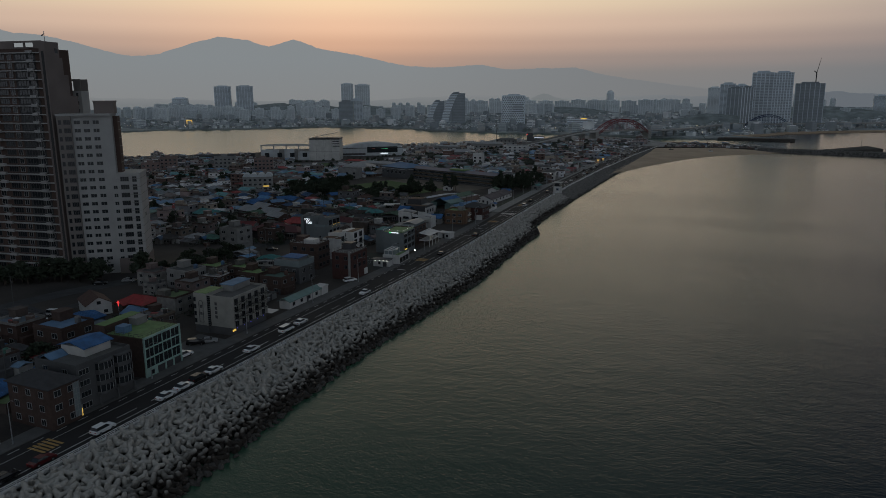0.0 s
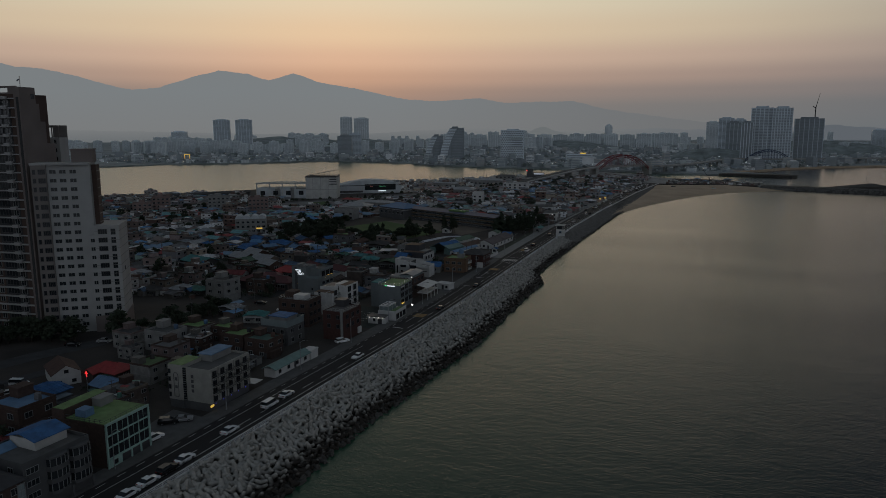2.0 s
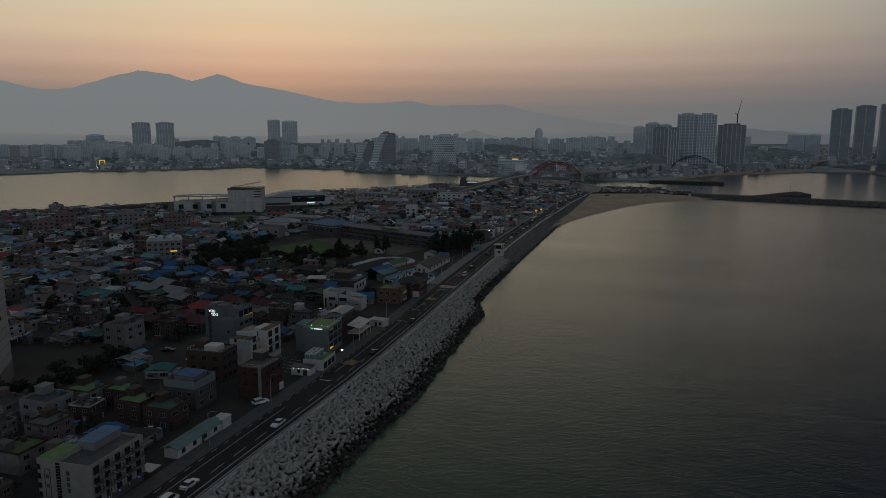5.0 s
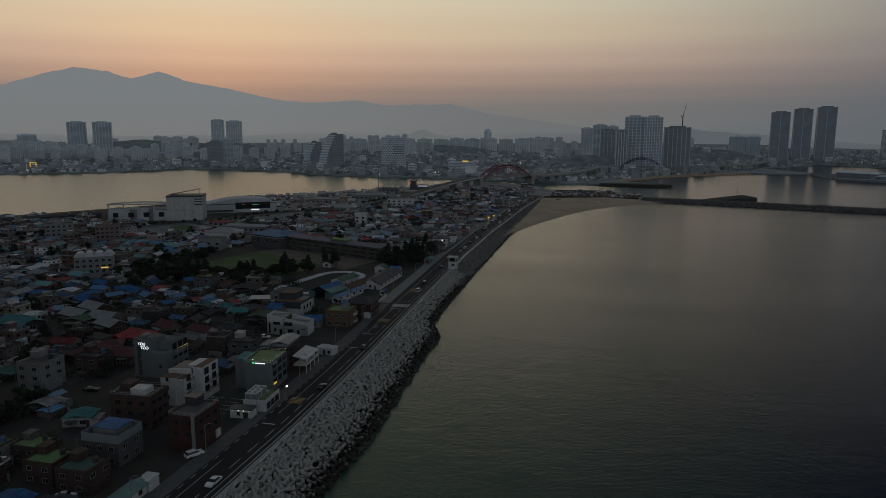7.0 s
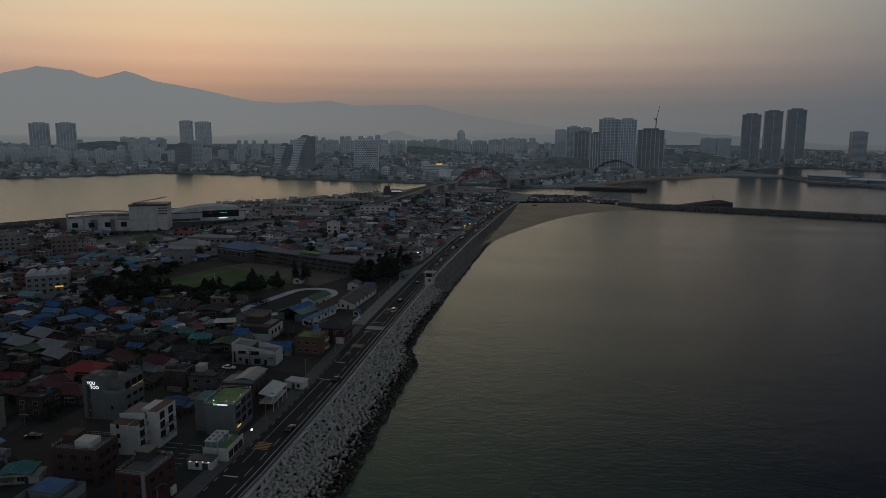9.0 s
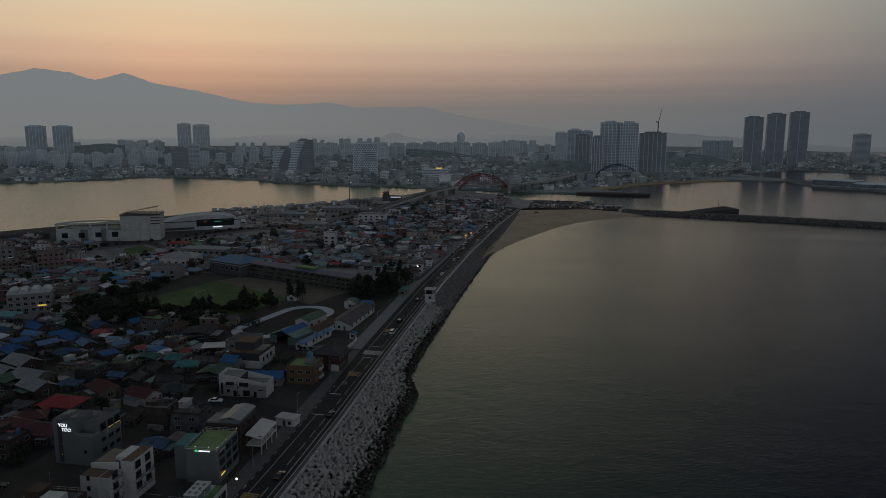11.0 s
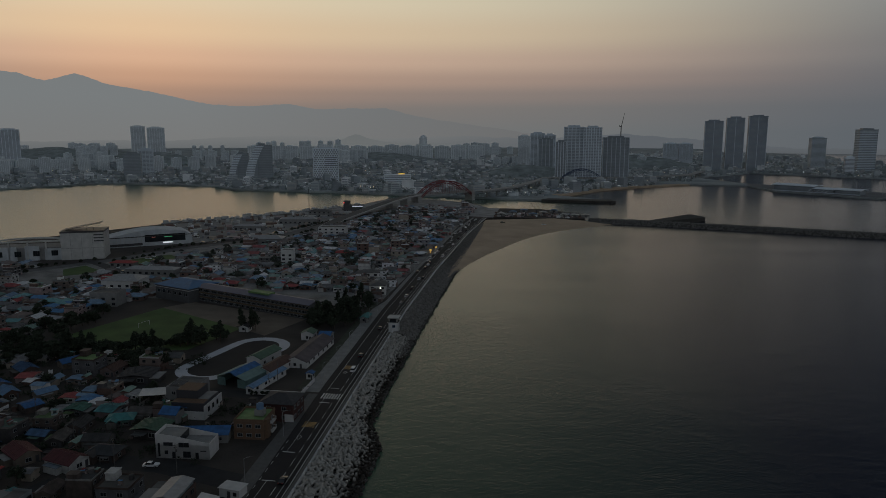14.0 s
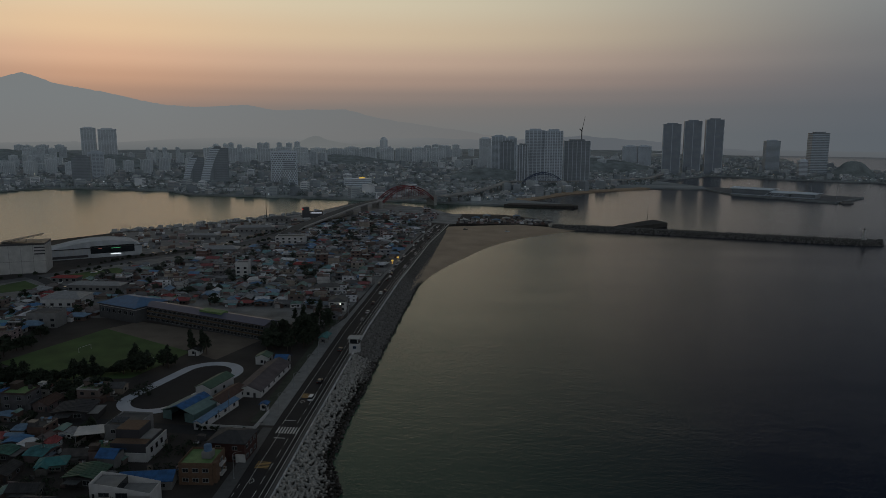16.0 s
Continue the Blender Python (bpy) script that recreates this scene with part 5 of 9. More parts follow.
# white wedge building
th = thing("building", "white modern two-storey building with a slanting parapet", "building", pose(-153.4, 312.9, 0, 0, 0, 5))
th.scale = (0.87, 0.62, 0.84)
blocks("wall", Shape().box(-9.8, -6, 0, 9.8, 6, 5.4), white_paint, th)
wedge = [(-9.8, 0), (9.8, 0), (9.8, 6.2), (-3.5, 8.8), (-9.8, 9.6)]
for yy in (-6.0, 5.75):
    v = [(x, yy, z) for x, z in wedge] + [(x, yy + 0.25, z) for x, z in wedge]
    n = 5
    part("gable_wall", Shape().add(v, [tuple(range(n)), tuple(range(2 * n - 1, n - 1, -1))] + [(i, n + i, n + (i + 1) % n, (i + 1) % n) for i in range(n)]), white_paint, th)
part("side_wall", Shape().box(-9.8, -5.7, 5.4, -9.5, 5.7, 9.6), white_paint, th)
part("side_wall", Shape().box(9.55, -5.7, 5.4, 9.8, 5.7, 6.2), white_paint, th)
blocks("roof_deck", Shape().box(-9.4, -5.7, 8.2, -1, 5.7, 8.4).box(-1, -5.7, 5.4, 9.5, 5.7, 5.5), mid_render, th)
part("inner_wall", Shape().box(-1.2, -5.7, 5.5, -1, 5.7, 8.3), glass, th)
for x, z, w, h in ((-5.2, 5.0, 3.2, 1.2), (-6.0, 1.8, 1.0, 1.2), (0.5, 4.6, 3.6, 1.6), (-3.2, 0.2, 1.2, 2.4), (1.5, 0.6, 2.6, 2.2), (5.2, 0.2, 1.0, 2.3), (-8.6, 0.8, 0.6, 5.0)):
    put_window(th, pose(x, -6.0, z, 0, 0, -90), w, h, frame_dark, 2 if w > 1.5 else 1)
part("wall_sign", Shape().box(6.4, -6.08, 3.0, 8.6, -6.0, 3.4), frame_dark, th)
# tan brick house with tank
th = building("tan brick two-storey house with a green roof and water tank", -139.0, 331, 3, 10.2, 11, 2, 3.1, brick_tan, green_deck, {"S": (3, 1.7, 1.1, 1.0, 0), "E": (2, 1.6, 1.2, 1.0, 0)}, frame_white, ledge=0.15, parapet=0.8)
part("tank_room", Shape().box(0.5, -1.5, 6.5, 3.5, 1.5, 8.6), mid_render, th)
tank(th, 2.0, 0, 8.6, blue_pale, 2.4, 1.8)
part("bay", Shape().box(5.1, -4.9, 0.4, 6.2, -2.4, 6.8), brick_tan, th)
for z in (0.9, 4.0):
    balcony(th, pose(5.1, 1.0, z), 4.0, 1.3, white_paint, white_paint)
# dark-roofed neighbours to the crossing
th = building("dark brick two-storey house with a white ground-floor corner", -135.5, 346.5, 0, 12, 11, 2, 3.2, brick_red, None, {"S": (2, 1.5, 1.2, 1.0, 0), "E": (3, 1.5, 1.2, 1.0, 0)}, parapet=0)
part("roof", Shape().hip(-6, -5.5, 6, 5.5, 6.4, 2.2, 0.6), dark_roof, th)
part("shop_front", Shape().box(3, -5.7, 0, 6.2, -5.5, 2.8), white_paint, th)
# blue-roofed house row
for x, y, w, d, h, rz in ((-152.5, 323.5, 15, 6.5, 3.2, 12), (-170.5, 334, 5.5, 6, 4.6, 0)):
    th = thing("house", "white house with a bright blue sheet-metal roof", "house", pose(x, y, 0, 0, 0, rz + 90))
    blocks("wall", Shape().box(-d / 2, -w / 2, 0, d / 2, w / 2, h), mid_render, th)
    part("roof", Shape().gable(-d / 2, -w / 2, d / 2, w / 2, h, 1.5, 0.6), blue_roof, th)
    for k in range(3):
        put_window(th, pose(-d / 2, -w / 3 + k * w / 3, 1.0, 0, 0, 180), 1.2, 1.1, frame_white, 2)
# dark and white stepped house
th = thing("building", "dark stepped house with a long white side wall", "building", pose(-165.2, 344, 0, 0, 0, 2))
blocks("wall", Shape().box(-8, -6, 0, 4, 6, 6).box(-8, -2, 6, 0, 6, 9), frame_dark, th)
blocks("white_wall", Shape().box(4, -6.2, 0, 4.3, 8, 5).box(-8, -6.3, 0, 4, -6, 3), white_paint, th)
blocks("roof_deck", Shape().box(-7.8, -5.8, 6, 3.8, -2.1, 6.1).box(-7.8, -1.9, 9, -0.2, 5.8, 9.1), brick_tan, th)
part("low_roof", Shape().box(0.1, -1.9, 6.0, 3.8, 5.8, 6.2), mid_render, th)
for k in range(3):
    put_window(th, pose(4.3, -3 + k * 3.5, 2.2), 1.2, 1.6, frame_dark, 1)
th = building("pale house with solar panels beside the stepped house", -176, 355, 0, 11, 12, 2, 3.2, mid_render, paving, {"S": (2, 1.5, 1.2, 1.0, 0), "E": (2, 1.5, 1.2, 1.0, 1)}, parapet=0.7)
for k in range(4):
    ob = part("solar_panel", Shape().box(-1.2, -0.8, 0, 1.2, 0.8, 0.06), glass, th)
    ob.matrix_basis = pose(-3.5 + 2.6 * (k % 2), -3 + 2.2 * (k // 2), 7.3, 18, 0, 0)
th = thing("canopy", "white sheet canopy roof beside a yard", "canopy", pose(-188, 352, 0, 0, 0, 20))
part("roof", Shape().box(-5, -4, 3.6, 5, 4, 3.75), white_paint, th)
for x in (-4.5, 4.5):
    for y in (-3.5, 3.5):
        part("post", Shape().box(x - 0.1, y - 0.1, 0, x + 0.1, y + 0.1, 3.6), steel, th)

# ---- walled yard, sheds, skating track, school ----
rust_sheet = shader("rusty_sheet_roof", (0.085, 0.07, 0.075), 0.8, scale=0.25, amount=0.5)
BOX_FACES = [(3, 2, 1, 0), (4, 5, 6, 7), (0, 1, 5, 4), (1, 2, 6, 5), (2, 3, 7, 6), (3, 0, 4, 7)]
th = thing("yard_wall", "long white yard wall with a gate gap", "wall", pose(0, 0, 0))
blocks("wall", Shape().box(-157, 364.2, 0, -135.6, 364.5, 2.0).box(-135.8, 364.5, 0, -135.5, 381, 1.6), white_paint, th)
for x, y, w, d, h, rz, rm, lab in ((-153.6, 375.5, 3.2, 24, 2.8, -10, blue_pale, "long white lean-to with a faded blue sheet roof"),
                                   (-165.8, 402, 7, 16, 4.0, -11, green_roof, "white house with a dark green pitched roof by the track"), (-149.2, 414, 10.5, 36, 2.8, -1, rust_sheet, "long low white barracks with a rusty sheet roof"),
                                   (-158.2, 438.5, 6, 6, 3.6, 0, green_roof, "small white house with a green roof"), (-149.5, 438.5, 7, 5.5, 2.8, 90, blue_roof, "low shed with a blue roof"),
                                   (-138.6, 384.5, 2.6, 2.6, 2.6, 0, blue_roof, "small white kiosk with a blue roof"), (-139.5, 475, 4, 9, 2.8, 0, teal_roof, "pale blue container hut beside the road"),
                                   (-156.2, 390.5, 7, 18, 3.2, -10, brown_roof, "low white shed with a brown sheet roof"), (-195, 447, 5, 5, 2.6, 0, dark_roof, "small white hut beside the sports field")):
    th = thing("shed", lab, "shed", pose(x, y, 0, 0, 0, rz))
    blocks("wall", Shape().box(-w / 2, -d / 2, 0, w / 2, d / 2, h).add([(-w / 2, -d / 2, h), (w / 2, -d / 2, h), (0, -d / 2, h + w * 0.2)], [(0, 1, 2)]), white_paint if "white" in lab else mid_render, th)
    part("roof", Shape().gable(-w / 2, -d / 2, w / 2, d / 2, h, w * 0.2, 0.4), rm, th)
    for k in range(max(1, int(d / 6))):
        put_window(th, pose(w / 2, -d / 2 + 3 + k * 6 if d > 6 else 0, 1.2), 1.1, 1.0, frame_dark, 2)
    put_window(th, pose(0, -d / 2, 1.0, 0, 0, -90), 1.0, 1.1, frame_dark, 1)
    part("door", Shape().box(w / 4 - 0.5 if w > 5 else 0.7, -d / 2 - 0.05, 0, w / 4 + 0.5 if w > 5 else 1.2, -d / 2, 2.0), frame_dark, th)

# open-fronted shed, its roof teal with a blue middle bay
th = thing("shed", "open-fronted shed with a teal and blue sheet roof", "shed", pose(-164.6, 377.5, 0, 0, 0, -15))
blocks("wall", Shape().box(-7, -7, 0, -6.8, 7, 3.4).box(6.8, -7, 0, 7, 7, 3.4).box(-6.8, 6.8, 0, 6.8, 7, 3.4).box(-6.8, -7, 0, -3, -6.8, 3.4).box(3, -7, 0, 6.8, -6.8, 3.4), pale_mint, th)
part("roof", Shape().add([(-7.4, -7.5, 3.3), (-2.6, -7.5, 4.8), (-2.6, 7.5, 4.8), (-7.4, 7.5, 3.3), (-7.4, -7.5, 3.45), (-2.6, -7.5, 4.95), (-2.6, 7.5, 4.95), (-7.4, 7.5, 3.45)], BOX_FACES), pale_mint, th)
part("roof", Shape().add([(2.6, -7.5, 4.8), (7.4, -7.5, 3.3), (7.4, 7.5, 3.3), (2.6, 7.5, 4.8), (2.6, -7.5, 4.95), (7.4, -7.5, 3.45), (7.4, 7.5, 3.45), (2.6, 7.5, 4.95)], BOX_FACES), pale_mint, th)
part("middle_roof", Shape().gable(-2.6, -7.4, 2.6, 7.4, 4.9, 1.1, 0.3), blue_roof, th, "blue sheet roof over the middle bay")

track_white = shader("track_coating", (0.42, 0.45, 0.50), 0.6, scale=0.2, amount=0.12)


def stadium(cx, cy, rz, half, r0, r1, z0, z1):
    """A ring with two straights."""
    pts = []
    for k in range(48):
        a = 2 * math.pi * k / 48
        pts.append((math.cos(a), math.sin(a), half if math.sin(a) >= 0 else -half))
    v, f = [], []
    m = pose(cx, cy, 0, 0, 0, rz)
    for c, s_, h in pts:
        for r, z in ((r0, z1), (r1, z1), (r1, z0)):
            v.append(tuple(m @ Vector((r * c, h + r * s_, z))))
    for k in range(48):
        a, b = 3 * k, 3 * ((k + 1) % 48)
        f += [(a, a + 1, b + 1, b), (a + 1, a + 2, b + 2, b + 1)]
    return Shape().add(v, f)


setting("skating_track", stadium(-181, 406, -12, 17, 9.5, 14.5, 0, 0.08), track_white, "pale oval skating track", "track")
setting("track_infield", Shape().prism([tuple((pose(-181, 406, 0, 0, 0, -12) @ Vector((9.4 * math.cos(a), (17 if math.sin(a) >= 0 else -17) + 9.4 * math.sin(a), 0)))[:2]) for a in np.linspace(0, 2 * math.pi, 41)[:-1]], -0.1, 0.05), asphalt, "dark infield of the skating track", "ground")
setting("sports_field", Shape().prism([(-279, 425), (-262, 484), (-199, 450), (-208, 412), (-236, 406)], -0.1, 0.07), lawn_green, "worn green school sports field", "lawn")
setting("school_yard", Shape().prism([(-262, 484), (-252, 500), (-172, 474), (-182, 440), (-199, 450)], -0.1, 0.05), shader("dirt_yard", (0.14, 0.115, 0.09), 0.95, scale=0.1, amount=0.3), "bare brown earth of the school yard", "ground")
for x, y, rz in ((-250.4, 446.2, 75), (-209.6, 429.7, 75)):
    th = thing("goal", "white football goal on the sports field", "goal", pose(x, y, 0, 0, 0, rz))
    part("goal_frame", Shape().tube((-3.6, 0, 0), (-3.6, 0, 2.4), 0.08).tube((3.6, 0, 0), (3.6, 0, 2.4), 0.08).tube((-3.6, 0, 2.4), (3.6, 0, 2.4), 0.08), white_paint, th)
# school: long three-storey block and gym
solar = shader("solar_roof", (0.045, 0.055, 0.11), 0.45, scale=0.5, amount=0.2)
th = thing("school", "long three-storey school with yellowish bands and dark blue roof panels", "school", pose(-208, 492, 0, 0, 0, -22))
th.scale = (0.96, 1, 0.8)
blocks("wall", Shape().box(-45, -5, 0, 45, 5, 10.2), grey_render, th)
part("band", Shape().box(-45.2, -5.2, 3.0, 45.2, -5, 3.9).box(-45.2, -5.2, 6.4, 45.2, -5, 7.2).box(-45.2, -5.2, 9.6, 45.2, -5, 10.3), shader("ochre_band", (0.11, 0.075, 0.04), 0.8), th)
part("roof", Shape().add([(-46, -6, 10.3), (46, -6, 10.3), (46, 0, 12.2), (-46, 0, 12.2), (46, 6, 10.3), (-46, 6, 10.3), (-46, -6, 10.5), (46, -6, 10.5), (46, 0, 12.4), (-46, 0, 12.4), (46, 6, 10.5), (-46, 6, 10.5)],
                         [(6, 7, 8, 9), (9, 8, 10, 11), (0, 1, 7, 6), (5, 11, 10, 4), (0, 6, 9, 3), (3, 9, 11, 5), (1, 2, 8, 7), (2, 4, 10, 8)]), solar, th)
part("roof_light", Shape().box(-4, -3, 11.6, 12, 2.5, 12.9), green_deck, th)
for fl in range(3):
    for k in range(22):
        put_window(th, pose(-43 + k * 4.1, -5, 1.0 + fl * 3.35, 0, 0, -90), 3.0, 1.6, frame_white, 3, deep=False)
    part("window_glass", Shape().box(-44.5, -5.03, 1.0 + fl * 3.35, 44.5, -4.98, 2.6 + fl * 3.35), glass, th)
th = thing("gymnasium", "pale gymnasium hall with a blue roof", "gymnasium", pose(-262, 512, 0, 0, 0, -22))
blocks("wall", Shape().box(-15, -11, 0, 15, 11, 8.5), grey_render, th)
part("roof", Shape().hip(-15, -11, 15, 11, 8.5, 3.2, 0.8), shader("gym_blue", (0.03, 0.12, 0.25), 0.55), th)
part("ledge", Shape().box(-15.2, -11.2, 7.2, 15.2, 11.2, 7.5), pale_concrete, th)
for k in range(6):
    put_window(th, pose(-12 + k * 4.8, -11, 4.0, 0, 0, -90), 2.6, 2.0, frame_white, 2)
# road-side watch hut on the sea wall
th = thing("watch_hut", "small white two-storey watch hut on the sea wall", "hut", pose(-120.2, 458, 0))
blocks("wall", Shape().box(-2.3, -2.4, 0, 2.3, 2.4, 5.2), white_paint, th)
blocks("lookout_room", Shape().box(-2.6, -2.7, 5.2, 2.6, 2.7, 5.5).box(-2.0, -2.1, 5.5, 2.0, 2.1, 7.4), glass, th)
part("roof", Shape().box(-2.9, -3.0, 7.4, 2.9, 3.0, 7.8), pale_concrete, th)
for x in (-2.0, 2.0):
    for y in (-2.1, 2.1):
        part("corner_post", Shape().box(x - 0.15, y - 0.15, 5.5, x + 0.15, y + 0.15, 7.4), white_paint, th)
put_window(th, pose(0.4, -2.4, 2.6, 0, 0, -90), 1.4, 1.2, blue_pale, 2)
part("door", Shape().box(-2.38, -0.6, 0, -2.3, 0.6, 2.1), frame_dark, th)

# ---- apartment blocks ----
SIMPLE = {}


def plain_window(parent, m, w, h, frame_mat=None, panes=2, name="window"):
    """A window in one mesh: frame, mullions and dark glass."""
    fm = frame_mat or frame_white
    key = (w, h, fm.name, panes)
    if key not in SIMPLE:
        SIMPLE[key] = framed_window(w, h, panes, True).mesh("window", [fm, glass])
    ob = part(name, SIMPLE[key], None, parent)
    ob.matrix_basis = m
    return ob


apt_white = shader("apartment_white", (0.34, 0.34, 0.335), 0.8, scale=0.15, amount=0.15)
apt_brown = shader("apartment_brown", (0.075, 0.048, 0.039), 0.85, scale=0.15, amount=0.18)
apt_mauve = shader("apartment_taupe", (0.175, 0.147, 0.136), 0.85, scale=0.12, amount=0.15)
apt_tan = shader("apartment_tan", (0.185, 0.168, 0.157), 0.85, scale=0.12, amount=0.15)
FH = 2.9
th = thing("apartment_block", "white stepped apartment block with brown end strips", "apartments", pose(-211.2, 185.0, 0, 0, 0, 38))
blocks("wall", Shape().box(-13, 0, 0, 0, 8, 57.2), apt_white, th)
part("tan_bay", Shape().box(-17.6, -0.7, 0, -13, 8, 57.2), apt_tan, th, "projecting tan end bay")
part("roof_edge", Shape().box(-17.8, -0.9, 57.2, 0.2, 8.2, 57.9), apt_white, th)
blocks("wing", Shape().box(0, -1.2, 0, 7.8, 14, 36.0), apt_white, th)
part("wing_return", Shape().box(-1.6, -1.2, 0, 0, 0, 33.6), apt_white, th)
part("wing_edge", Shape().box(-0.1, -1.4, 36.0, 8.0, 14.2, 36.8), apt_white, th)
part("end_strip", Shape().box(0, 2.8, 36.8, 1.5, 7.8, 57.0), apt_brown, th, "brown end strip with pale joints")
part("machine_room", Shape().box(-5.8, 2.4, 57.9, 0.8, 7.6, 62.0), apt_mauve, th)
part("machine_roof", Shape().box(-6.0, 2.2, 62.0, 1.0, 7.8, 62.4), apt_mauve, th)
side_lines, front_lines, strip_lines = Shape(), Shape(), Shape()
for fl in range(1, 13):
    side_lines.box(7.8, -1.25, fl * FH - 0.1, 7.9, 14, fl * FH + 0.02)
    front_lines.box(0.05, -1.28, fl * FH - 0.1, 7.9, -1.2, fl * FH + 0.02)
for fl in range(13, 20):
    strip_lines.box(1.5, 2.8, fl * FH - 0.25, 1.65, 7.8, fl * FH + 0.05)
for lines, lm in ((side_lines, mid_render), (front_lines, mid_render), (strip_lines, apt_tan)):
    tagged(part("floor_line", lines, lm, th), kind="stuff")
part("base_course", Shape().box(-17.7, -0.95, 0, -13, -0.7, 5.2), apt_mauve, th)
part("base_course", Shape().box(-1.6, -1.4, 0, 8.0, -1.2, 5.6), apt_mauve, th)
part("base_course", Shape().box(7.8, -1.2, 0, 8.0, 14, 5.6), apt_mauve, th)
# dark colour standing in for the shade inside balconies and slots
recess_shade = shader("recess_shade", (0.035, 0.036, 0.038), 0.8, scale=0.4, amount=0.2)


def loggia(parent, m, w):
    """An enclosed balcony: a dark sheet painted as the recess's shade, its glazing and a pale apron below."""
    ob = part("loggia", Shape().box(0, -w / 2 - 0.1, -0.1, 0.05, w / 2 + 0.1, 1.55), recess_shade, parent)
    ob.matrix_basis = m
    part("glazing", SIMPLE.setdefault(("loggia", w), framed_window(w, 1.4, 4, True, depth=0.2, back=0.1).mesh("glazing", [frame_dark, glass])), None, ob)
    return ob


for fl in range(19):
    z = fl * FH + 2.2
    for u in (-11.2, -8.2, -5.1):
        plain_window(th, pose(u, 0, z, 0, 0, -90), 1.9, 1.15, frame_white, 2)
    loggia(th, pose(-14.3, -0.7, z - 0.1, 0, 0, -90), 2.0)
    plain_window(th, pose(-16.6, -0.7, z - 0.1, 0, 0, -90), 0.8, 1.4, frame_dark, 1)
    if fl < 11:
        plain_window(th, pose(-0.5, -1.2, z, 0, 0, -90), 1.2, 1.15, frame_white, 2)
    if fl < 12:
        loggia(th, pose(2.7, -1.2, z - 0.1, 0, 0, -90), 2.6)
        plain_window(th, pose(6.0, -1.2, z - 0.4, 0, 0, -90), 1.3, 1.8, frame_dark, 2)
plain_window(th, pose(7.8, 5, 20.5), 1.3, 1.0, frame_dark, 1)

th = thing("apartment_block", "tall brown apartment tower with white balcony ledges", "apartments", pose(-229.8, 175.6, -3.1, 0, 0, 10))
th.scale = (1.05, 1.05, 1.05)
blocks("wall", Shape().box(-46, 1.2, 0, -1.4, 13, 79.5), apt_brown, th)
for y0, y1, x1, z1 in ((-0.2, 6.0, 0.9, 81.6), (6.0, 7.2, 0.9, 76.6), (7.2, 9.4, 0.7, 71.0), (9.4, 13, 0.5, 64)):
    part("side_wall", Shape().box(-1.4, y0, 0, x1, y1, z1), apt_mauve, th)
# flat dark strip on the wall, drawn for the slot's shade
part("side_slot", Shape().box(-0.55, -0.3, 0, 0.35, -0.2, 78.5), recess_shade, th)
part("side_window", Shape().box(0.9, 4.2, 78.0, 0.96, 5.4, 79.6), glass, th)
part("crown_rail", Shape().box(-46, 1.0, 81.4, -1.4, 1.5, 82.0), apt_mauve, th)
part("crown_sill", Shape().box(-46, 1.0, 79.5, -1.4, 1.5, 80.0), apt_mauve, th)
for x0, x1 in ((-4.6, -1.4), (-8.6, -8.0), (-46, -12.6)):
    part("crown_post", Shape().box(x0, 1.0, 80.0, x1, 1.5, 81.4), apt_mauve, th)
pale_ledge = shader("pale_ledge", (0.34, 0.335, 0.33), 0.75, scale=0.3, amount=0.2)
ledge_mesh = Shape().box(-46, 0.25, 0, -1.4, 1.2, 0.34).mesh("ledge", pale_ledge)
box_mesh = Shape().box(-6.9, -0.35, -0.1, -4.6, 0.4, 0.85).mesh("balcony_box", pale_ledge)
wide_box = Shape().box(-23.5, -0.35, -0.1, -21.0, 0.4, 0.85).mesh("balcony_box", pale_ledge)
# thin dark sheet before the wall, painted shade of the recessed balconies
recess_mesh = Shape().box(-13.2, 1.14, 0, -4.4, 1.2, 2.5).mesh("recess", recess_shade)
for fl in range(27):
    z = fl * FH
    part("ledge", ledge_mesh, None, th).location = (0, 0, z + 2.55)
    part("balcony_box", box_mesh, None, th).location = (0, 0, z + 2.55)
    part("balcony_box", wide_box, None, th).location = (0, 0, z + 2.55)
    part("recess", recess_mesh, None, th).location = (0, 0, z + 0.04)
    for u, w in ((-6.0, 1.8), (-10.2, 4.4), (-15.0, 1.6), (-18.8, 3.6), (-24.5, 2.0), (-30, 4.4)):
        plain_window(th, pose(u, 1.14 if u > -13 else 1.2, z + 0.6, 0, 0, -90), w, 1.6, frame_white if w < 3 else frame_dark, 2 if w < 3 else 4)
part("antenna", Shape().tube((-0.6, 2, 81.6), (-0.6, 2, 85), 0.12, sides=6).tube((-1.6, 2, 83.6), (-0.6, 2, 84.2), 0.25, 0.1, sides=6), steel, th)
th = thing("apartment_block", "pale apartment tower with an open roof frame", "apartments", pose(-237.0, 192.2, 0, 0, 0, 25))
th.scale = (0.5, 0.6, 1)
blocks("wall", Shape().box(-5, 0, 0, 5, 10, 66), apt_white, th)
for x0, x1 in ((-5, -4.4), (-0.3, 0.3), (4.4, 5)):
    part("roof_post", Shape().box(x0, 0, 66, x1, 0.5, 69.5), apt_tan, th)
part("roof_beam", Shape().box(-5, 0, 69.5, 5, 0.6, 70.3), apt_tan, th)
part("roof_screen", Shape().box(-5, 9.5, 66, 5, 10, 70.3), apt_tan, th)
for fl in range(22):
    for u in (-2.6, 2.0):
        plain_window(th, pose(u, 0, fl * 3.0 + 0.9, 0, 0, -90), 1.5, 1.3, frame_white, 2)

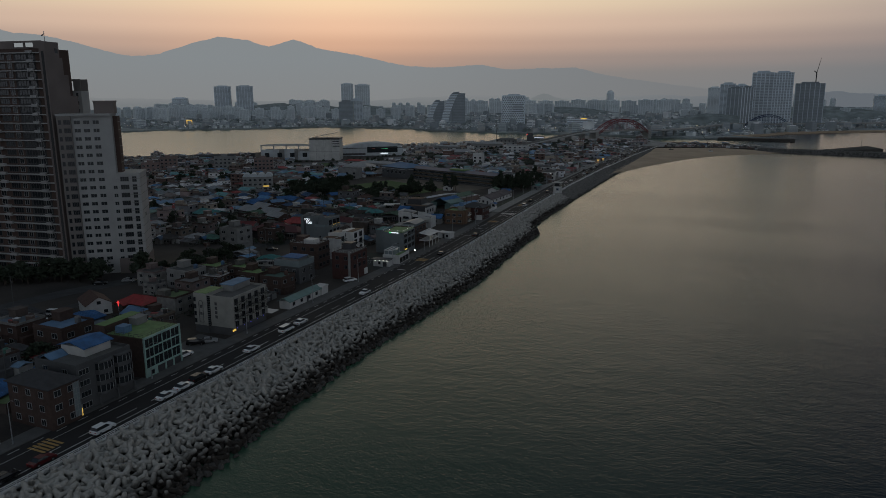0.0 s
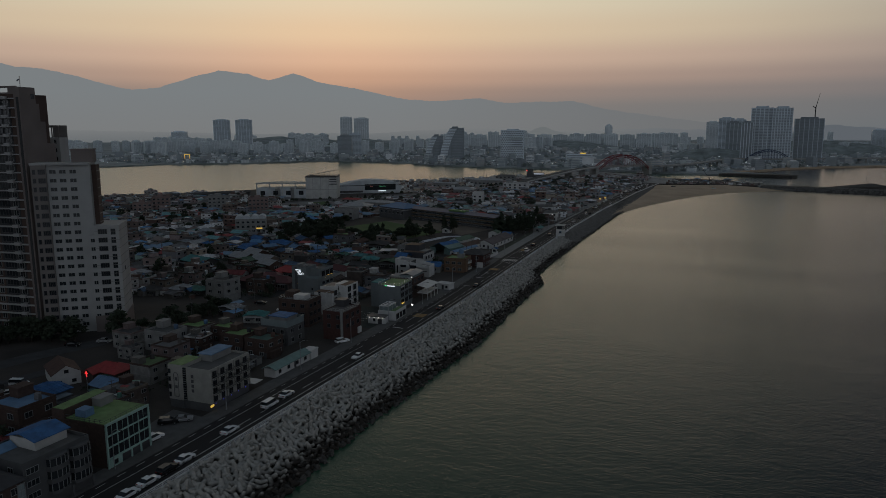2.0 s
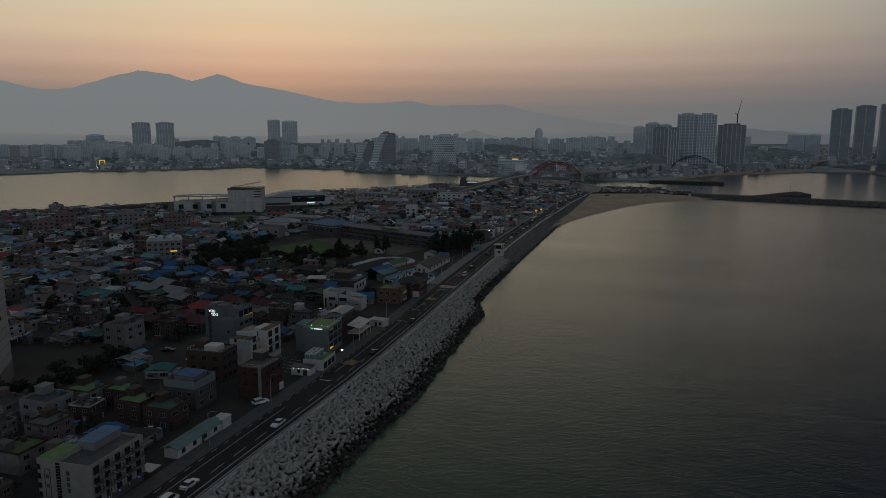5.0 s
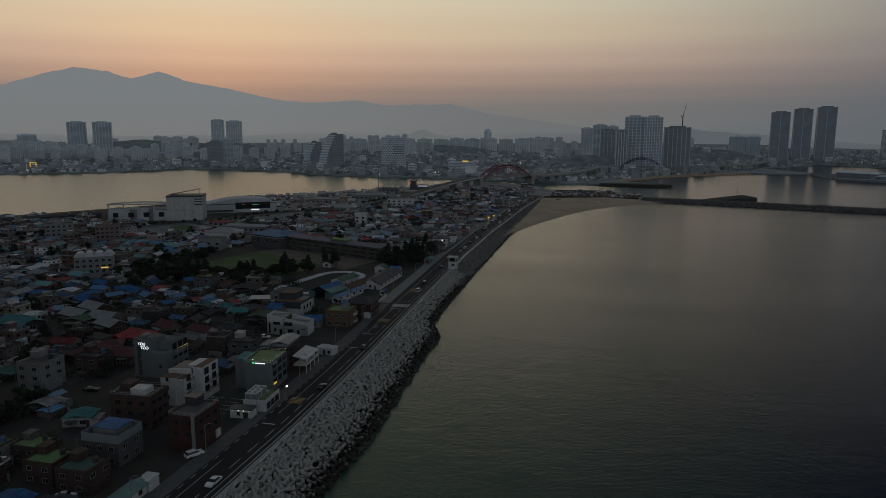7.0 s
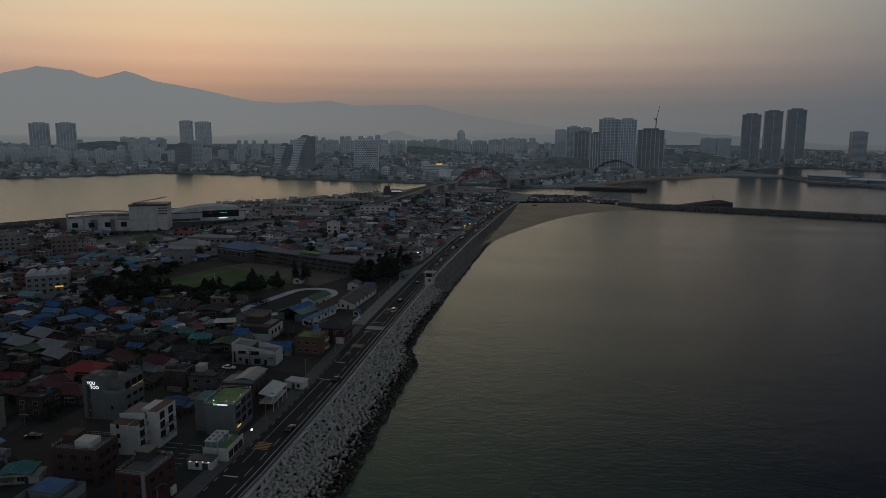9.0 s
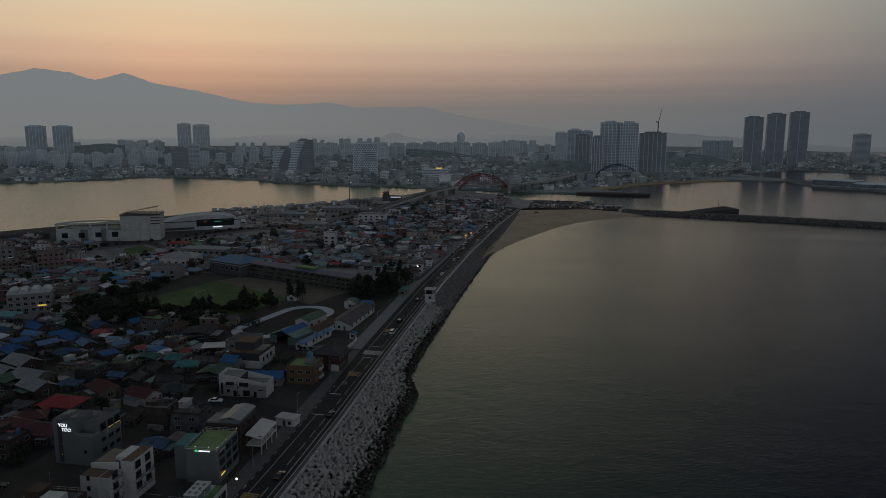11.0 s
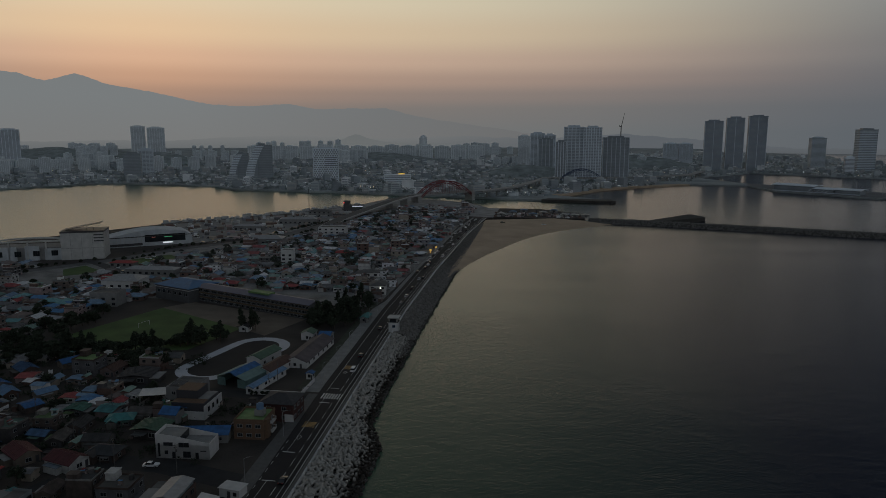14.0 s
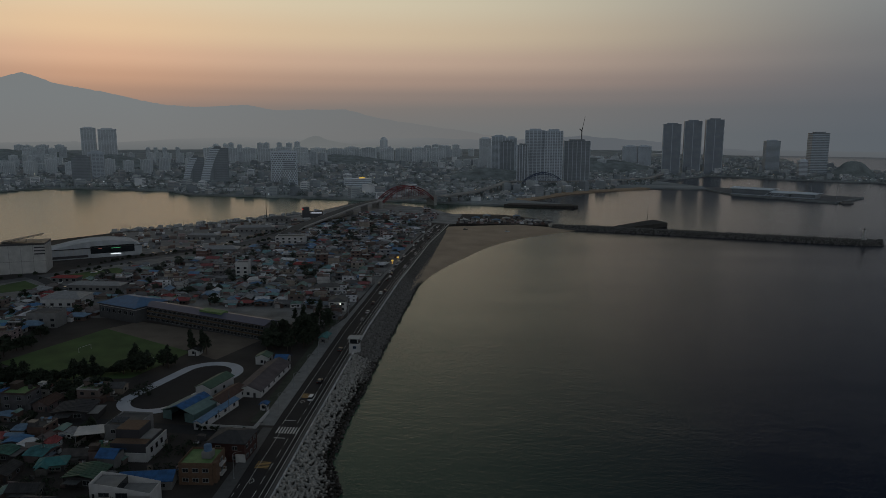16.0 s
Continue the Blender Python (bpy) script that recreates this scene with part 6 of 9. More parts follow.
# ---- the old town: many small houses ----
DECK_PALETTE = [(0.07, 0.075, 0.075), (0.09, 0.14, 0.06), (0.13, 0.13, 0.13), (0.06, 0.11, 0.09), (0.055, 0.055, 0.055), (0.2, 0.2, 0.2), (0.08, 0.075, 0.07), (0.10, 0.13, 0.16)]
deck_mix = shader("flat_roof_coat", (0.1, 0.1, 0.1), 0.8, scale=0.4, amount=0.35, palette=DECK_PALETTE)
deck_far = shader("far_flat_roof", (0.1, 0.1, 0.1), 0.8, scale=0.4, amount=0.35, palette=DECK_PALETTE, island=True)


def sheet_roof(x0, y0, x1, y1, z0, h, over, step=0.9, t=0.16):
    """A sheet-metal gable roof with standing seams, in one piece."""
    xm = (x0 + x1) / 2
    low = z0 - over * h / (xm - x0)
    n = int((y1 - y0 + 2 * over) / step)
    rows = [(y0 - over, 0.0)]
    for k in range(1, n):
        y = y0 - over + (y1 - y0 + 2 * over) * k / n
        rows += [(y - 0.06, 0.0), (y - 0.04, 0.1), (y + 0.04, 0.1), (y + 0.06, 0.0)]
    rows.append((y1 + over, 0.0))
    v = [p for y, e in rows for p in ((x0 - over, y, low + t + e), (xm, y, z0 + h + t + e * 1.3), (x1 + over, y, low + t + e))]
    m = len(rows)
    f = [q for i in range(m - 1) for q in ((3 * i, 3 * i + 3, 3 * i + 4, 3 * i + 1), (3 * i + 1, 3 * i + 4, 3 * i + 5, 3 * i + 2))]
    k = len(v)
    v += [(x, y, z) for y in (y0 - over, y1 + over) for x, z in ((x0 - over, low), (xm, z0 + h), (x1 + over, low))]
    e = 3 * m - 3
    f += [(k, k + 1, k + 4, k + 3), (k + 1, k + 2, k + 5, k + 4), (0, 1, k + 1, k), (1, 2, k + 2, k + 1), (e + 1, e, k + 3, k + 4), (e + 2, e + 1, k + 4, k + 5)]
    f += [(k, k + 3) + tuple(3 * i for i in range(m - 1, -1, -1)), (k + 5, k + 2) + tuple(3 * i + 2 for i in range(m))]
    return Shape().add(v, f)


def house_pieces(kind):
    """Parts of a small town house as (name, shape, material), its windows as poses."""
    p, wins = [], []
    if kind in ("flat", "tall"):
        w, d, n, fh = (10.0, 9.0, 2, 3.1) if kind == "flat" else (9.5, 10.5, 3, 3.0)
        h = n * fh
        body = wall_body(w, d, n, fh, 0.12)
        body.box(w / 2, -d / 2 + 0.4, 0, w / 2 + 1.5, d / 2 - 3.2, fh - 0.3)
        p = [("wall", body, "wall"), ("roof_deck", Shape().box(-w / 2 + .2, -d / 2 + .2, h, w / 2 - .2, d / 2 - .2, h + .1), "deck"), ("parapet", parapet_shape(w, d, h, 0.7), "wall"),
             ("stair_head", Shape().box(-w / 2 + .3, 0.5, h, -w / 2 + 3.3, d / 2 - .3, h + 2.3).box(-w / 2 + .1, 0.3, h + 2.3, -w / 2 + 3.5, d / 2 - .1, h + 2.5), "wall"),
             ("water_tank", Shape().tube((2.6, 2.0, h), (2.6, 2.0, h + 1.5), 0.8, 0.75, 10).tube((2.6, 2.0, h + 1.5), (2.6, 2.0, h + 1.75), 0.75, 0.3, 10), "roof")]
        wins = [(f, w, d, u, z * fh + 1.0) for z in range(n) for f, u in (("S", -2.6), ("S", 2.4), ("E", -2.2), ("E", 2.6))]
    elif kind == "hip":
        w, d, h = 10.5, 7.5, 2.9
        k = (d / 2 + 0.7) * 0.85
        p = [("wall", Shape().box(-w / 2, -d / 2, 0, w / 2, d / 2, h).box(-4.6, -d / 2 - 2.4, 0, -0.8, -d / 2, h), "wall"), ("roof", Shape().hip(-w / 2, -d / 2, w / 2, d / 2, h, 2.1, 0.7), "roof"), ("ridge_cap", Shape().tube((-w / 2 - 0.9 + k, 0, h + 2.1), (w / 2 + 0.9 - k, 0, h + 2.1), 0.2, sides=6), "wall"), ("wing_roof", Shape().gable(-4.6, -d / 2 - 2.4, -0.8, 0, h, 1.2, 0.4), "roof"), ("porch", Shape().box(1, -d / 2 - 1.6, 2.3, 4, -d / 2, 2.45).box(1.1, -d / 2 - 1.5, 0, 1.25, -d / 2 - 1.35, 2.3), "deck")]
        wins = [("S", w, d, 2.6, 0.9), ("S", w, d, 0.4, 0.9), ("E", w, d, 0.0, 0.9)]
    elif kind == "gable":
        w, d, h = 7.0, 10.5, 3.0
        p = [("wall", Shape().box(-w / 2, -d / 2, 0, w / 2, d / 2, h).add([(-w / 2, -d / 2, h), (w / 2, -d / 2, h), (0, -d / 2, h + 1.6)], [(0, 1, 2)]).box(-w / 2 - 2, -2.3, 0, -w / 2, 3.3, 2.2), "wall"), ("roof", sheet_roof(-w / 2, -d / 2, w / 2, d / 2, h, 1.6, 0.45), "roof"), ("annex_roof", Shape().box(-w / 2 - 2.2, -2.5, 2.2, -w / 2 - 0.2, 3.5, 2.32), "deck")]
        wins = [("S", w, d, 0, 0.9), ("E", w, d, -3.2, 0.9), ("E", w, d, 2.0, 0.9)]
    else:
        w, d, h = 8.5, 7.0, 2.8
        p = [("wall", Shape().box(-w / 2, -d / 2, 0, w / 2, d / 2, h).box(w / 2, -d / 2, 0, w / 2 + 2.3, d / 4, 2.2), "wall"), ("roof", sheet_roof(-w / 2, -d / 2, w / 2, d / 2, h, 0.8, 0.4), "roof"), ("annex_roof", Shape().box(w / 2, -d / 2 - .2, 2.2, w / 2 + 2.6, d / 4 + .2, 2.32), "deck"), ("awning", Shape().box(-3.2, -d / 2 - 2.2, 2.1, 0.6, -d / 2, 2.2), "deck")]
        wins = [("S", w, d, -2.4, 0.9), ("S", w, d, 1.8, 0.9)]
    return p, wins


KINDS = ("flat", "hip", "gable", "lean", "tall")
LABELS = {"flat": "two-storey flat-roofed concrete house with a stair head", "hip": "low house with a hipped tile roof and porch", "gable": "low gabled house with a sheet-metal roof", "lean": "small low house with a lean-to annex", "tall": "three-storey flat-roofed brick house"}
MASTER = {}


def town_house(kind, m, roof=None, wall=None, label="", deck=None):
    key = (kind, roof, wall, deck, label)
    if key in MASTER:
        return copy_thing(MASTER[key], m)
    th = thing("house", label or LABELS[kind], "house", m, "town houses")
    mats = {"wall": wall or wall_mix, "roof": roof or roof_mix, "deck": deck or deck_mix}
    p, wins = house_pieces(kind)
    for name, s, k in p:
        part(name, s, mats[k], th)
    for f, w, d, u, z in wins:
        plain_window(th, on_face(f, w, d, u, z), 1.7, 1.2, frame_white, 2)
    part("door", Shape().box(-0.5, -0.05, 0, 0.5, 0.04, 2.1).box(-0.6, -0.08, 2.1, 0.6, 0.06, 2.2), frame_dark, th).matrix_basis = pose(wins[0][1] / 2 - 1.0, -wins[0][2] / 2, 0)
    MASTER[key] = th
    return th


def house_joined(kind):
    s = Shape()
    p, wins = house_pieces(kind)
    for name, q, k in p:
        s.add(q.v, q.f, {"wall": 0, "roof": 1, "deck": 2}[k])
    for f, w, d, u, z in wins:
        s.box(0, -0.8, 0, 0.06, 0.8, 1.2, 3, on_face(f, w, d, u, z))
    return s


# houses that stand out by colour: x, y, kind, roof, turn, scale
SPECIAL = [(-205, 285, "hip", red_roof, 0, 1.15, "low house with a bright red tile roof"), (-207, 263, "hip", maroon_roof, 80, 1.2, "low house with a dark red tile roof"), (-195, 265, "hip", maroon_roof, 5, 1.1, "low house with a dark red tile roof"),
           (-202, 301, "gable", maroon_roof, 60, 1.0, "gabled house with a maroon roof"), (-185, 299, "gable", maroon_roof, 75, 1.0, "gabled house with a maroon roof"), (-226, 297, "gable", grey_metal, 70, 1.1, "dark house with a pale grey sheet roof"),
           (-243, 300, "lean", green_roof, 0, 1.2, "low house with a green sheet roof"), (-251, 318, "gable", grey_metal, 70, 1.2, "dark house with a pale grey sheet roof"), (-233, 378, "flat", None, 0, 1.0, "flat-roofed house with a green coated roof"),
           (-222, 378, "gable", brown_roof, 0, 0.9, "gabled house with a brown tile roof"), (-207, 372, "lean", dark_roof, 10, 1.5, "wide low shed with a dark flat roof"), (-188, 331, "hip", teal_roof, 20, 0.8, "low house with a teal roof"),
           (-172, 324, "lean", green_roof, 0, 1.2, "low house with a green roof"), (-144, 88, "lean", blue_roof, 15, 1.1, "low house with a blue tarpaulin roof"), (-170, 132, "lean", blue_roof, 0, 1.1, "low house with a blue sheet roof"),
           (-160, 119, "flat", None, 0, 1.05, "brown brick house with a pale blue flat roof"), (-169, 152, "hip", red_roof, 0, 0.95, "low house with a bright red roof"), (-159, 143, "gable", blue_pale, 85, 0.9, "low house with a faded blue roof"),
           (-144, 104, "gable", blue_roof, 80, 0.8, "low house with a blue sheet roof"), (-264, 290, "gable", teal_roof, 75, 1.6, "large gabled house with a teal roof"), (-250, 306, "gable", grey_metal, 75, 1.2, "long house with a pale grey sheet roof"),
           (-235, 305, "gable", grey_metal, 80, 1.2, "long house with a pale grey sheet roof"), (-208, 274, "hip", maroon_roof, 30, 0.9, "low house with a dark red tile roof"), (-179, 167.5, "flat", None, 0, 0.55, "dark flat-roofed two-storey house"),
           (-191, 126, "lean", dark_roof, 0, 1.5, "long low grey depot with a dark roof"), (-158, 155.5, "flat", None, 90, 0.8, "mauve flat-roofed house with a yard"), (-161, 166, "tall", None, 0, 0.75, "grey flat-roofed house beside a lane"),
           (-173, 189.5, "flat", None, 0, 0.85, "flat house with a green coated roof"), (-164.5, 194, "flat", None, 0, 0.75, "flat house with a green coated roof"), (-153.5, 187.3, "flat", None, 0, 0.85, "brick house with a pale green roof deck"), (-143.2, 186, "flat", brown_roof, 0, 0.85, "brown brick flat-roofed house beside the lane"), (-150.5, 172.7, "lean", blue_roof, 0, 0.92, "low house with a blue sheet roof"), (-141.3, 172.5, "lean", dark_roof, 90, 0.9, "low dark-roofed house with a white side wall"), (-170, 216, "lean", teal_roof, 20, 0.9, "low house with a teal roof"), (-203.5, 237.5, "tall", None, 0, 0.95, "grey three-storey house beside a street"),
           (-176, 179, "flat", None, 0, 0.95, "white house with a square stair tower"), (-188, 176, "flat", None, 0, 0.8, "grey flat-roofed house with a terrace")]
rb = random.Random(5)
BLUE = [(-294, 353), (-278, 346), (-291, 371), (-270, 358), (-254, 351), (-266, 329), (-245, 334), (-245, 348), (-229, 337), (-231, 351), (-259, 372), (-247, 382), (-283, 334), (-283, 362), (-300, 340), (-262, 343)]
for x, y in BLUE:
    SPECIAL.append((x + rb.uniform(-2, 2), y + rb.uniform(-2, 2), rb.choice(("gable", "lean")), rb.choice((blue_roof, blue_roof, blue_pale, blue_dim)), rb.choice((58, 65, 75, 150)), rb.uniform(0.7, 1.05), "small house with a blue sheet-metal roof"))
for x, y, kind, roof, turn, sc, lab in SPECIAL:
    deck = green_deck if "green coated" in lab or "pale green" in lab else blue_pale if "pale blue flat" in lab else None
    wall = brick_brown if "brick" in lab else mid_render if ("white" in lab or "grey three" in lab) else None
    town_house(kind, pose(x, y, 0, 0, 0, turn), roof, wall, lab, deck).scale = (sc, sc, sc if sc < 1.25 else 1.1)
# white gabled house on the lane
th = thing("house", "white two-storey gabled house with a brown tile roof", "house", pose(-180, 145, 0, 0, 0, 62))
th.scale = (0.88, 0.88, 0.75)
blocks("wall", Shape().box(-4, -6, 0, 4, 6, 4.6).add([(-4, -6, 4.6), (4, -6, 4.6), (0, -6, 7.4)], [(0, 1, 2)]), white_paint, th)
part("roof", Shape().gable(-4, -6, 4, 6, 4.6, 2.8, 0.4), brown_roof, th)
for x, z in ((-2, 0.9), (2, 0.9), (0, 4.6)):
    plain_window(th, pose(x, -6, z, 0, 0, -90), 1.1, 1.1, frame_dark, 1)
for y in (-3, 0.5, 3.6):
    plain_window(th, pose(4, y, 0.9), 1.2, 1.2, frame_dark, 2)
# church mark on a roof
th = thing("cross", "small red lit cross on a roof mast", "sign", pose(-163.8, 139.5, 0))
part("mast", Shape().tube((0, 0, 0), (0, 0, 5.0), 0.07), steel, th)
part("cross_lamp", Shape().box(-0.1, -0.1, 5.0, 0.1, 0.1, 6.6).box(-0.5, -0.1, 5.9, 0.5, 0.1, 6.1), lamp_red, th)

# keep-clear circles (x, y, radius) and boxes (x0, y0, x1, y1)
CLEAR = [(-128, 84, 26), (-128, 98, 16), (-133, 117, 17), (-132, 150, 17), (-154, 212, 15), (-152, 241, 16), (-174, 259, 17), (-136, 257, 16), (-131, 274, 15), (-153, 317, 17), (-160, 350, 13), (-172, 354, 12), (-184, 354, 8),
         (-180, 145, 10), (-218, 185, 48), (-240, 160, 50), (-152, 331, 13), (-146.4, 200, 9), (-128, 180, 12), (-474, 470, 12), (-472, 449, 13), (-431, 493, 14), (-389, 493, 13), (-319, 398, 15), (-318, 535, 18), (-322, 572, 20)] + [(s[0], s[1], 9.5 * s[5]) for s in SPECIAL]
BOXES = [(-142, 0, -90, 515), (-140, 515, -90, 1000), (-296, 396, -135, 500), (-285, 490, -160, 535), (-190, 355, -135, 450), (-201, 371, -135, 450), (-165, 450, -130, 515), (-150, 204, -138, 252), (-190, 284, -140, 306), (-150, 224, -140, 300), (-200, 228, -158, 246), (-220, 60, -200, 175)]


def hwy_x(y):
    return float(np.interp(y, [430, 610, 684, 748, 887, 1061], [-520, -389, -356, -305, -280, -250]))


def free(x, y):
    if any((x - a) ** 2 + (y - b) ** 2 < r * r for a, b, r in CLEAR) or any(a < x < c and b < y < d for a, b, c, d in BOXES):
        return False
    lo = float(np.interp(y, [0, 200, 430, 551, 640], [-780, -790, -680, -612, -560]))
    if y > 430 and abs(x - hwy_x(y)) < 15 or y > 640 and x < hwy_x(y) or (590 < y < 740 and -490 < x < -370):
        return False
    if 527 < y < 810 and x < float(np.interp(y, [527, 568, 584, 657, 687, 726, 806], [-356, -353, -341, -333, -308, -282, -273])) - 4 and not (y < 600 and x < -415):
        return False
    return lo < x < rail_x(y) - (23 if y < 515 else 20)


rt = random.Random(21)
near_spots, flat_roofs, far_spots = [], [], {k: [] for k in KINDS}
row = 0
y = 58.0
while y < 1040:
    row += 1
    if row % 4 == 0:
        y += 4.0
    x = -146.0 - (row % 2) * 2
    col = 0
    while x > -760:
        col += 1
        px, py = x + rt.uniform(-1.4, 1.4), y + rt.uniform(-1.4, 1.4)
        kind = rt.choices(KINDS, ((0.24, 0.24, 0.18, 0.29, 0.05) if y < 300 else (0.15, 0.28, 0.22, 0.32, 0.03)))[0]
        turn = rt.choice((0, 0, 90)) + rt.uniform(-7, 7) + (4 if py > 250 else 0)
        k = rt.uniform(0.62, 0.95)
        if free(px, py) and rt.random() < 0.93:
            if kind in ("flat", "tall"):
                flat_roofs.append((px, py, k * (6.2 if kind == "flat" else 9.0) + 0.1, turn, k))
            if px > -250 and py < 345 and len(near_spots) < 265:
                near_spots.append((px, py, kind, turn, k))
            else:
                far_spots[kind].append(Matrix.Translation((px, py, 0)) @ Euler((0, 0, radians(turn))).to_matrix().to_4x4() @ Matrix.Diagonal((k * rt.uniform(0.9, 1.15), k * rt.uniform(0.9, 1.15), k, 1)))
        x -= 9.7 + (3.2 if col % 5 == 0 else 0)
    y += 9.3
for px, py, kind, turn, k in near_spots:
    town_house(kind, pose(px, py, 0, 0, 0, turn)).scale = (k, k, k)
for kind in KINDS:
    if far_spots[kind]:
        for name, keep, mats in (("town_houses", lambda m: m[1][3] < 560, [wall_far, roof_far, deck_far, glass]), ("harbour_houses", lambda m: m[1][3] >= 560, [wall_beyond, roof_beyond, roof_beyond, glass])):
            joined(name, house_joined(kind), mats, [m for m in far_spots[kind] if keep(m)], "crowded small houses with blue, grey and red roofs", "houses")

# tanks, cooling units and boxes on the flat roofs
gear = []
for px, py, z, turn, k in flat_roofs:
    base = pose(px, py, z, 0, 0, turn)
    for _ in range(rt.randrange(2, 6)):
        gear.append(base @ pose(rt.uniform(-0.5, 4) * k, rt.uniform(-3.6, 3.4) * k, 0, 0, 0, rt.choice((0, 0, 25))) @ Matrix.Diagonal((rt.uniform(0.5, 2.2), rt.uniform(0.4, 1.4), rt.uniform(0.35, 1.3), 1)))
joined("roof_gear", Shape().box(-0.5, -0.5, 0, 0.5, 0.5, 1).box(-0.55, -0.55, 0.94, 0.55, 0.55, 1.04, 1), [wall_far, roof_far], gear, "boxes, tanks and cooling units on the flat roofs", "roof clutter")

# yards between the houses: low walls and sheds
yards = []
for _ in range(1500):
    px, py = rt.uniform(-520, -145), rt.uniform(62, 1000)
    if free(px, py):
        yards.append(Matrix.Translation((px, py, 0)) @ Euler((0, 0, radians(rt.choice((0, 90)) + rt.uniform(-6, 6)))).to_matrix().to_4x4() @ Matrix.Diagonal((rt.uniform(0.6, 1.6), rt.uniform(0.6, 1.4), rt.uniform(0.8, 1.2), 1)))
joined("sheds", Shape().box(-1.6, -2.2, 0, 1.6, 2.2, 2.2).gable(-1.6, -2.2, 1.6, 2.2, 2.2, 0.5, 0.2, 0.1, 1), [wall_far, roof_far], yards, "small sheds in the yards between the houses", "sheds")

# low garden walls, tarpaulins, pots and other yard clutter near the road
walls, junk = [], []
for _ in range(1500):
    px, py = rt.uniform(-330, -142), rt.uniform(62, 420)
    turn = radians(rt.choice((0, 90)) + rt.uniform(-6, 6))
    if free(px, py) or (px < -146 and 300 < py < 356 and rt.random() < 0.2):
        m = Matrix.Translation((px, py, 0)) @ Matrix.Rotation(turn, 4, "Z")
        if rt.random() < 0.35:
            walls.append(m @ Matrix.Diagonal((rt.uniform(3, 8), 1, rt.uniform(0.8, 1.1), 1)))
        else:
            junk.append(m @ Matrix.Diagonal((rt.uniform(0.5, 2.6), rt.uniform(0.4, 1.8), rt.uniform(0.5, 1.8), 1)))
joined("garden_walls", Shape().box(-0.5, -0.1, 0, 0.5, 0.1, 1.6).box(-0.51, -0.14, 1.6, 0.51, 0.14, 1.7), [wall_far], walls, "low concrete garden walls between the yards", "walls")
joined("yard_clutter", Shape().box(-0.5, -0.5, 0, 0.5, 0.5, 1).gable(-0.5, -0.5, 0.5, 0.5, 1, 0.1, 0.05, 0.05, 1), [wall_far, roof_mix], junk, "lean-tos, tarpaulins and boxes in the yards", "clutter")

# ---- cars ----
def car_master(kind, color, label):
    L, W, H = {"sedan": (4.7, 1.82, 1.45), "suv": (4.7, 1.88, 1.7), "van": (5.0, 1.92, 2.0)}[kind]
    th = thing("car", label, "car", pose(0, 0, -200), "parked cars")
    side = {"sedan": [(-2.35, .35), (-2.35, .85), (-1.75, .95), (1.0, .95), (2.2, .8), (2.35, .55), (2.3, .3)],
            "suv": [(-2.35, .4), (-2.35, 1.0), (-2.2, 1.05), (1.1, 1.08), (2.2, .95), (2.35, .6), (2.3, .35)],
            "van": [(-2.5, .4), (-2.5, 1.1), (-2.4, 1.15), (1.7, 1.15), (2.4, .95), (2.5, .6), (2.45, .35)]}[kind]
    cab = {"sedan": [(-1.7, .95), (-0.95, 1.4), (0.25, 1.42), (1.0, .95)], "suv": [(-2.2, 1.05), (-1.9, 1.62), (0.2, 1.66), (1.05, 1.08)], "van": [(-2.42, 1.15), (-2.3, 1.92), (0.9, 1.95), (1.65, 1.15)]}[kind]

    def extrude(profile, half, inset=0.0):
        n = len(profile)
        zs = [z for _, z in profile]
        top = max(zs)
        v = [(x, -half + inset * (z - min(zs)) / max(top - min(zs), .01), z) for x, z in profile] + [(x, half - inset * (z - min(zs)) / max(top - min(zs), .01), z) for x, z in profile]
        return Shape().add(v, [tuple(range(n - 1, -1, -1)), tuple(range(n, 2 * n))] + [(i, (i + 1) % n, n + (i + 1) % n, n + i) for i in range(n)])

    part("body", extrude(side, W / 2), color, th)
    part("glazing", extrude(cab, W / 2 - 0.04, 0.16), glass, th)
    a, b = cab[1], cab[2]
    part("roof", Shape().box(a[0] - 0.05, -W / 2 + 0.2, a[1] - 0.02, b[0] + 0.1, W / 2 - 0.2, b[1] + 0.04), color, th)
    for x in (-1.4, 1.4):
        for y in (-W / 2 + 0.02, W / 2 - 0.02):
            wh = part("wheel", Shape().tube((x, y - 0.1, 0.32), (x, y + 0.1, 0.32), 0.32, sides=12), tyre, th)
            part("rim", Shape().tube((x, y - 0.115, 0.32), (x, y + 0.115, 0.32), 0.18, sides=8), steel, wh)
    for y in (-0.62, 0.62):
        part("headlight", Shape().box(2.22, y - 0.2, 0.6, 2.34 if kind != "van" else 2.48, y + 0.2, 0.76), white_paint, th)
        part("tail_light", Shape().box(-2.38 if kind != "van" else -2.52, y - 0.18, 0.7, -2.3, y + 0.18, 0.88), red_roof, th)
    return th


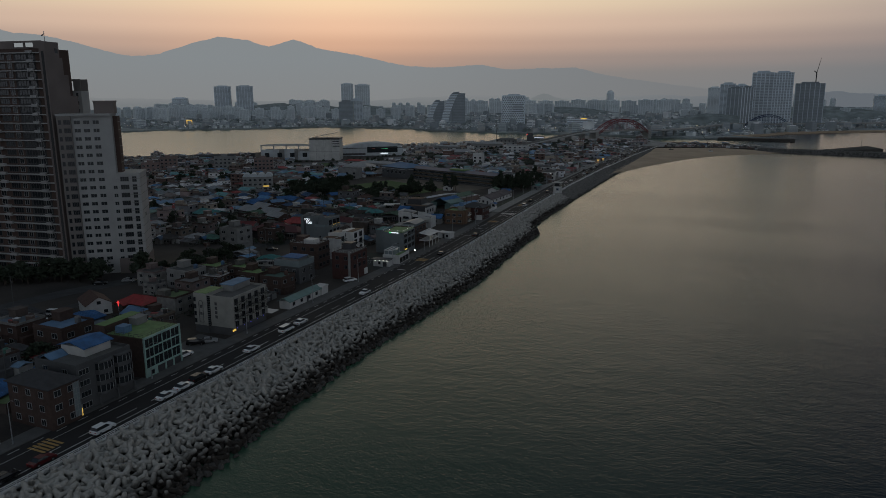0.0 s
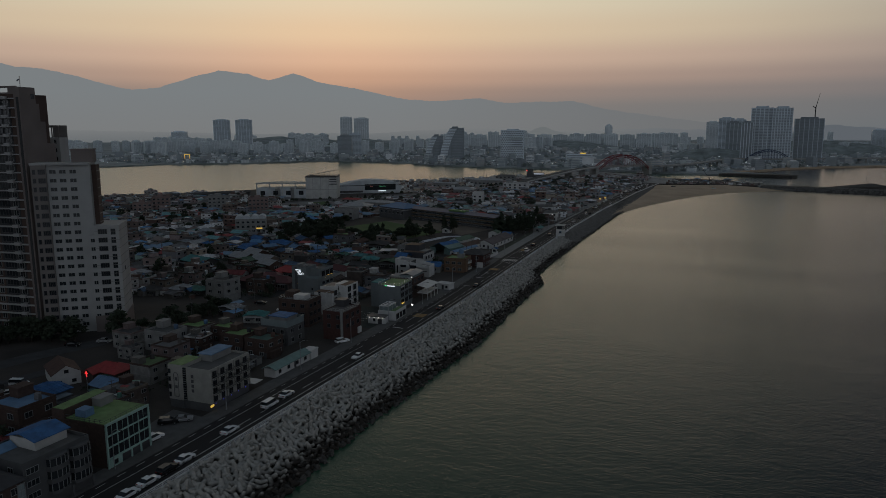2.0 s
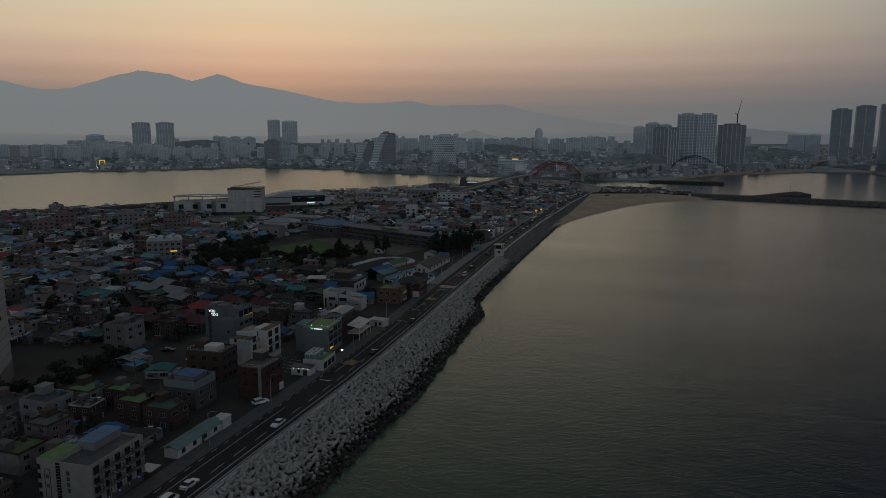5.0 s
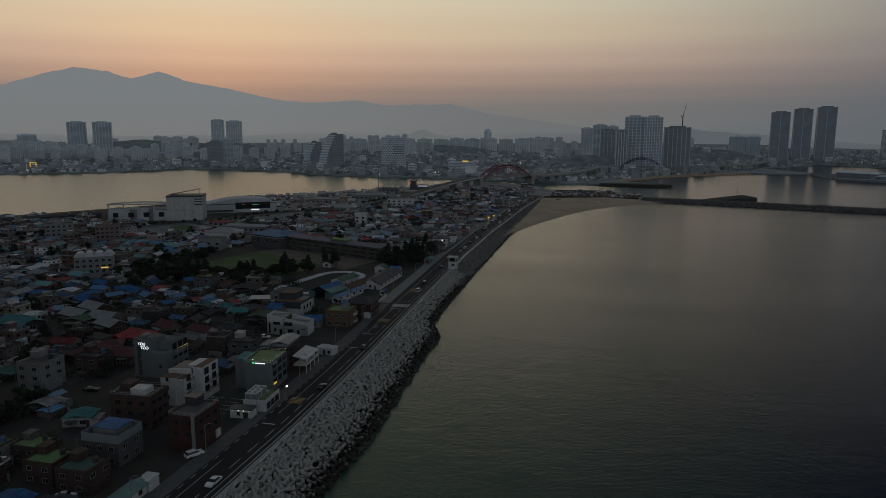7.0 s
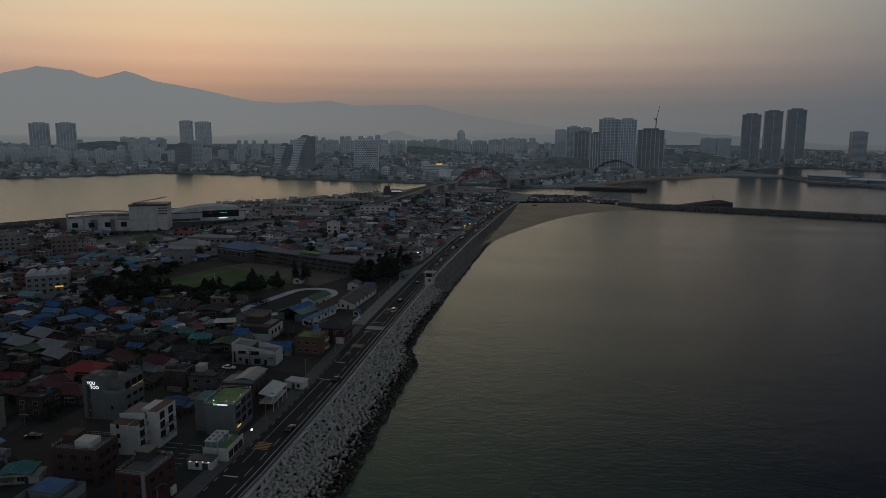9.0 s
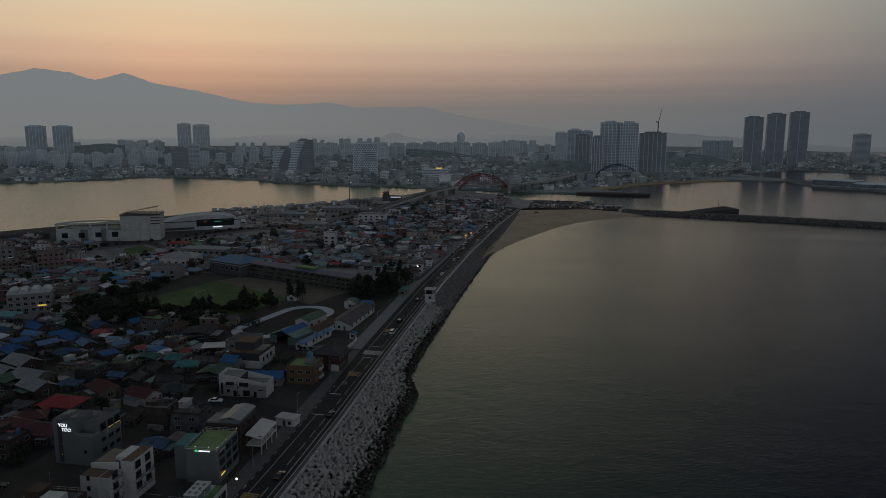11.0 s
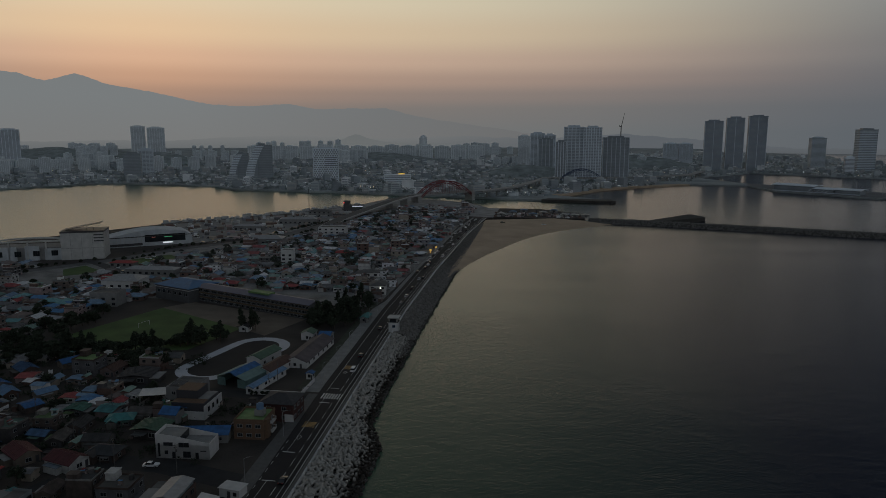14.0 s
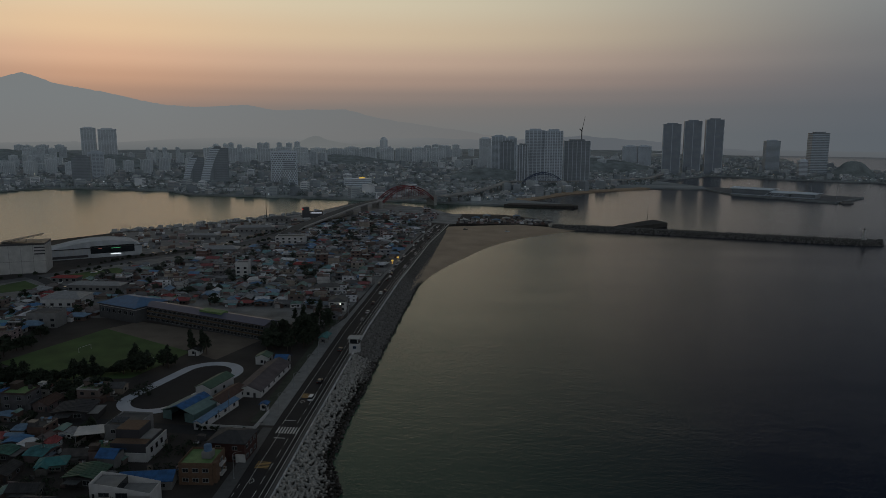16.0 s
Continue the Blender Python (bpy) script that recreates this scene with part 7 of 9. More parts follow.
tyre = shader("tyre", (0.015, 0.015, 0.015), 0.9)
car_white = shader("white_car_paint", (0.75, 0.76, 0.77), 0.25, scale=0.5, amount=0.06)
car_black = shader("black_car_paint", (0.012, 0.012, 0.014), 0.2, scale=0.5, amount=0.1)
car_silver = shader("silver_car_paint", (0.35, 0.36, 0.37), 0.3, 0.4, scale=0.5, amount=0.08)
car_red = shader("dark_red_car_paint", (0.10, 0.012, 0.015), 0.3, scale=0.5, amount=0.08)
CARS = {"ws": car_master("sedan", car_white, "white sedan parked on the road"), "wu": car_master("suv", car_white, "white sport utility car parked on the road"), "wv": car_master("van", car_white, "white van parked on the road"),
        "bs": car_master("sedan", car_black, "black sedan parked on the road"), "bu": car_master("suv", car_black, "black sport utility car parked on the road"), "ss": car_master("sedan", car_silver, "silver sedan parked on the road"), "rs": car_master("sedan", car_red, "dark red sedan parked on the road")}
rc = random.Random(8)
CAR_SPOTS = [("wu", -111.6, 88.6, 91), ("ws", -112.2, 105.3, 91), ("ws", -112.5, 110.6, 91), ("bu", -112.8, 115.8, 91), ("ws", -113.0, 120.8, 91), ("ws", -114.0, 135.9, 91), ("wv", -115.2, 152.2, 91), ("ws", -115.6, 159.6, 91),
             ("ws", -114.6, 194.0, 270), ("rs", -111.4, 75.5, 91), ("bs", -112.0, 69.0, 91), ("ss", -128.6, 136.5, 40), ("bu", -130.6, 134.0, 40), ("ws", -201.8, 238.5, 20), ("bs", -115.4, 257.6, 92), ("bs", -117.0, 300, 92), ("wv", -123.6, 396.1, 92),
             ("bs", -127.8, 460, 92), ("bu", -125.6, 415.5, 92), ("ss", -129.0, 516, 92), ("ws", -129.6, 533, 91), ("bs", -130.5, 555, 90), ("ws", -131.5, 584, 90), ("bs", -129.4, 589, 90), ("ws", -169.7, 231.4, 10), ("bs", -184.8, 237.2, 20),
             ("ws", -161.3, 230, 5), ("ws", -179.9, 307.3, 30), ("wu", -173.2, 291, 80), ("bu", -168, 290, 70), ("wu", -127.2, 205.5, 60), ("ws", -143, 180, 20), ("wv", -187, 137, 20), ("ws", -183, 131, 60), ("ss", -199, 175, 30), ("wu", -126.8, 125.8, 88),
             ("ws", -160, 303, 10), ("bs", -205, 168, 30)]
y = 610
while y < 925:
    CAR_SPOTS.append((rc.choice(("ws", "bs", "ss", "wu", "bu")), rail_x(y) - rc.choice((3.6, 8.4, 11.6, 11.6)), y, 90))
    y += rc.uniform(6, 15)
for k, x, y, r in CAR_SPOTS:
    copy_thing(CARS[k], pose(x, y, 0.04, 0, 0, r))
lot = []
for _ in range(260):
    x, y = rc.uniform(-440, -290), rc.uniform(560, 930)
    if (x < hwy_x(y) - 10 or (y < 700 and x < -340 and x > hwy_x(y) + 10)) and x > float(np.interp(y, [551, 690, 842, 895, 950], [-590, -505, -420, -365, -330])) and not (y < 735 and x < -365):
        lot.append(pose(x, y, 0.03, 0, 0, rc.choice((20, 110, 115, 25))))
small_car = Shape().prism([(-2.3, -0.9), (2.3, -0.9), (2.3, 0.9), (-2.3, 0.9)], 0.3, 0.95).add([(-1.7, -0.85, .95), (1.1, -0.85, .95), (1.1, 0.85, .95), (-1.7, 0.85, .95), (-1.1, -0.7, 1.5), (0.4, -0.7, 1.5), (0.4, 0.7, 1.5), (-1.1, 0.7, 1.5)], [(4, 5, 6, 7), (0, 1, 5, 4), (1, 2, 6, 5), (2, 3, 7, 6), (3, 0, 4, 7)], 1)
joined("parked_cars", small_car, [shader("lot_car_paint", (0.4, 0.4, 0.4), 0.35, palette=[(0.7, 0.7, 0.7), (0.03, 0.03, 0.03), (0.35, 0.36, 0.37), (0.65, 0.66, 0.67), (0.1, 0.1, 0.11)], island=True), glass], lot, "many small cars parked on the harbour apron", "cars")
for c in CARS.values():
    for o in (*c.children_recursive, c):
        bpy.data.objects.remove(o)

# ---- street lamps, poles ----
lamp_master = thing("street_lamp", "tall grey steel street lamp with a curved arm", "street lamp", pose(0, 0, -200), "street lamps")
part("pole", Shape().tube((0, 0, 0), (0, 0, 8.2), 0.11, 0.07, 8).tube((0, 0, 0), (0, 0, 0.5), 0.18, 0.16, 8), steel, lamp_master)
part("arm", Shape().tube((0, 0, 8.1), (1.0, 0, 8.8), 0.06, 0.05, 6).tube((1.0, 0, 8.8), (2.2, 0, 8.95), 0.05, 0.05, 6), steel, lamp_master)
part("lamp_head", Shape().box(2.0, -0.15, 8.88, 2.8, 0.15, 9.02), dark_metal, lamp_master)
for y in [78, 112, 146, 178, 206, 232, 262, 296, 330, 352, 380, 402, 425, 447, 470, 490, 520, 550, 580, 610, 645, 680, 720, 760, 800, 840, 880]:
    copy_thing(lamp_master, pose(rail_x(y) - 14.0, y, 0.15))
pole_grey = shader("weathered_pole", (0.10, 0.10, 0.098), 0.9, scale=1.0)
pole_master = thing("utility_pole", "grey concrete utility pole with crossarms", "utility pole", pose(0, 0, -200), "utility poles")
part("pole", Shape().tube((0, 0, 0), (0, 0, 9.5), 0.13, 0.08, 8), pole_grey, pole_master)
part("crossarm", Shape().box(-0.7, -0.05, 8.9, 0.7, 0.05, 9.0).box(-0.6, -0.05, 8.2, 0.6, 0.05, 8.3), dark_metal, pole_master)
part("transformer", Shape().tube((0.3, 0, 6.8), (0.3, 0, 7.5), 0.18, sides=10), pole_grey, pole_master)
for x, y in [(-160, 175), (-146, 132), (-150, 96), (-148, 190), (-164, 232), (-190, 240), (-150, 300), (-170, 300), (-192, 312), (-215, 290), (-240, 280), (-206, 230), (-225, 250), (-146, 360), (-150, 378), (-196, 338), (-220, 330), (-260, 310), (-285, 320), (-200, 120), (-210, 140), (-175, 110), (-170, 160), (-190, 205), (-170, 205), (-240, 240), (-260, 260), (-300, 300)]:
    copy_thing(pole_master, pose(x, y, 0, 0, 0, rc.uniform(0, 90)))
for c in (lamp_master, pole_master):
    for o in (*c.children_recursive, c):
        bpy.data.objects.remove(o)


# ---- trees ----
def tree_shapes(seed, height, spread, pine):
    r = random.Random(seed)
    trunk = Shape().tube((0, 0, 0), (0.15, 0.1, height * 0.55), 0.2, 0.13, 7).tube((0.15, 0.1, height * 0.55), (0, 0.2, height * 0.92), 0.13, 0.04, 6)
    for k in range(6):
        a = r.uniform(0, 6.28)
        z = height * r.uniform(0.35, 0.75)
        trunk.tube((0.1, 0.1, z), (spread * 0.7 * math.cos(a), spread * 0.7 * math.sin(a), z + height * 0.12), 0.07, 0.03, 5)
    crown = Shape()
    lobes = [(r.uniform(0, 6.28), r.uniform(0.1, 0.95)) for _ in range(9)]
    for k in range(70):
        a, q = lobes[k % 9]
        a, q = a + r.gauss(0, 0.35), min(1, max(0, q + r.gauss(0, 0.1)))
        z = height * (0.3 + 0.7 * q)
        rad = spread * ((1.1 - q) if pine else math.sin(math.pi * (0.2 + 0.7 * q))) * r.uniform(0.3, 1.1)
        c = Vector((rad * math.cos(a), rad * math.sin(a), z))
        for j in range(9):
            d = Vector((r.gauss(0, 1), r.gauss(0, 1), r.gauss(0, 0.7))) * spread * 0.13
            e = Vector((r.gauss(0, 1), r.gauss(0, 1), r.gauss(0, 0.5))).normalized() * spread * r.uniform(0.12, 0.24)
            g = Vector((r.gauss(0, 1), r.gauss(0, 1), r.gauss(0, 1))).cross(e).normalized() * spread * r.uniform(0.09, 0.17)
            p = c + d
            crown.add([tuple(p - e), tuple(p + g), tuple(p + e), tuple(p - g)], [(0, 1, 2, 3)])
    return trunk, crown


TREES, TREE_FORMS = [], []
for i, (h, sp, pine) in enumerate(((9, 2.4, True), (11, 2.8, True), (7, 2.6, False), (6, 2.9, False), (8, 3.6, False), (5, 3.3, False))):
    trunk, crown = tree_shapes(40 + i, h, sp, pine)
    TREE_FORMS.append(crown)
    TREES.append((trunk.mesh("trunk", bark), crown.mesh("crown", needle), pine))
rtree = random.Random(3)


def plant(x, y, which=None, k=1.0):
    tm, cm, pine = TREES[which if which is not None else rtree.randrange(6)]
    th = thing("tree", "dark pine tree with an uneven crown" if pine else "dark round-crowned broadleaf tree", "tree", pose(x, y, 0, 0, 0, rtree.uniform(0, 360)), "trees of the town")
    th.scale = (k, k, k * rtree.uniform(0.9, 1.1))
    part("trunk", tm, None, th)
    part("crown", cm, None, th)


# belt of trees along the south edge of the sports field
for k in range(40):
    u = rtree.random()
    plant(-262 + 66 * u + rtree.uniform(-3, 3), 398 + 44 * max(0, u - 0.25) + rtree.uniform(-3, 3), rtree.choice((0, 1, 2, 4)), rtree.uniform(0.75, 1.1))
for k in range(24):
    u = rtree.random()
    plant(-262 + 66 * u + rtree.uniform(-2, 2), 399 + 44 * max(0, u - 0.25) + rtree.uniform(-2, 2), rtree.choice((3, 5)), rtree.uniform(0.5, 0.8))
for k in range(38):
    plant(rtree.uniform(-285, -205), rtree.uniform(383, 399), rtree.choice((2, 3, 4, 5)), rtree.uniform(0.7, 1.15))
for k in range(20):
    plant(rtree.uniform(-300, -278), rtree.uniform(400, 470), rtree.choice((2, 4, 5)), rtree.uniform(0.7, 1.15))
for x, y in ((-196, 446), (-192, 449), (-199, 450), (-189, 446), (-194, 452)):
    plant(x, y, 1, rtree.uniform(0.85, 1.05))
for k in range(40):
    plant(rtree.uniform(-166, -143), rtree.uniform(450, 512), rtree.choice((0, 1, 4, 5)), rtree.uniform(0.8, 1.15))
for k in range(36):
    a = rtree.uniform(0, 1)
    plant(-250 + 58 * a + rtree.uniform(-4, 4), 150 + 38 * a + rtree.uniform(-7, 3), rtree.choice((2, 3, 4)), rtree.uniform(0.7, 1.1))
for k in range(24):
    plant(rtree.uniform(-198, -186), rtree.uniform(180, 226), rtree.choice((2, 3, 5)), rtree.uniform(0.6, 1.0))
n, rest = 0, [[] for _ in TREES]
while n < 470:
    x, y = rtree.uniform(-480, -146), rtree.uniform(70, 960)
    if free(x, y):
        n += 1
        which, k = rtree.choice((2, 3, 3, 4, 5)), rtree.uniform(0.45, 0.95)
        if y < 330 and x > -300 and sum(o.name.startswith("tree") for o in bpy.data.objects) < 275:
            plant(x, y, which, k)
        else:
            rest[which].append(Matrix.Translation((x, y, 0)) @ Matrix.Rotation(rtree.uniform(0, 6.28), 4, "Z") @ Matrix.Scale(k, 4))
# lighter copy of the needle colour for distant trees, with haze put in
hazy_leaf = shader("hazed_leaves", (0.075, 0.088, 0.07), 0.9, scale=1.2, amount=0.4)
for which, places, leaf in [(w, [m for m in r if (m[1][3] > 560) == far], hazy_leaf if far else needle) for w, r in enumerate(rest) for far in (False, True)]:
    if places:
        joined("town_trees", TREE_FORMS[which], [leaf], places, "dark trees and bushes between the far houses", "trees")
for x in np.arange(-155, -136, 2.4):
    plant(float(x) + rtree.uniform(-0.5, 0.5), 363.2, 3, rtree.uniform(0.2, 0.34))

# weeds and shrubs along yards and lanes
rw = random.Random(9)
SHRUB = Shape()
for k in range(36):
    c = Vector((rw.gauss(0, 0.45), rw.gauss(0, 0.45), rw.uniform(0.15, 0.85)))
    e, g = Vector((rw.gauss(0, 1), rw.gauss(0, 1), rw.gauss(0, 0.6))).normalized() * 0.2, Vector((rw.gauss(0, 1), rw.gauss(0, 1), rw.gauss(0, 1))).normalized() * 0.17
    SHRUB.add([tuple(c - e), tuple(c + g), tuple(c + e), tuple(c - g)], [(0, 1, 2, 3)])
shrubs = []
for _ in range(4800):
    x, y = rw.uniform(-330, -142), rw.uniform(62, 440)
    if free(x, y) or (x < -147 and 306 < y < 356) or (-276 < x < -190 and 384 < y < 404):
        k = rw.uniform(0.8, 2.4)
        shrubs.append(Matrix.Translation((x, y, 0)) @ Matrix.Rotation(rw.uniform(0, 6.28), 4, "Z") @ Matrix.Diagonal((k, k, k * rw.uniform(0.5, 1.1), 1)))
joined("shrubs", SHRUB, [needle], shrubs, "dark shrubs and weeds in the yards", "shrubs")

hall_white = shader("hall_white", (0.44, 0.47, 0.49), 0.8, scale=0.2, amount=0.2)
# far paints and glass are kept pale and close in tone, as haze would make them
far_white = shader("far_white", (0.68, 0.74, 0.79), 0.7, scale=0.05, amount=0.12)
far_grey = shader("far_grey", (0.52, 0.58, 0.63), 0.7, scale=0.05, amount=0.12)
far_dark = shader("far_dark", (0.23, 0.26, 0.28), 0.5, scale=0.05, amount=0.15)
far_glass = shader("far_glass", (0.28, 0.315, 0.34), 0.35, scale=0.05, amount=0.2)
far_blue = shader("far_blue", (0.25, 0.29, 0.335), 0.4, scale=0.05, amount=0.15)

# ---- market hall by the lagoon ----
th = thing("market_hall", "white market hall with a curved ring roof", "hall", pose(-452, 618, 0, 0, 0, 24))
blocks("wall", Shape().box(-26, -12, 0, 26, 12, 10), mid_render, th)
part("front_block", Shape().box(-26, -13.5, 0, -8, -12, 11).box(-2, -13.5, 0, 8, -12, 11.5).box(12, -13.5, 0, 26, -12, 9), hall_white, th)
s = Shape()
for k in range(16):
    a, b = math.pi * k / 16, math.pi * (k + 1) / 16
    s.prism([(27 * math.cos(a), -13 + 24 * math.sin(a) * 0.9), (27 * math.cos(b), -13 + 24 * math.sin(b) * 0.9), (24.5 * math.cos(b), -13 + 21.5 * math.sin(b) * 0.9), (24.5 * math.cos(a), -13 + 21.5 * math.sin(a) * 0.9)], 14.5, 15.6)
s.box(-27, -14, 14.5, 27, -12, 15.6)
part("ring_roof", s, pale_concrete, th)
for x in (-26, -13, 0, 13, 26):
    part("column", Shape().box(x - 0.5, -13.5, 0, x + 0.5, -12.5, 14.5), pale_concrete, th)
for k in range(4):
    plain_window(th, pose(-20 + k * 13, -13.5, 3.5, 0, 0, -90), 4.5, 4.0, frame_dark, 3)
th = thing("cold_store", "tall white windowless market block with a sloping panel rack", "hall", pose(-413, 630, 0, 0, 0, 24))
blocks("wall", Shape().box(-16, -12, 0, 15, 12, 22.0), pale_concrete, th)
part("cornice", Shape().box(-16.3, -12.3, 21.2, 15.3, 12.3, 22.6), frame_dark, th)
for k in range(3):
    part("side_slat", Shape().box(8, -12.2, 14.0 + k * 2.4, 15.2, -12, 15.0 + k * 2.4), frame_dark, th)
part("joint", Shape().box(-9, -12.06, 0, -8.8, -12, 21).box(-1, -12.06, 0, -0.8, -12, 21).box(7, -12.06, 0, 7.2, -12, 21).box(-16, -12.06, 9, 15, -12, 9.2), mid_render, th)
s = Shape().add([(-14, -8, 23), (13, -8, 28), (13, 4, 28), (-14, 4, 23), (-14, -8, 23.3), (13, -8, 28.3), (13, 4, 28.3), (-14, 4, 23.3)], [(3, 2, 1, 0), (4, 5, 6, 7), (0, 1, 5, 4), (1, 2, 6, 5), (2, 3, 7, 6), (3, 0, 4, 7)])
for k in range(6):
    s.tube((-12 + k * 4.9, -8, 22), (-12 + k * 4.9, -8, 23.3 + k * 0.92), 0.12, sides=5)
part("panel_rack", s, dark_metal, th)
th = thing("terminal_hall", "long pale hall with an arched roof and dark glass screen", "hall", pose(-402, 700, 0, 0, 0, 36))
prof = [(-36, 0), (36, 0), (36, 8)] + [(36 - 72 * k / 12, 8 + 6.2 * math.sin(math.pi * (0.12 + 0.88 * k / 12))) for k in range(1, 12)] + [(-36, 9)]
v = [(x, -13, z) for x, z in prof] + [(x, 13, z) for x, z in prof]
n = len(prof)
part("wall", Shape().add(v, [tuple(range(n)), tuple(range(2 * n - 1, n - 1, -1))] + [(i, n + i, n + (i + 1) % n, (i + 1) % n) for i in range(n)]), hall_white, th)
part("roof_edge", Shape().box(-36, -13.6, 8.2, 36, -13, 8.8), dark_metal, th)
part("glass_front", Shape().box(-4, -13.3, 3.4, 30, -13, 9.8), glass, th)
part("lower_band", Shape().box(-34, -13.4, 1.0, -6, -13, 3.0), frame_dark, th)
part("green_sign", Shape().box(12, -13.45, 7.2, 19, -13.3, 7.6), sign_green_dim, th, "plain green lit bar")
part("red_sign", Shape().box(2, -13.45, 7.3, 5, -13.3, 7.7), sign_red_dim, th, "plain red lit bar")
part("white_sign", Shape().box(11, -13.5, 2.0, 19, -13.35, 2.7), sign_white, th, "plain white lit bar")
for k in range(9):
    part("rib", Shape().box(-34 + k * 3.4, -13.3, 3.2, -33.6 + k * 3.4, -13, 8.2), pale_concrete, th)
setting("quay_road", Shape().prism([(hwy_x(y) - 7, y) for y in (430, 610, 684, 748, 887)] + [(hwy_x(y) + 7, y) for y in (887, 748, 684, 610, 430)], -0.1, 0.03), shader("pale_asphalt", (0.10, 0.10, 0.10), 0.9, scale=0.1, amount=0.3), "wide dark road behind the harbour", "road")
setting("quay_apron", Shape().prism([(-430, 735), (-372, 700), (-300, 790), (-296, 900), (-330, 960), (-372, 925), (-405, 888), (-452, 832)], -0.1, 0.02), shader("apron", (0.20, 0.20, 0.195), 0.9, scale=0.1, amount=0.3), "grey paved harbour apron", "ground")
for x, y, w, d, h, lab in ((-320, 860, 40, 12, 5, "long low grey fish shed"), (-350, 800, 30, 9, 4.5, "long low shed with a pale roof"), (-318, 930, 26, 12, 6, "low grey harbour building"), (-318, 535, 24, 17, 5, "white hall with a wide grey roof"), (-322, 574, 36, 10, 4, "long low dark shed"), (-298, 487, 16, 11, 7.5, "pale three-storey office block beside the field"),
                          (-360, 598, 18, 8, 3, "low house with a bright red roof"), (-149, 540, 10, 12, 6, "white seafront house with a lit lamp"), (-165, 577, 14, 9, 6, "white two-storey house with a gable"), (-241, 625, 9, 8, 11, "tall white house with arched windows"), (-219, 603, 18, 9, 4, "low house with a white roof"),
                          (-252, 772, 26, 16, 9, "large white terraced house"), (-300, 720, 34, 14, 5, "long low dark shed"), (-208, 662, 14, 9, 4, "low house with a red roof")):
    th = thing("house", lab, "building", pose(x, y, 0, 0, 0, rc.uniform(0, 12)))
    mw = white_paint if "white" in lab else mid_render
    blocks("wall", Shape().box(-w / 2, -d / 2, 0, w / 2, d / 2, h), mw, th)
    rm = red_roof if "red roof" in lab else white_paint if "white roof" in lab else grey_metal if "roof" in lab or "shed" in lab else paving
    if "office" in lab or "terraced" in lab or "tall" in lab:
        part("parapet", parapet_shape(w, d, h, 0.8), mw, th)
        blocks("roof_deck", Shape().box(-w / 2 + .2, -d / 2 + .2, h, w / 2 - .2, d / 2 - .2, h + .1), paving, th)
    else:
        part("roof", Shape().hip(-w / 2, -d / 2, w / 2, d / 2, h, min(w, d) * 0.18, 0.6), rm, th)
    for fl in range(max(1, int(h / 3))):
        for k in range(max(2, int(w / 4.5))):
            plain_window(th, pose(-w / 2 + 2 + k * (w - 4) / max(1, int(w / 4.5) - 1), -d / 2, fl * 3 + 0.9, 0, 0, -90), 1.8, 1.3, frame_dark, 2)
    if "lamp" in lab:
        dots(th, [(2, -d / 2 - 0.3, 4.6)], lamp_white, 0.5)
# open ground before the market: lawns, a lane and parked cars
setting("lawn", Shape().prism([(-377, 614), (-346, 592), (-336, 637), (-353, 650)], -0.1, 0.05), lawn_green, "rough green lawn beside the wide road", "lawn")
setting("lawn", Shape().prism([(-396, 578), (-380, 557), (-360, 574), (-390, 595)], -0.1, 0.05), lawn_green, "rough green lawn beside a lane", "lawn")
lane([(-408, 618), (-380, 600), (-357, 582), (-336, 568)], 8, lane_mat, "grey asphalt lane across the open ground", 0.04)
rose = shader("rose_render", (0.19, 0.135, 0.125), 0.85, scale=0.4, amount=0.2)


def flat_block(label, x, y, rz, w, d, floors, mat):
    """A plain block of flats with rows of windows, a parapet and a stair head."""
    th = building(label, x, y, rz, w, d, floors, 3.0, mat, paving, None, parapet=0.8, cat="building")
    n = max(3, int(w / 3.2))
    for fl in range(floors):
        for k in range(n):
            plain_window(th, on_face("S", w, d, (k + 0.5) / n * w - w / 2, fl * 3 + 0.9), 1.7, 1.3, frame_white, 2)
        for k in range(2):
            plain_window(th, on_face("E", w, d, (k - 0.5) * d * 0.5, fl * 3 + 0.9), 1.5, 1.3, frame_white, 2)
    part("stair_head", Shape().box(-w * 0.2, -1.5, floors * 3, w * 0.1, 2.5, floors * 3 + 2.6), mat, th)
    return th


flat_block("rose-rendered four-storey block of flats", -474, 472, 40, 14, 10, 4, rose)
flat_block("rose-rendered four-storey block of flats", -472, 450, 40, 15, 10, 3, rose)
flat_block("grey four-storey block of flats", -431, 495, 38, 18, 11, 4, mid_render)
flat_block("rose-rendered four-storey block of flats", -389, 495, 36, 16, 11, 4, rose)
# white hall with a row of arched gables
th = flat_block("white two-storey building with a row of arched roof gables", -318.6, 398, 35, 20, 11, 3, mid_render)
for k in range(4):
    a0 = -10 + 5 * k
    arc_pts = [(a0 + 2.5 - 2.5 * math.cos(math.pi * i / 8), 9.8 + 2.3 * math.sin(math.pi * i / 8)) for i in range(9)]
    v = [(x, y, z) for y in (-5.5, 5.5) for x, z in arc_pts]
    part("arched_gable", Shape().add(v, [tuple(range(9)), tuple(range(17, 8, -1))] + [(i, i + 1, i + 10, i + 9) for i in range(8)]), hall_white, th)
part("lit_sign", Shape().box(3.5, -5.75, 3.0, 7.5, -5.6, 3.7), sign_amber, th, "plain amber lit bar")
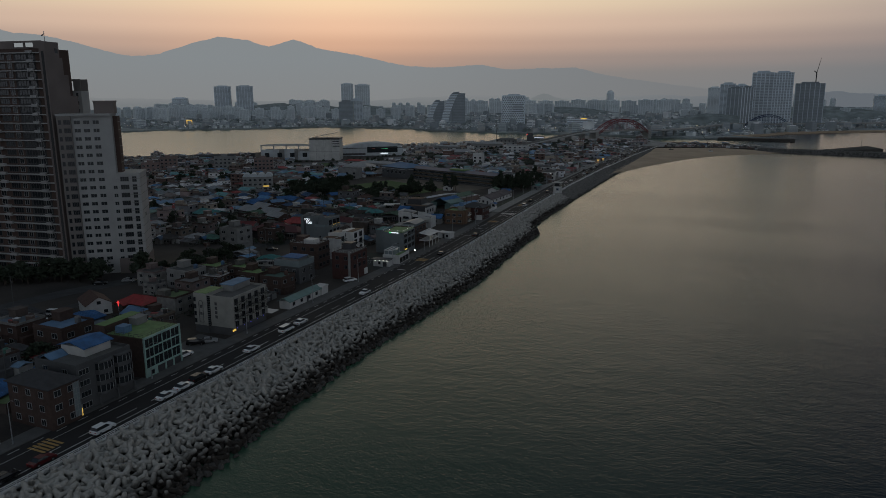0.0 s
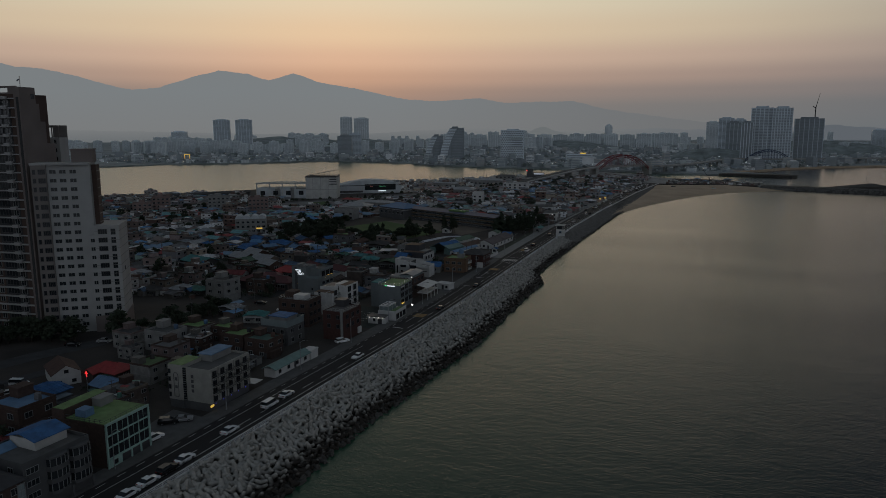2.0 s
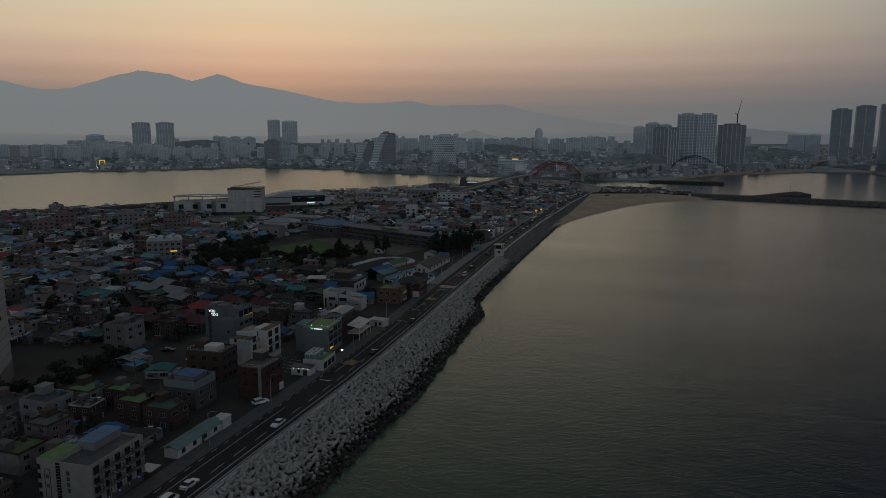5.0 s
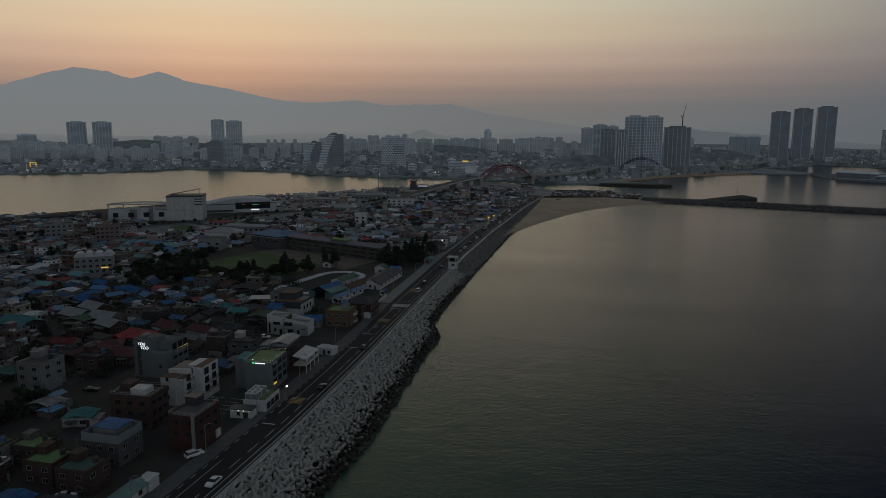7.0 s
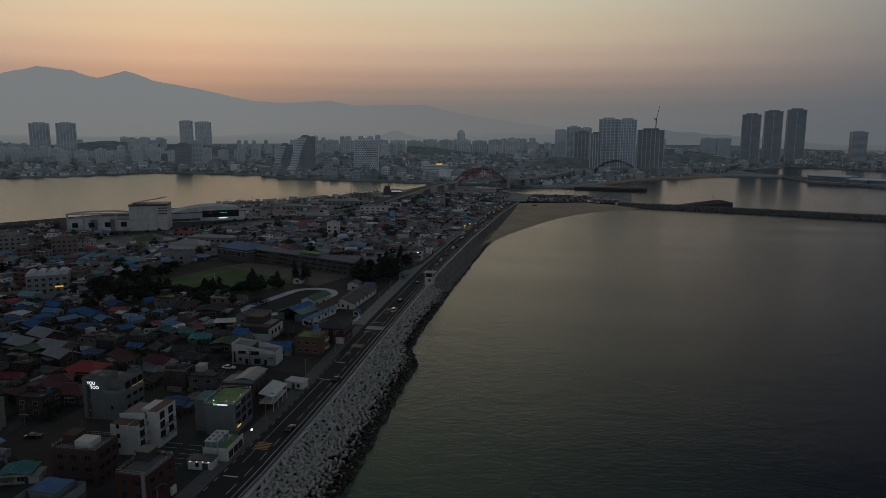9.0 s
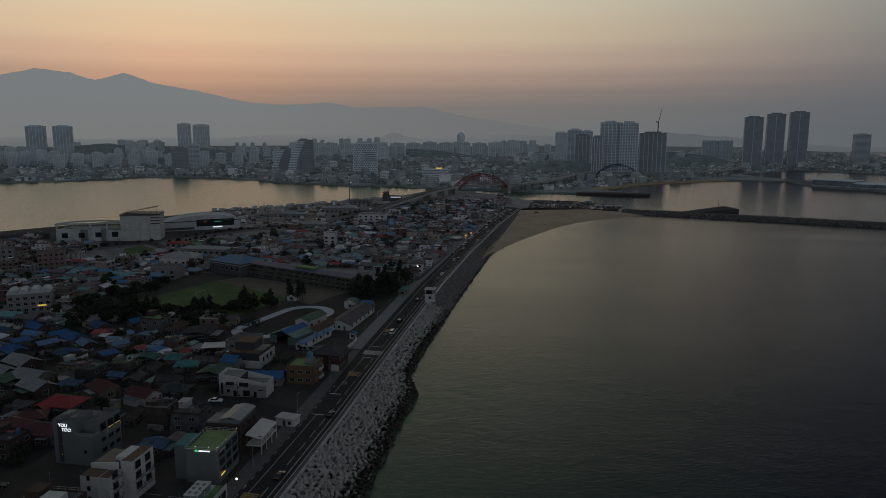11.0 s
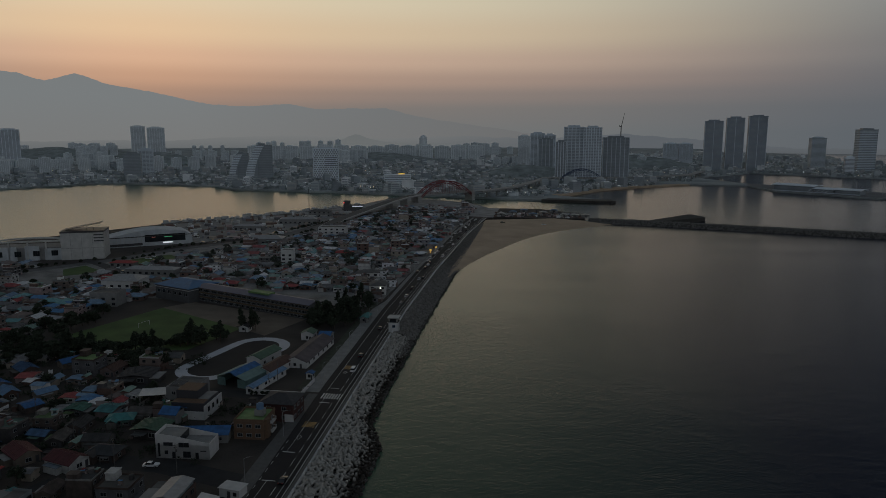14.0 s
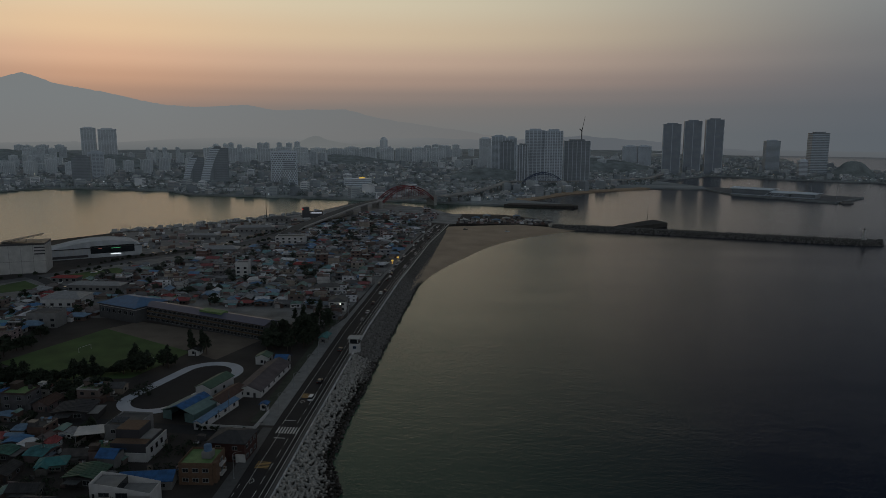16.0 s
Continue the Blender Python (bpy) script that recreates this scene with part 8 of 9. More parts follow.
# long warehouses on the lagoon shore
for k in range(3):
    th = thing("warehouse", "long low dark warehouse on the lagoon shore", "warehouse", pose(-608 + 45 * k, 486 + 54 * k, 0, 0, 0, -39.5), "shore warehouses")
    part("wall", Shape().box(-5, -31, 0, 5, 31, 4.2), grey_render, th)
    part("roof", Shape().gable(-5, -31, 5, 31, 4.2, 1.2, 0.5), dark_roof, th)
    for j in range(6):
        part("door", Shape().box(5, -27 + j * 10.5, 0, 5.08, -23 + j * 10.5, 3.2), frame_dark, th)
    for j in range(6):
        part("roof_vent", Shape().box(-0.5, -25 + j * 10, 5.4, 0.5, -23.6 + j * 10, 6.2), grey_metal, th)
# lit shops near the beach
for x, y in ((-142, 690), (-140, 705)):
    th = thing("shop_sign", "warm lit shop sign on a seafront house", "sign", pose(x, y, 0))
    part("sign_board", Shape().box(-0.9, -0.2, 2.4, 0.9, 0.2, 3.4).box(-0.1, -0.1, 0, 0.1, 0.1, 2.4), sign_amber, th)

apron_gear = []
for _ in range(420):
    x, y = rc.uniform(-455, -285), rc.uniform(660, 1040)
    if x < hwy_x(y) - 9 and x > float(np.interp(y, [690, 842, 895, 950, 1047], [-500, -448, -392, -355, -305])) and not (y < 735 and x < -350):
        apron_gear.append(Matrix.Translation((x, y, 0)) @ Matrix.Rotation(radians(rc.choice((24, 30, 115))), 4, "Z") @ Matrix.Diagonal((rc.uniform(1, 5), rc.uniform(0.8, 2.4), rc.uniform(0.8, 3.2), 1)))
joined("harbour_gear", Shape().box(-1, -1, 0, 1, 1, 1), [wall_beyond], apron_gear, "crates, trucks and low stores on the harbour apron", "gear")
verge = [Matrix.Translation((hwy_x(y) + rc.choice((-11, -12, 11, 12)) + rc.uniform(-1, 1), y, 0)) @ Matrix.Scale(rc.uniform(0.25, 0.6), 4) for y in np.arange(440, 880, 4.5)]
joined("verge_bushes", TREE_FORMS[5], [needle], verge, "dark bushes along the wide road", "bushes")

# ---- fishing boats along the quay ----
boat_hull = shader("boat_white", (0.3, 0.32, 0.34), 0.5, scale=0.5)


def boat(x, y, rz, k):
    th = thing("fishing_boat", "white fishing boat with masts moored at the quay", "boat", pose(x, y, SEA, 0, 0, rz), "moored fishing boats")
    th.scale = (k, k, k)
    deck = [(-8, -2.2), (4, -2.4), (9, 0), (4, 2.4), (-8, 2.2)]
    s = Shape()
    n = 5
    v = [(x * 0.9, y * 0.7, -0.6) for x, y in deck] + [(x, y, 1.6 + max(0, x) * 0.12) for x, y in deck]
    s.add(v, [tuple(range(n - 1, -1, -1)), tuple(range(n, 2 * n))] + [(i, (i + 1) % n, n + (i + 1) % n, n + i) for i in range(n)])
    part("hull", s, boat_hull, th)
    part("wheelhouse", Shape().box(-6, -1.5, 1.6, -1.5, 1.5, 4.2).box(-6.3, -1.7, 4.2, -1.2, 1.7, 4.4), white_paint, th)
    part("wheelhouse_glass", Shape().box(-1.52, -1.3, 2.8, -1.44, 1.3, 3.7), glass, th)
    part("mast", Shape().tube((0.5, 0, 1.6), (0.5, 0, 10), 0.12, 0.06, 6).tube((5.5, 0, 2.0), (5.5, 0, 7), 0.1, 0.05, 6).tube((0.5, 0, 8), (5.5, 0, 6.5), 0.05, 0.05, 5), dark_metal, th)


for k in range(46):
    u = k / 45
    x = float(np.interp(u, [0, 0.3, 0.6, 1], [-462, -408, -366, -300])) - 7
    y = float(np.interp(u, [0, 0.3, 0.6, 1], [850, 900, 955, 1075]))
    boat(x + rc.uniform(-4, 2), y + rc.uniform(-3, 3), rc.uniform(20, 80), rc.uniform(0.7, 1.25))
th = thing("mast", "tall grey lattice mast at the harbour", "mast", pose(-352, 985, 0))
part("mast_pole", Shape().tube((0, 0, 0), (0, 0, 30), 0.5, 0.2, 6).tube((-4, 0, 22), (4, 0, 22), 0.15, 0.15, 5), dark_metal, th)
sign_pale = glow("sign_pale", (0.75, 0.8, 0.9), 0.35)
th = thing("sign_building", "dark building with a red and white lit sign board", "building", pose(-295, 992, 0, 0, 0, 10))
th.scale = (0.75, 0.75, 0.75)
blocks("wall", Shape().box(-16, -8, 0, 16, 8, 10).box(-16, -8, 10, -6, 8, 17), grey_render, th)
part("sign_board", Shape().box(-2, -8.4, 7.4, 16, -8, 9.0), sign_pale, th, "plain white lit board")
part("red_sign", Shape().box(-16.4, -8.4, 13.6, -14.2, -8, 15.2), lamp_red, th, "plain red lit board")

# ---- bridge approach and red arch ----
deck_asphalt = shader("deck_asphalt", (0.075, 0.075, 0.075), 0.9, scale=0.1, amount=0.3)
deck_line = [(-281, 840, 0.2), (-280, 887, 2.5), (-268, 960, 6), (-257, 1030, 9), (-247, 1075, 10.5), (-236, 1108, 11)]
th = thing("viaduct", "grey concrete bridge ramp on piers", "bridge")
part("deck", Shape().add([p for x, y, z in deck_line for p in ((x - 8, y, z), (x + 8, y, z), (x + 8, y, z - 1.4), (x - 8, y, z - 1.4))], [(4 * i + a, 4 * i + 4 + a, 4 * i + 4 + (a + 1) % 4, 4 * i + (a + 1) % 4) for i in range(5) for a in range(4)]), concrete, th)
part("parapet", Shape().add([p for x, y, z in deck_line for p in ((x + 8, y, z), (x + 8, y, z + 1.0), (x + 7.6, y, z + 1.0), (x + 7.6, y, z))], [(4 * i + a, 4 * i + 4 + a, 4 * i + 4 + (a + 1) % 4, 4 * i + (a + 1) % 4) for i in range(5) for a in range(4)]), pale_concrete, th)
part("road_surface", Shape().add([p for x, y, z in deck_line for p in ((x - 7.5, y, z + 0.03), (x + 7.5, y, z + 0.03))], [(2 * i, 2 * i + 1, 2 * i + 3, 2 * i + 2) for i in range(5)]), deck_asphalt, th)
for x, y, z in deck_line[2:]:
    part("pier", Shape().box(x - 5, y - 1, 0, x + 5, y + 1, z - 1.3), concrete, th)


def arch_bridge(label, a, b, deck_z, rise, half, mat, n=16):
    ax, ay = a
    bx, by = b
    L = math.hypot(bx - ax, by - ay)
    th = thing("arch_bridge", label, "bridge", Matrix.Translation((ax, ay, 0)) @ Euler((0, 0, math.atan2(by - ay, bx - ax))).to_matrix().to_4x4())
    part("deck", Shape().box(-6, -half + 0.8, deck_z - 1.6, L + 6, half - 0.8, deck_z).box(-6, -half + 0.6, deck_z, L + 6, -half + 0.9, deck_z + 1).box(-6, half - 0.9, deck_z, L + 6, half - 0.6, deck_z + 1), concrete, th)
    pts = [(L * k / n, deck_z - 4 + (rise + 4) * 4 * (k / n) * (1 - k / n)) for k in range(n + 1)]
    for sgn in (-1, 1):
        s = Shape()
        for p, q in zip(pts, pts[1:]):
            s.tube((p[0], sgn * half, p[1]), (q[0], sgn * half, q[1]), 0.6, 0.6, 6)
            s.tube((p[0], sgn * half, p[1] - 3.2 * (0 < p[0] < L)), (q[0], sgn * half, q[1] - 3.2 * (0 < q[0] < L)), 0.38, 0.38, 6)
            s.tube((p[0], sgn * half, p[1] - 3.2 * (0 < p[0] < L)), (q[0], sgn * half, q[1]), 0.22, 0.22, 5)
        part("arch_rib", s, mat, th)
        for p in pts[2:-2]:
            part("hanger", Shape().tube((p[0], sgn * half, deck_z), (p[0], sgn * half, p[1]), 0.22, 0.22, 5), mat, th)
    for p in pts[4:-4:2]:
        part("cross_brace", Shape().tube((p[0], -half, p[1]), (p[0], half, p[1]), 0.4, 0.4, 5), mat, th)
    for x in (-2, L + 2):
        part("abutment", Shape().box(x - 3, -half - 1, -4, x + 3, half + 1, deck_z - 1.6), concrete, th)
    return th


arch_bridge("red steel arch bridge over the harbour channel", (-235, 1112), (-170, 1190), 11, 17.5, 7, rust_red, 22)
arch_bridge("dark blue steel arch bridge in the city", (-32, 1560), (56, 1566), 9, 18, 7, blue_grey)
th = thing("viaduct", "long grey concrete viaduct through the far shore", "bridge")
line2 = [(-154, 1196), (-110, 1290), (-80, 1420), (-60, 1540), (-38, 1560)]
line3 = [(62, 1566), (140, 1600), (240, 1690), (300, 1850)]
for i, (p, q) in enumerate(list(zip(line2, line2[1:])) + list(zip(line3, line3[1:]))):
    d = (Vector(q) - Vector(p)).normalized()
    nrm = Vector((-d.y, d.x)) * 6
    part("deck", Shape().prism([(p[0] - nrm.x, p[1] - nrm.y), (q[0] - nrm.x, q[1] - nrm.y), (q[0] + nrm.x, q[1] + nrm.y), (p[0] + nrm.x, p[1] + nrm.y)], 8.4 + 0.01 * i, 10.6 + 0.01 * i), concrete, th)
    for u in (0.2, 0.5, 0.8):
        part("pier", Shape().box(p[0] + (q[0] - p[0]) * u - 1.5, p[1] + (q[1] - p[1]) * u - 1.5, -0.6, p[0] + (q[0] - p[0]) * u + 1.5, p[1] + (q[1] - p[1]) * u + 1.5, 8.4), concrete, th)

# ---- breakwater, lighthouse, harbour sheds ----
BW = [(0, 946), (60, 934), (178, 898), (251, 876), (300, 864), (318, 866)]
v, f = [], []
for i, (x, y) in enumerate(BW):
    k = 0.55 if i == len(BW) - 1 else 1
    for off, z in ((-14 * k, -5), (-9 * k, -1.2), (-4 * k, 1.0), (4 * k, 1.2), (6 * k, 0.2), (11 * k, -5)):
        v.append((x + off * 0.28, y + off * 0.96, z))
for i in range(len(BW) - 1):
    for k in range(5):
        a = 6 * i + k
        f.append((a, a + 1, a + 7, a + 6))
f.append(tuple(range(6 * len(BW) - 6, 6 * len(BW))))
setting("breakwater", Shape().add(v, f), rock, "long dark breakwater of boulders and concrete", "breakwater")


def on_breakwater(r):
    u = r.random()
    x = 318 * u
    y = float(np.interp(x, [p[0] for p in BW], [p[1] for p in BW]))
    o = r.uniform(-13, 6)
    return x + o * 0.28, y + o * 0.96, float(np.interp(o, [-14, -9, -4, 4, 6], [-4.5, -1.8, 0.4, 0.6, -0.4]))


joined("tetrapod_bank", pod_shape, [shader("breakwater_concrete", (0.15, 0.145, 0.135), 0.95, scale=0.5, amount=0.4)], [Matrix.Translation(on_breakwater(rc)) @ Euler((rc.uniform(0, 6), rc.uniform(0, 6), rc.uniform(0, 6))).to_matrix().to_4x4() for _ in range(1500)], "dark grey concrete armour blocks on the breakwater", "tetrapods")
setting("spur", Shape().prism([(66, 938), (80, 930), (134, 978), (128, 996), (112, 996)], -6, 1.5).add([(66, 938, 1.5), (80, 930, 1.5), (134, 978, 1.5), (128, 996, 1.5), (112, 996, 1.5), (118, 984, 4.2)], [(0, 1, 5), (1, 2, 5), (2, 3, 5), (3, 4, 5), (4, 0, 5)]), rock, "short rock spur beside the breakwater", "breakwater")
th = thing("spur_beacon", "small dark beacon post on the rock spur", "beacon", pose(112, 985, 4))
part("post", Shape().tube((0, 0, 0), (0, 0, 5), 0.3, 0.2, 8).tube((0, 0, 5), (0, 0, 6.4), 0.6, 0.4, 8), dark_metal, th)
th = thing("lighthouse", "small white lighthouse at the end of the breakwater", "lighthouse", pose(300, 866, 1.0))
part("base", Shape().tube((0, 0, 0), (0, 0, 2), 3.0, 2.8, 16), pale_concrete, th)
part("tower", Shape().tube((0, 0, 2), (0, 0, 9), 1.6, 1.1, 16), white_paint, th)
part("gallery", Shape().tube((0, 0, 9), (0, 0, 9.5), 1.8, 1.8, 16), white_paint, th)
part("lantern", Shape().tube((0, 0, 9.5), (0, 0, 11), 0.8, 0.8, 10).tube((0, 0, 11), (0, 0, 12), 0.9, 0.1, 10), glass, th)
setting("harbour_spur", Shape().prism([(-60, 1180), (41, 1165), (48, 1176), (40, 1192), (-50, 1200)], -6, 0.6), rock, "low rocky pier at the channel mouth", "breakwater")
for k in range(9):
    x = -104 + k * 12.5
    th = thing("shed", "pale low harbour shed with a sheet roof", "shed", pose(x, 972 + (k % 3) * 22 + rc.uniform(-3, 3), 0, 0, 0, rc.uniform(-4, 4)), "harbour sheds")
    if x > -35 and th.location.y > 985:
        th.location.y = 970
    blocks("wall", Shape().box(-4.5, -5, 0, 4.5, 5, 2.4), mid_render, th)
    part("roof", Shape().gable(-4.5, -5, 4.5, 5, 2.4, 1.0, 0.4), rc.choice((grey_metal, pale_concrete, blue_pale)), th)
    part("door", Shape().box(-1.4, -5.1, 0, 1.4, -5, 2.1), frame_dark, th)
clutter = [Matrix.Translation((rc.uniform(-112, -10), rc.uniform(956, 1000), 0)) @ Matrix.Diagonal((rc.uniform(0.5, 2.5), rc.uniform(0.5, 2), rc.uniform(0.5, 2.4), 1)) for _ in range(160)]
joined("quay_clutter", Shape().box(-1, -1, 0, 1, 1, 1), [wall_beyond], clutter, "crates, nets and stacked gear on the quay", "clutter")
th = thing("quay_crane", "thin dark harbour crane on the quay", "crane", pose(-62, 985, 0))
part("jib", Shape().tube((0, 0, 0), (0, 0, 6), 0.5, 0.4, 6).tube((0, 0, 5), (-9, 0, 17), 0.35, 0.2, 6), dark_metal, th)
for x, y, lab in ((-98, 905, "small dark object on the sand"), (-52, 893, "small boat drawn up on the sand")):
    th = thing("beach_boat", lab, "boat", pose(x, y, -0.55))
    part("hull", Shape().prism([(-2.4, -0.8), (1.4, -0.9), (2.8, 0), (1.4, 0.9), (-2.4, 0.8)], 0, 0.9), dark_metal if "dark" in lab else white_paint, th)
    part("thwart", Shape().box(-1.4, -0.7, 0.9, 0.4, 0.7, 1.5), mid_render, th)
setting("far_beach", Shape().prism([(-30, 1258), (2, 1314), (44, 1396), (111, 1466), (218, 1547), (200, 1560), (100, 1490), (30, 1425), (-20, 1350), (-45, 1275)], -3.6, -0.3), sand, "far curved sand beach", "beach")

# ---- ferry terminal on the pier ----
th = thing("ferry_terminal", "white and grey ferry terminal with sweeping roofs", "terminal", pose(392, 1400, -0.5, 0, 0, -42))
for x0, x1, d, h in ((-60, 6, 15, 9.5), (8, 38, 13, 6.0), (40, 78, 12, 6.5)):
    part("hall", Shape().box(x0, -d, 0, x1, d, h), far_dark, th)
    part("roof", Shape().add([(x0 - 3, -d - 3, h + 0.3), (x1 + 3, -d - 3, h + 0.3), (x1 + 3, 0, h + 2.4), (x0 - 3, 0, h + 2.4), (x1 + 3, d + 3, h + 0.9), (x0 - 3, d + 3, h + 0.9)] + [(x0 - 3, -d - 3, h + 1.1), (x1 + 3, -d - 3, h + 1.1), (x1 + 3, 0, h + 3.2), (x0 - 3, 0, h + 3.2), (x1 + 3, d + 3, h + 1.7), (x0 - 3, d + 3, h + 1.7)],
                             [(3, 2, 1, 0), (5, 4, 2, 3), (6, 7, 8, 9), (9, 8, 10, 11), (0, 1, 7, 6), (5, 11, 10, 4), (0, 6, 9, 3), (3, 9, 11, 5), (1, 2, 8, 7), (2, 4, 10, 8)]), far_white, th, "pale folded roof")
    part("glass_front", Shape().box(x0 + 2, -d - 0.2, h * 0.5, x1 - 2, -d, h - 0.8), far_glass, th)
    part("plinth", Shape().box(x0 - 1, -d - 1.5, 0, x1 + 1, -d - 0.2, 1.4), far_grey, th)
for k in range(5):
    part("ramp_frame", Shape().tube((-2 + k * 7, -17, 0.5), (4 + k * 7, -17, 5.5), 0.5, sides=5), far_white, th)
setting("pier_paving", Shape().prism([(326, 1535), (342, 1417), (451, 1291), (534, 1385), (470, 1427), (436, 1497), (330, 1594)], -0.6, -0.42), shader("pier_asphalt", (0.13, 0.135, 0.14), 0.9, scale=0.03, amount=0.3), "dark paved apron of the ferry pier", "ground")
for x in (-20, 60, 100):
    part("mast", Shape().tube((x, 20, 0), (x, 20, 24), 0.5, 0.3, 6), steel, th)
th = thing("pontoon", "small grey floating pontoon off the pier", "pontoon", pose(470, 1290, SEA))
part("hull", Shape().box(-9, -4, -0.5, 9, 4, 2.5).box(-6, -3, 2.5, 6, 3, 5), mid_render, th)


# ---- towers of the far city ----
# slab colours paled further, haze of the greater distance put into them
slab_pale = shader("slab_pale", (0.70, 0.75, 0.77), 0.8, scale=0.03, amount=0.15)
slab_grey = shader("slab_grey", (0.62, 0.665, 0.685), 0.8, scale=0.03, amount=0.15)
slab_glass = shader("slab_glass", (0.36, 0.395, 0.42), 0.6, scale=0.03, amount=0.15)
def tower(label, x, y, w, d, h, wall, fins=None, fin_step=6.0, fh=3.1, rz=0.0, crown=4.0, row_mat=None, name="apartment_tower"):
    th = thing(name, label, "tower", pose(x, y, -0.5, 0, 0, rz))
    blocks("wall", Shape().box(-w / 2, -d / 2, 0, w / 2, d / 2, h), wall, th)
    part("crown", Shape().box(-w * 0.3, -d * 0.3, h, w * 0.3, d * 0.3, h + crown).box(-w / 2 - 0.3, -d / 2 - 0.3, h - 0.4, w / 2 + 0.3, d / 2 + 0.3, h + 0.8), wall, th)
    n = int(h / fh)
    for k in range(n):
        z = k * fh + 0.9
        part("glazing_band", Shape().box(-w / 2 - 0.12, -d / 2 - 0.15, z, w / 2 + 0.12, d / 2 + 0.1, z + fh * 0.52), row_mat or far_glass, th)
    if fins:
        m = max(1, int(w / fin_step))
        for k in range(m + 1):
            xx = -w / 2 + w * k / m
            part("pier", Shape().box(xx - 0.7, -d / 2 - 0.5, 0, xx + 0.7, -d / 2 + 0.1, h + 0.6), fins, th)
    return th


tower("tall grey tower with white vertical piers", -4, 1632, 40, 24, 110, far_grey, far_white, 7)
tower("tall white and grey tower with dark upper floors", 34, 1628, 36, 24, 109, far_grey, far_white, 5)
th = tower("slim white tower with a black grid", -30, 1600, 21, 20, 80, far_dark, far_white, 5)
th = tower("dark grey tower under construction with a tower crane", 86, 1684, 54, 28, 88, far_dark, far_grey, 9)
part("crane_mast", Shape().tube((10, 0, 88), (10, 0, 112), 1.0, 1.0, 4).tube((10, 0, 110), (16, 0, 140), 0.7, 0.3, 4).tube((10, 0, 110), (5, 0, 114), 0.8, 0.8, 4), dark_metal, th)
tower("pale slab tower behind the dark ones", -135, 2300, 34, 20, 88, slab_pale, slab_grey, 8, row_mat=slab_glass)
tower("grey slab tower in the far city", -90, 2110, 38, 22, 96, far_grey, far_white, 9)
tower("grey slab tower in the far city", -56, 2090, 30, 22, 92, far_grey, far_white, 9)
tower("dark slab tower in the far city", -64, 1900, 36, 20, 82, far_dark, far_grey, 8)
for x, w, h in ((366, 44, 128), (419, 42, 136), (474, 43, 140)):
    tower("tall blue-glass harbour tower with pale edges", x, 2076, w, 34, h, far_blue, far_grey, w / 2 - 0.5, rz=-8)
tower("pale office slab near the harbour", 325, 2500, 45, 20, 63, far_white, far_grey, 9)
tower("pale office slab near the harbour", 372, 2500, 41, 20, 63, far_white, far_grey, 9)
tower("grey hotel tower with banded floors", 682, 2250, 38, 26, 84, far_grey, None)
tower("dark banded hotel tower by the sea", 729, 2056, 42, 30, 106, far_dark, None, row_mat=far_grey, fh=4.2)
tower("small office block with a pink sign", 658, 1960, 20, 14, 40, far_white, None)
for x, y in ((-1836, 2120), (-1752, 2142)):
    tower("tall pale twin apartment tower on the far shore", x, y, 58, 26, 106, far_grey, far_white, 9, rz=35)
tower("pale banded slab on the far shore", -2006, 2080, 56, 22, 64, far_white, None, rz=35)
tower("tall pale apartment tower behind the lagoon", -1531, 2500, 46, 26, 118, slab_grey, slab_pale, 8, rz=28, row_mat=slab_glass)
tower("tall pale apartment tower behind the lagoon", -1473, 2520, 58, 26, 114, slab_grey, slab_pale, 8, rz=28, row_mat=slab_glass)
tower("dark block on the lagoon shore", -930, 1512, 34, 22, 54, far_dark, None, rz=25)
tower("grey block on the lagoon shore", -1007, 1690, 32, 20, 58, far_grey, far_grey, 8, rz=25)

# hotel with a chequered white screen
th = thing("hotel", "white hotel slab with a chequered screen of openings", "hotel", pose(-506, 1524, -0.5, 0, 0, 17))
blocks("wall", Shape().box(-25, -9, 0, 25, 9, 66), far_dark, th)
part("crown", Shape().box(-12, -5, 66, 14, 5, 70), far_grey, th)
for k in range(17):
    z = k * 3.9
    part("floor_band", Shape().box(-25.3, -10, z + 2.5, 25.3, -9, z + 3.9), far_white, th)
    s = Shape()
    for j in range(11):
        xx = -24.5 + j * 4.9 + (2.45 if k % 2 else 0)
        if 5 < k < 13 and -2 < xx < 22 and k not in (6, 7):
            continue
        s.box(xx - 0.9, -10, z, min(xx + 0.9, 25.2), -9, z + 2.5)
    part("screen_pier", s, far_white, th)
part("edge", Shape().box(-25.6, -10.2, 0, -24.4, 9, 67).box(24.4, -10.2, 0, 25.6, 9, 67).box(-25.6, -10.2, 65.8, 25.6, 9, 67.4), far_white, th)


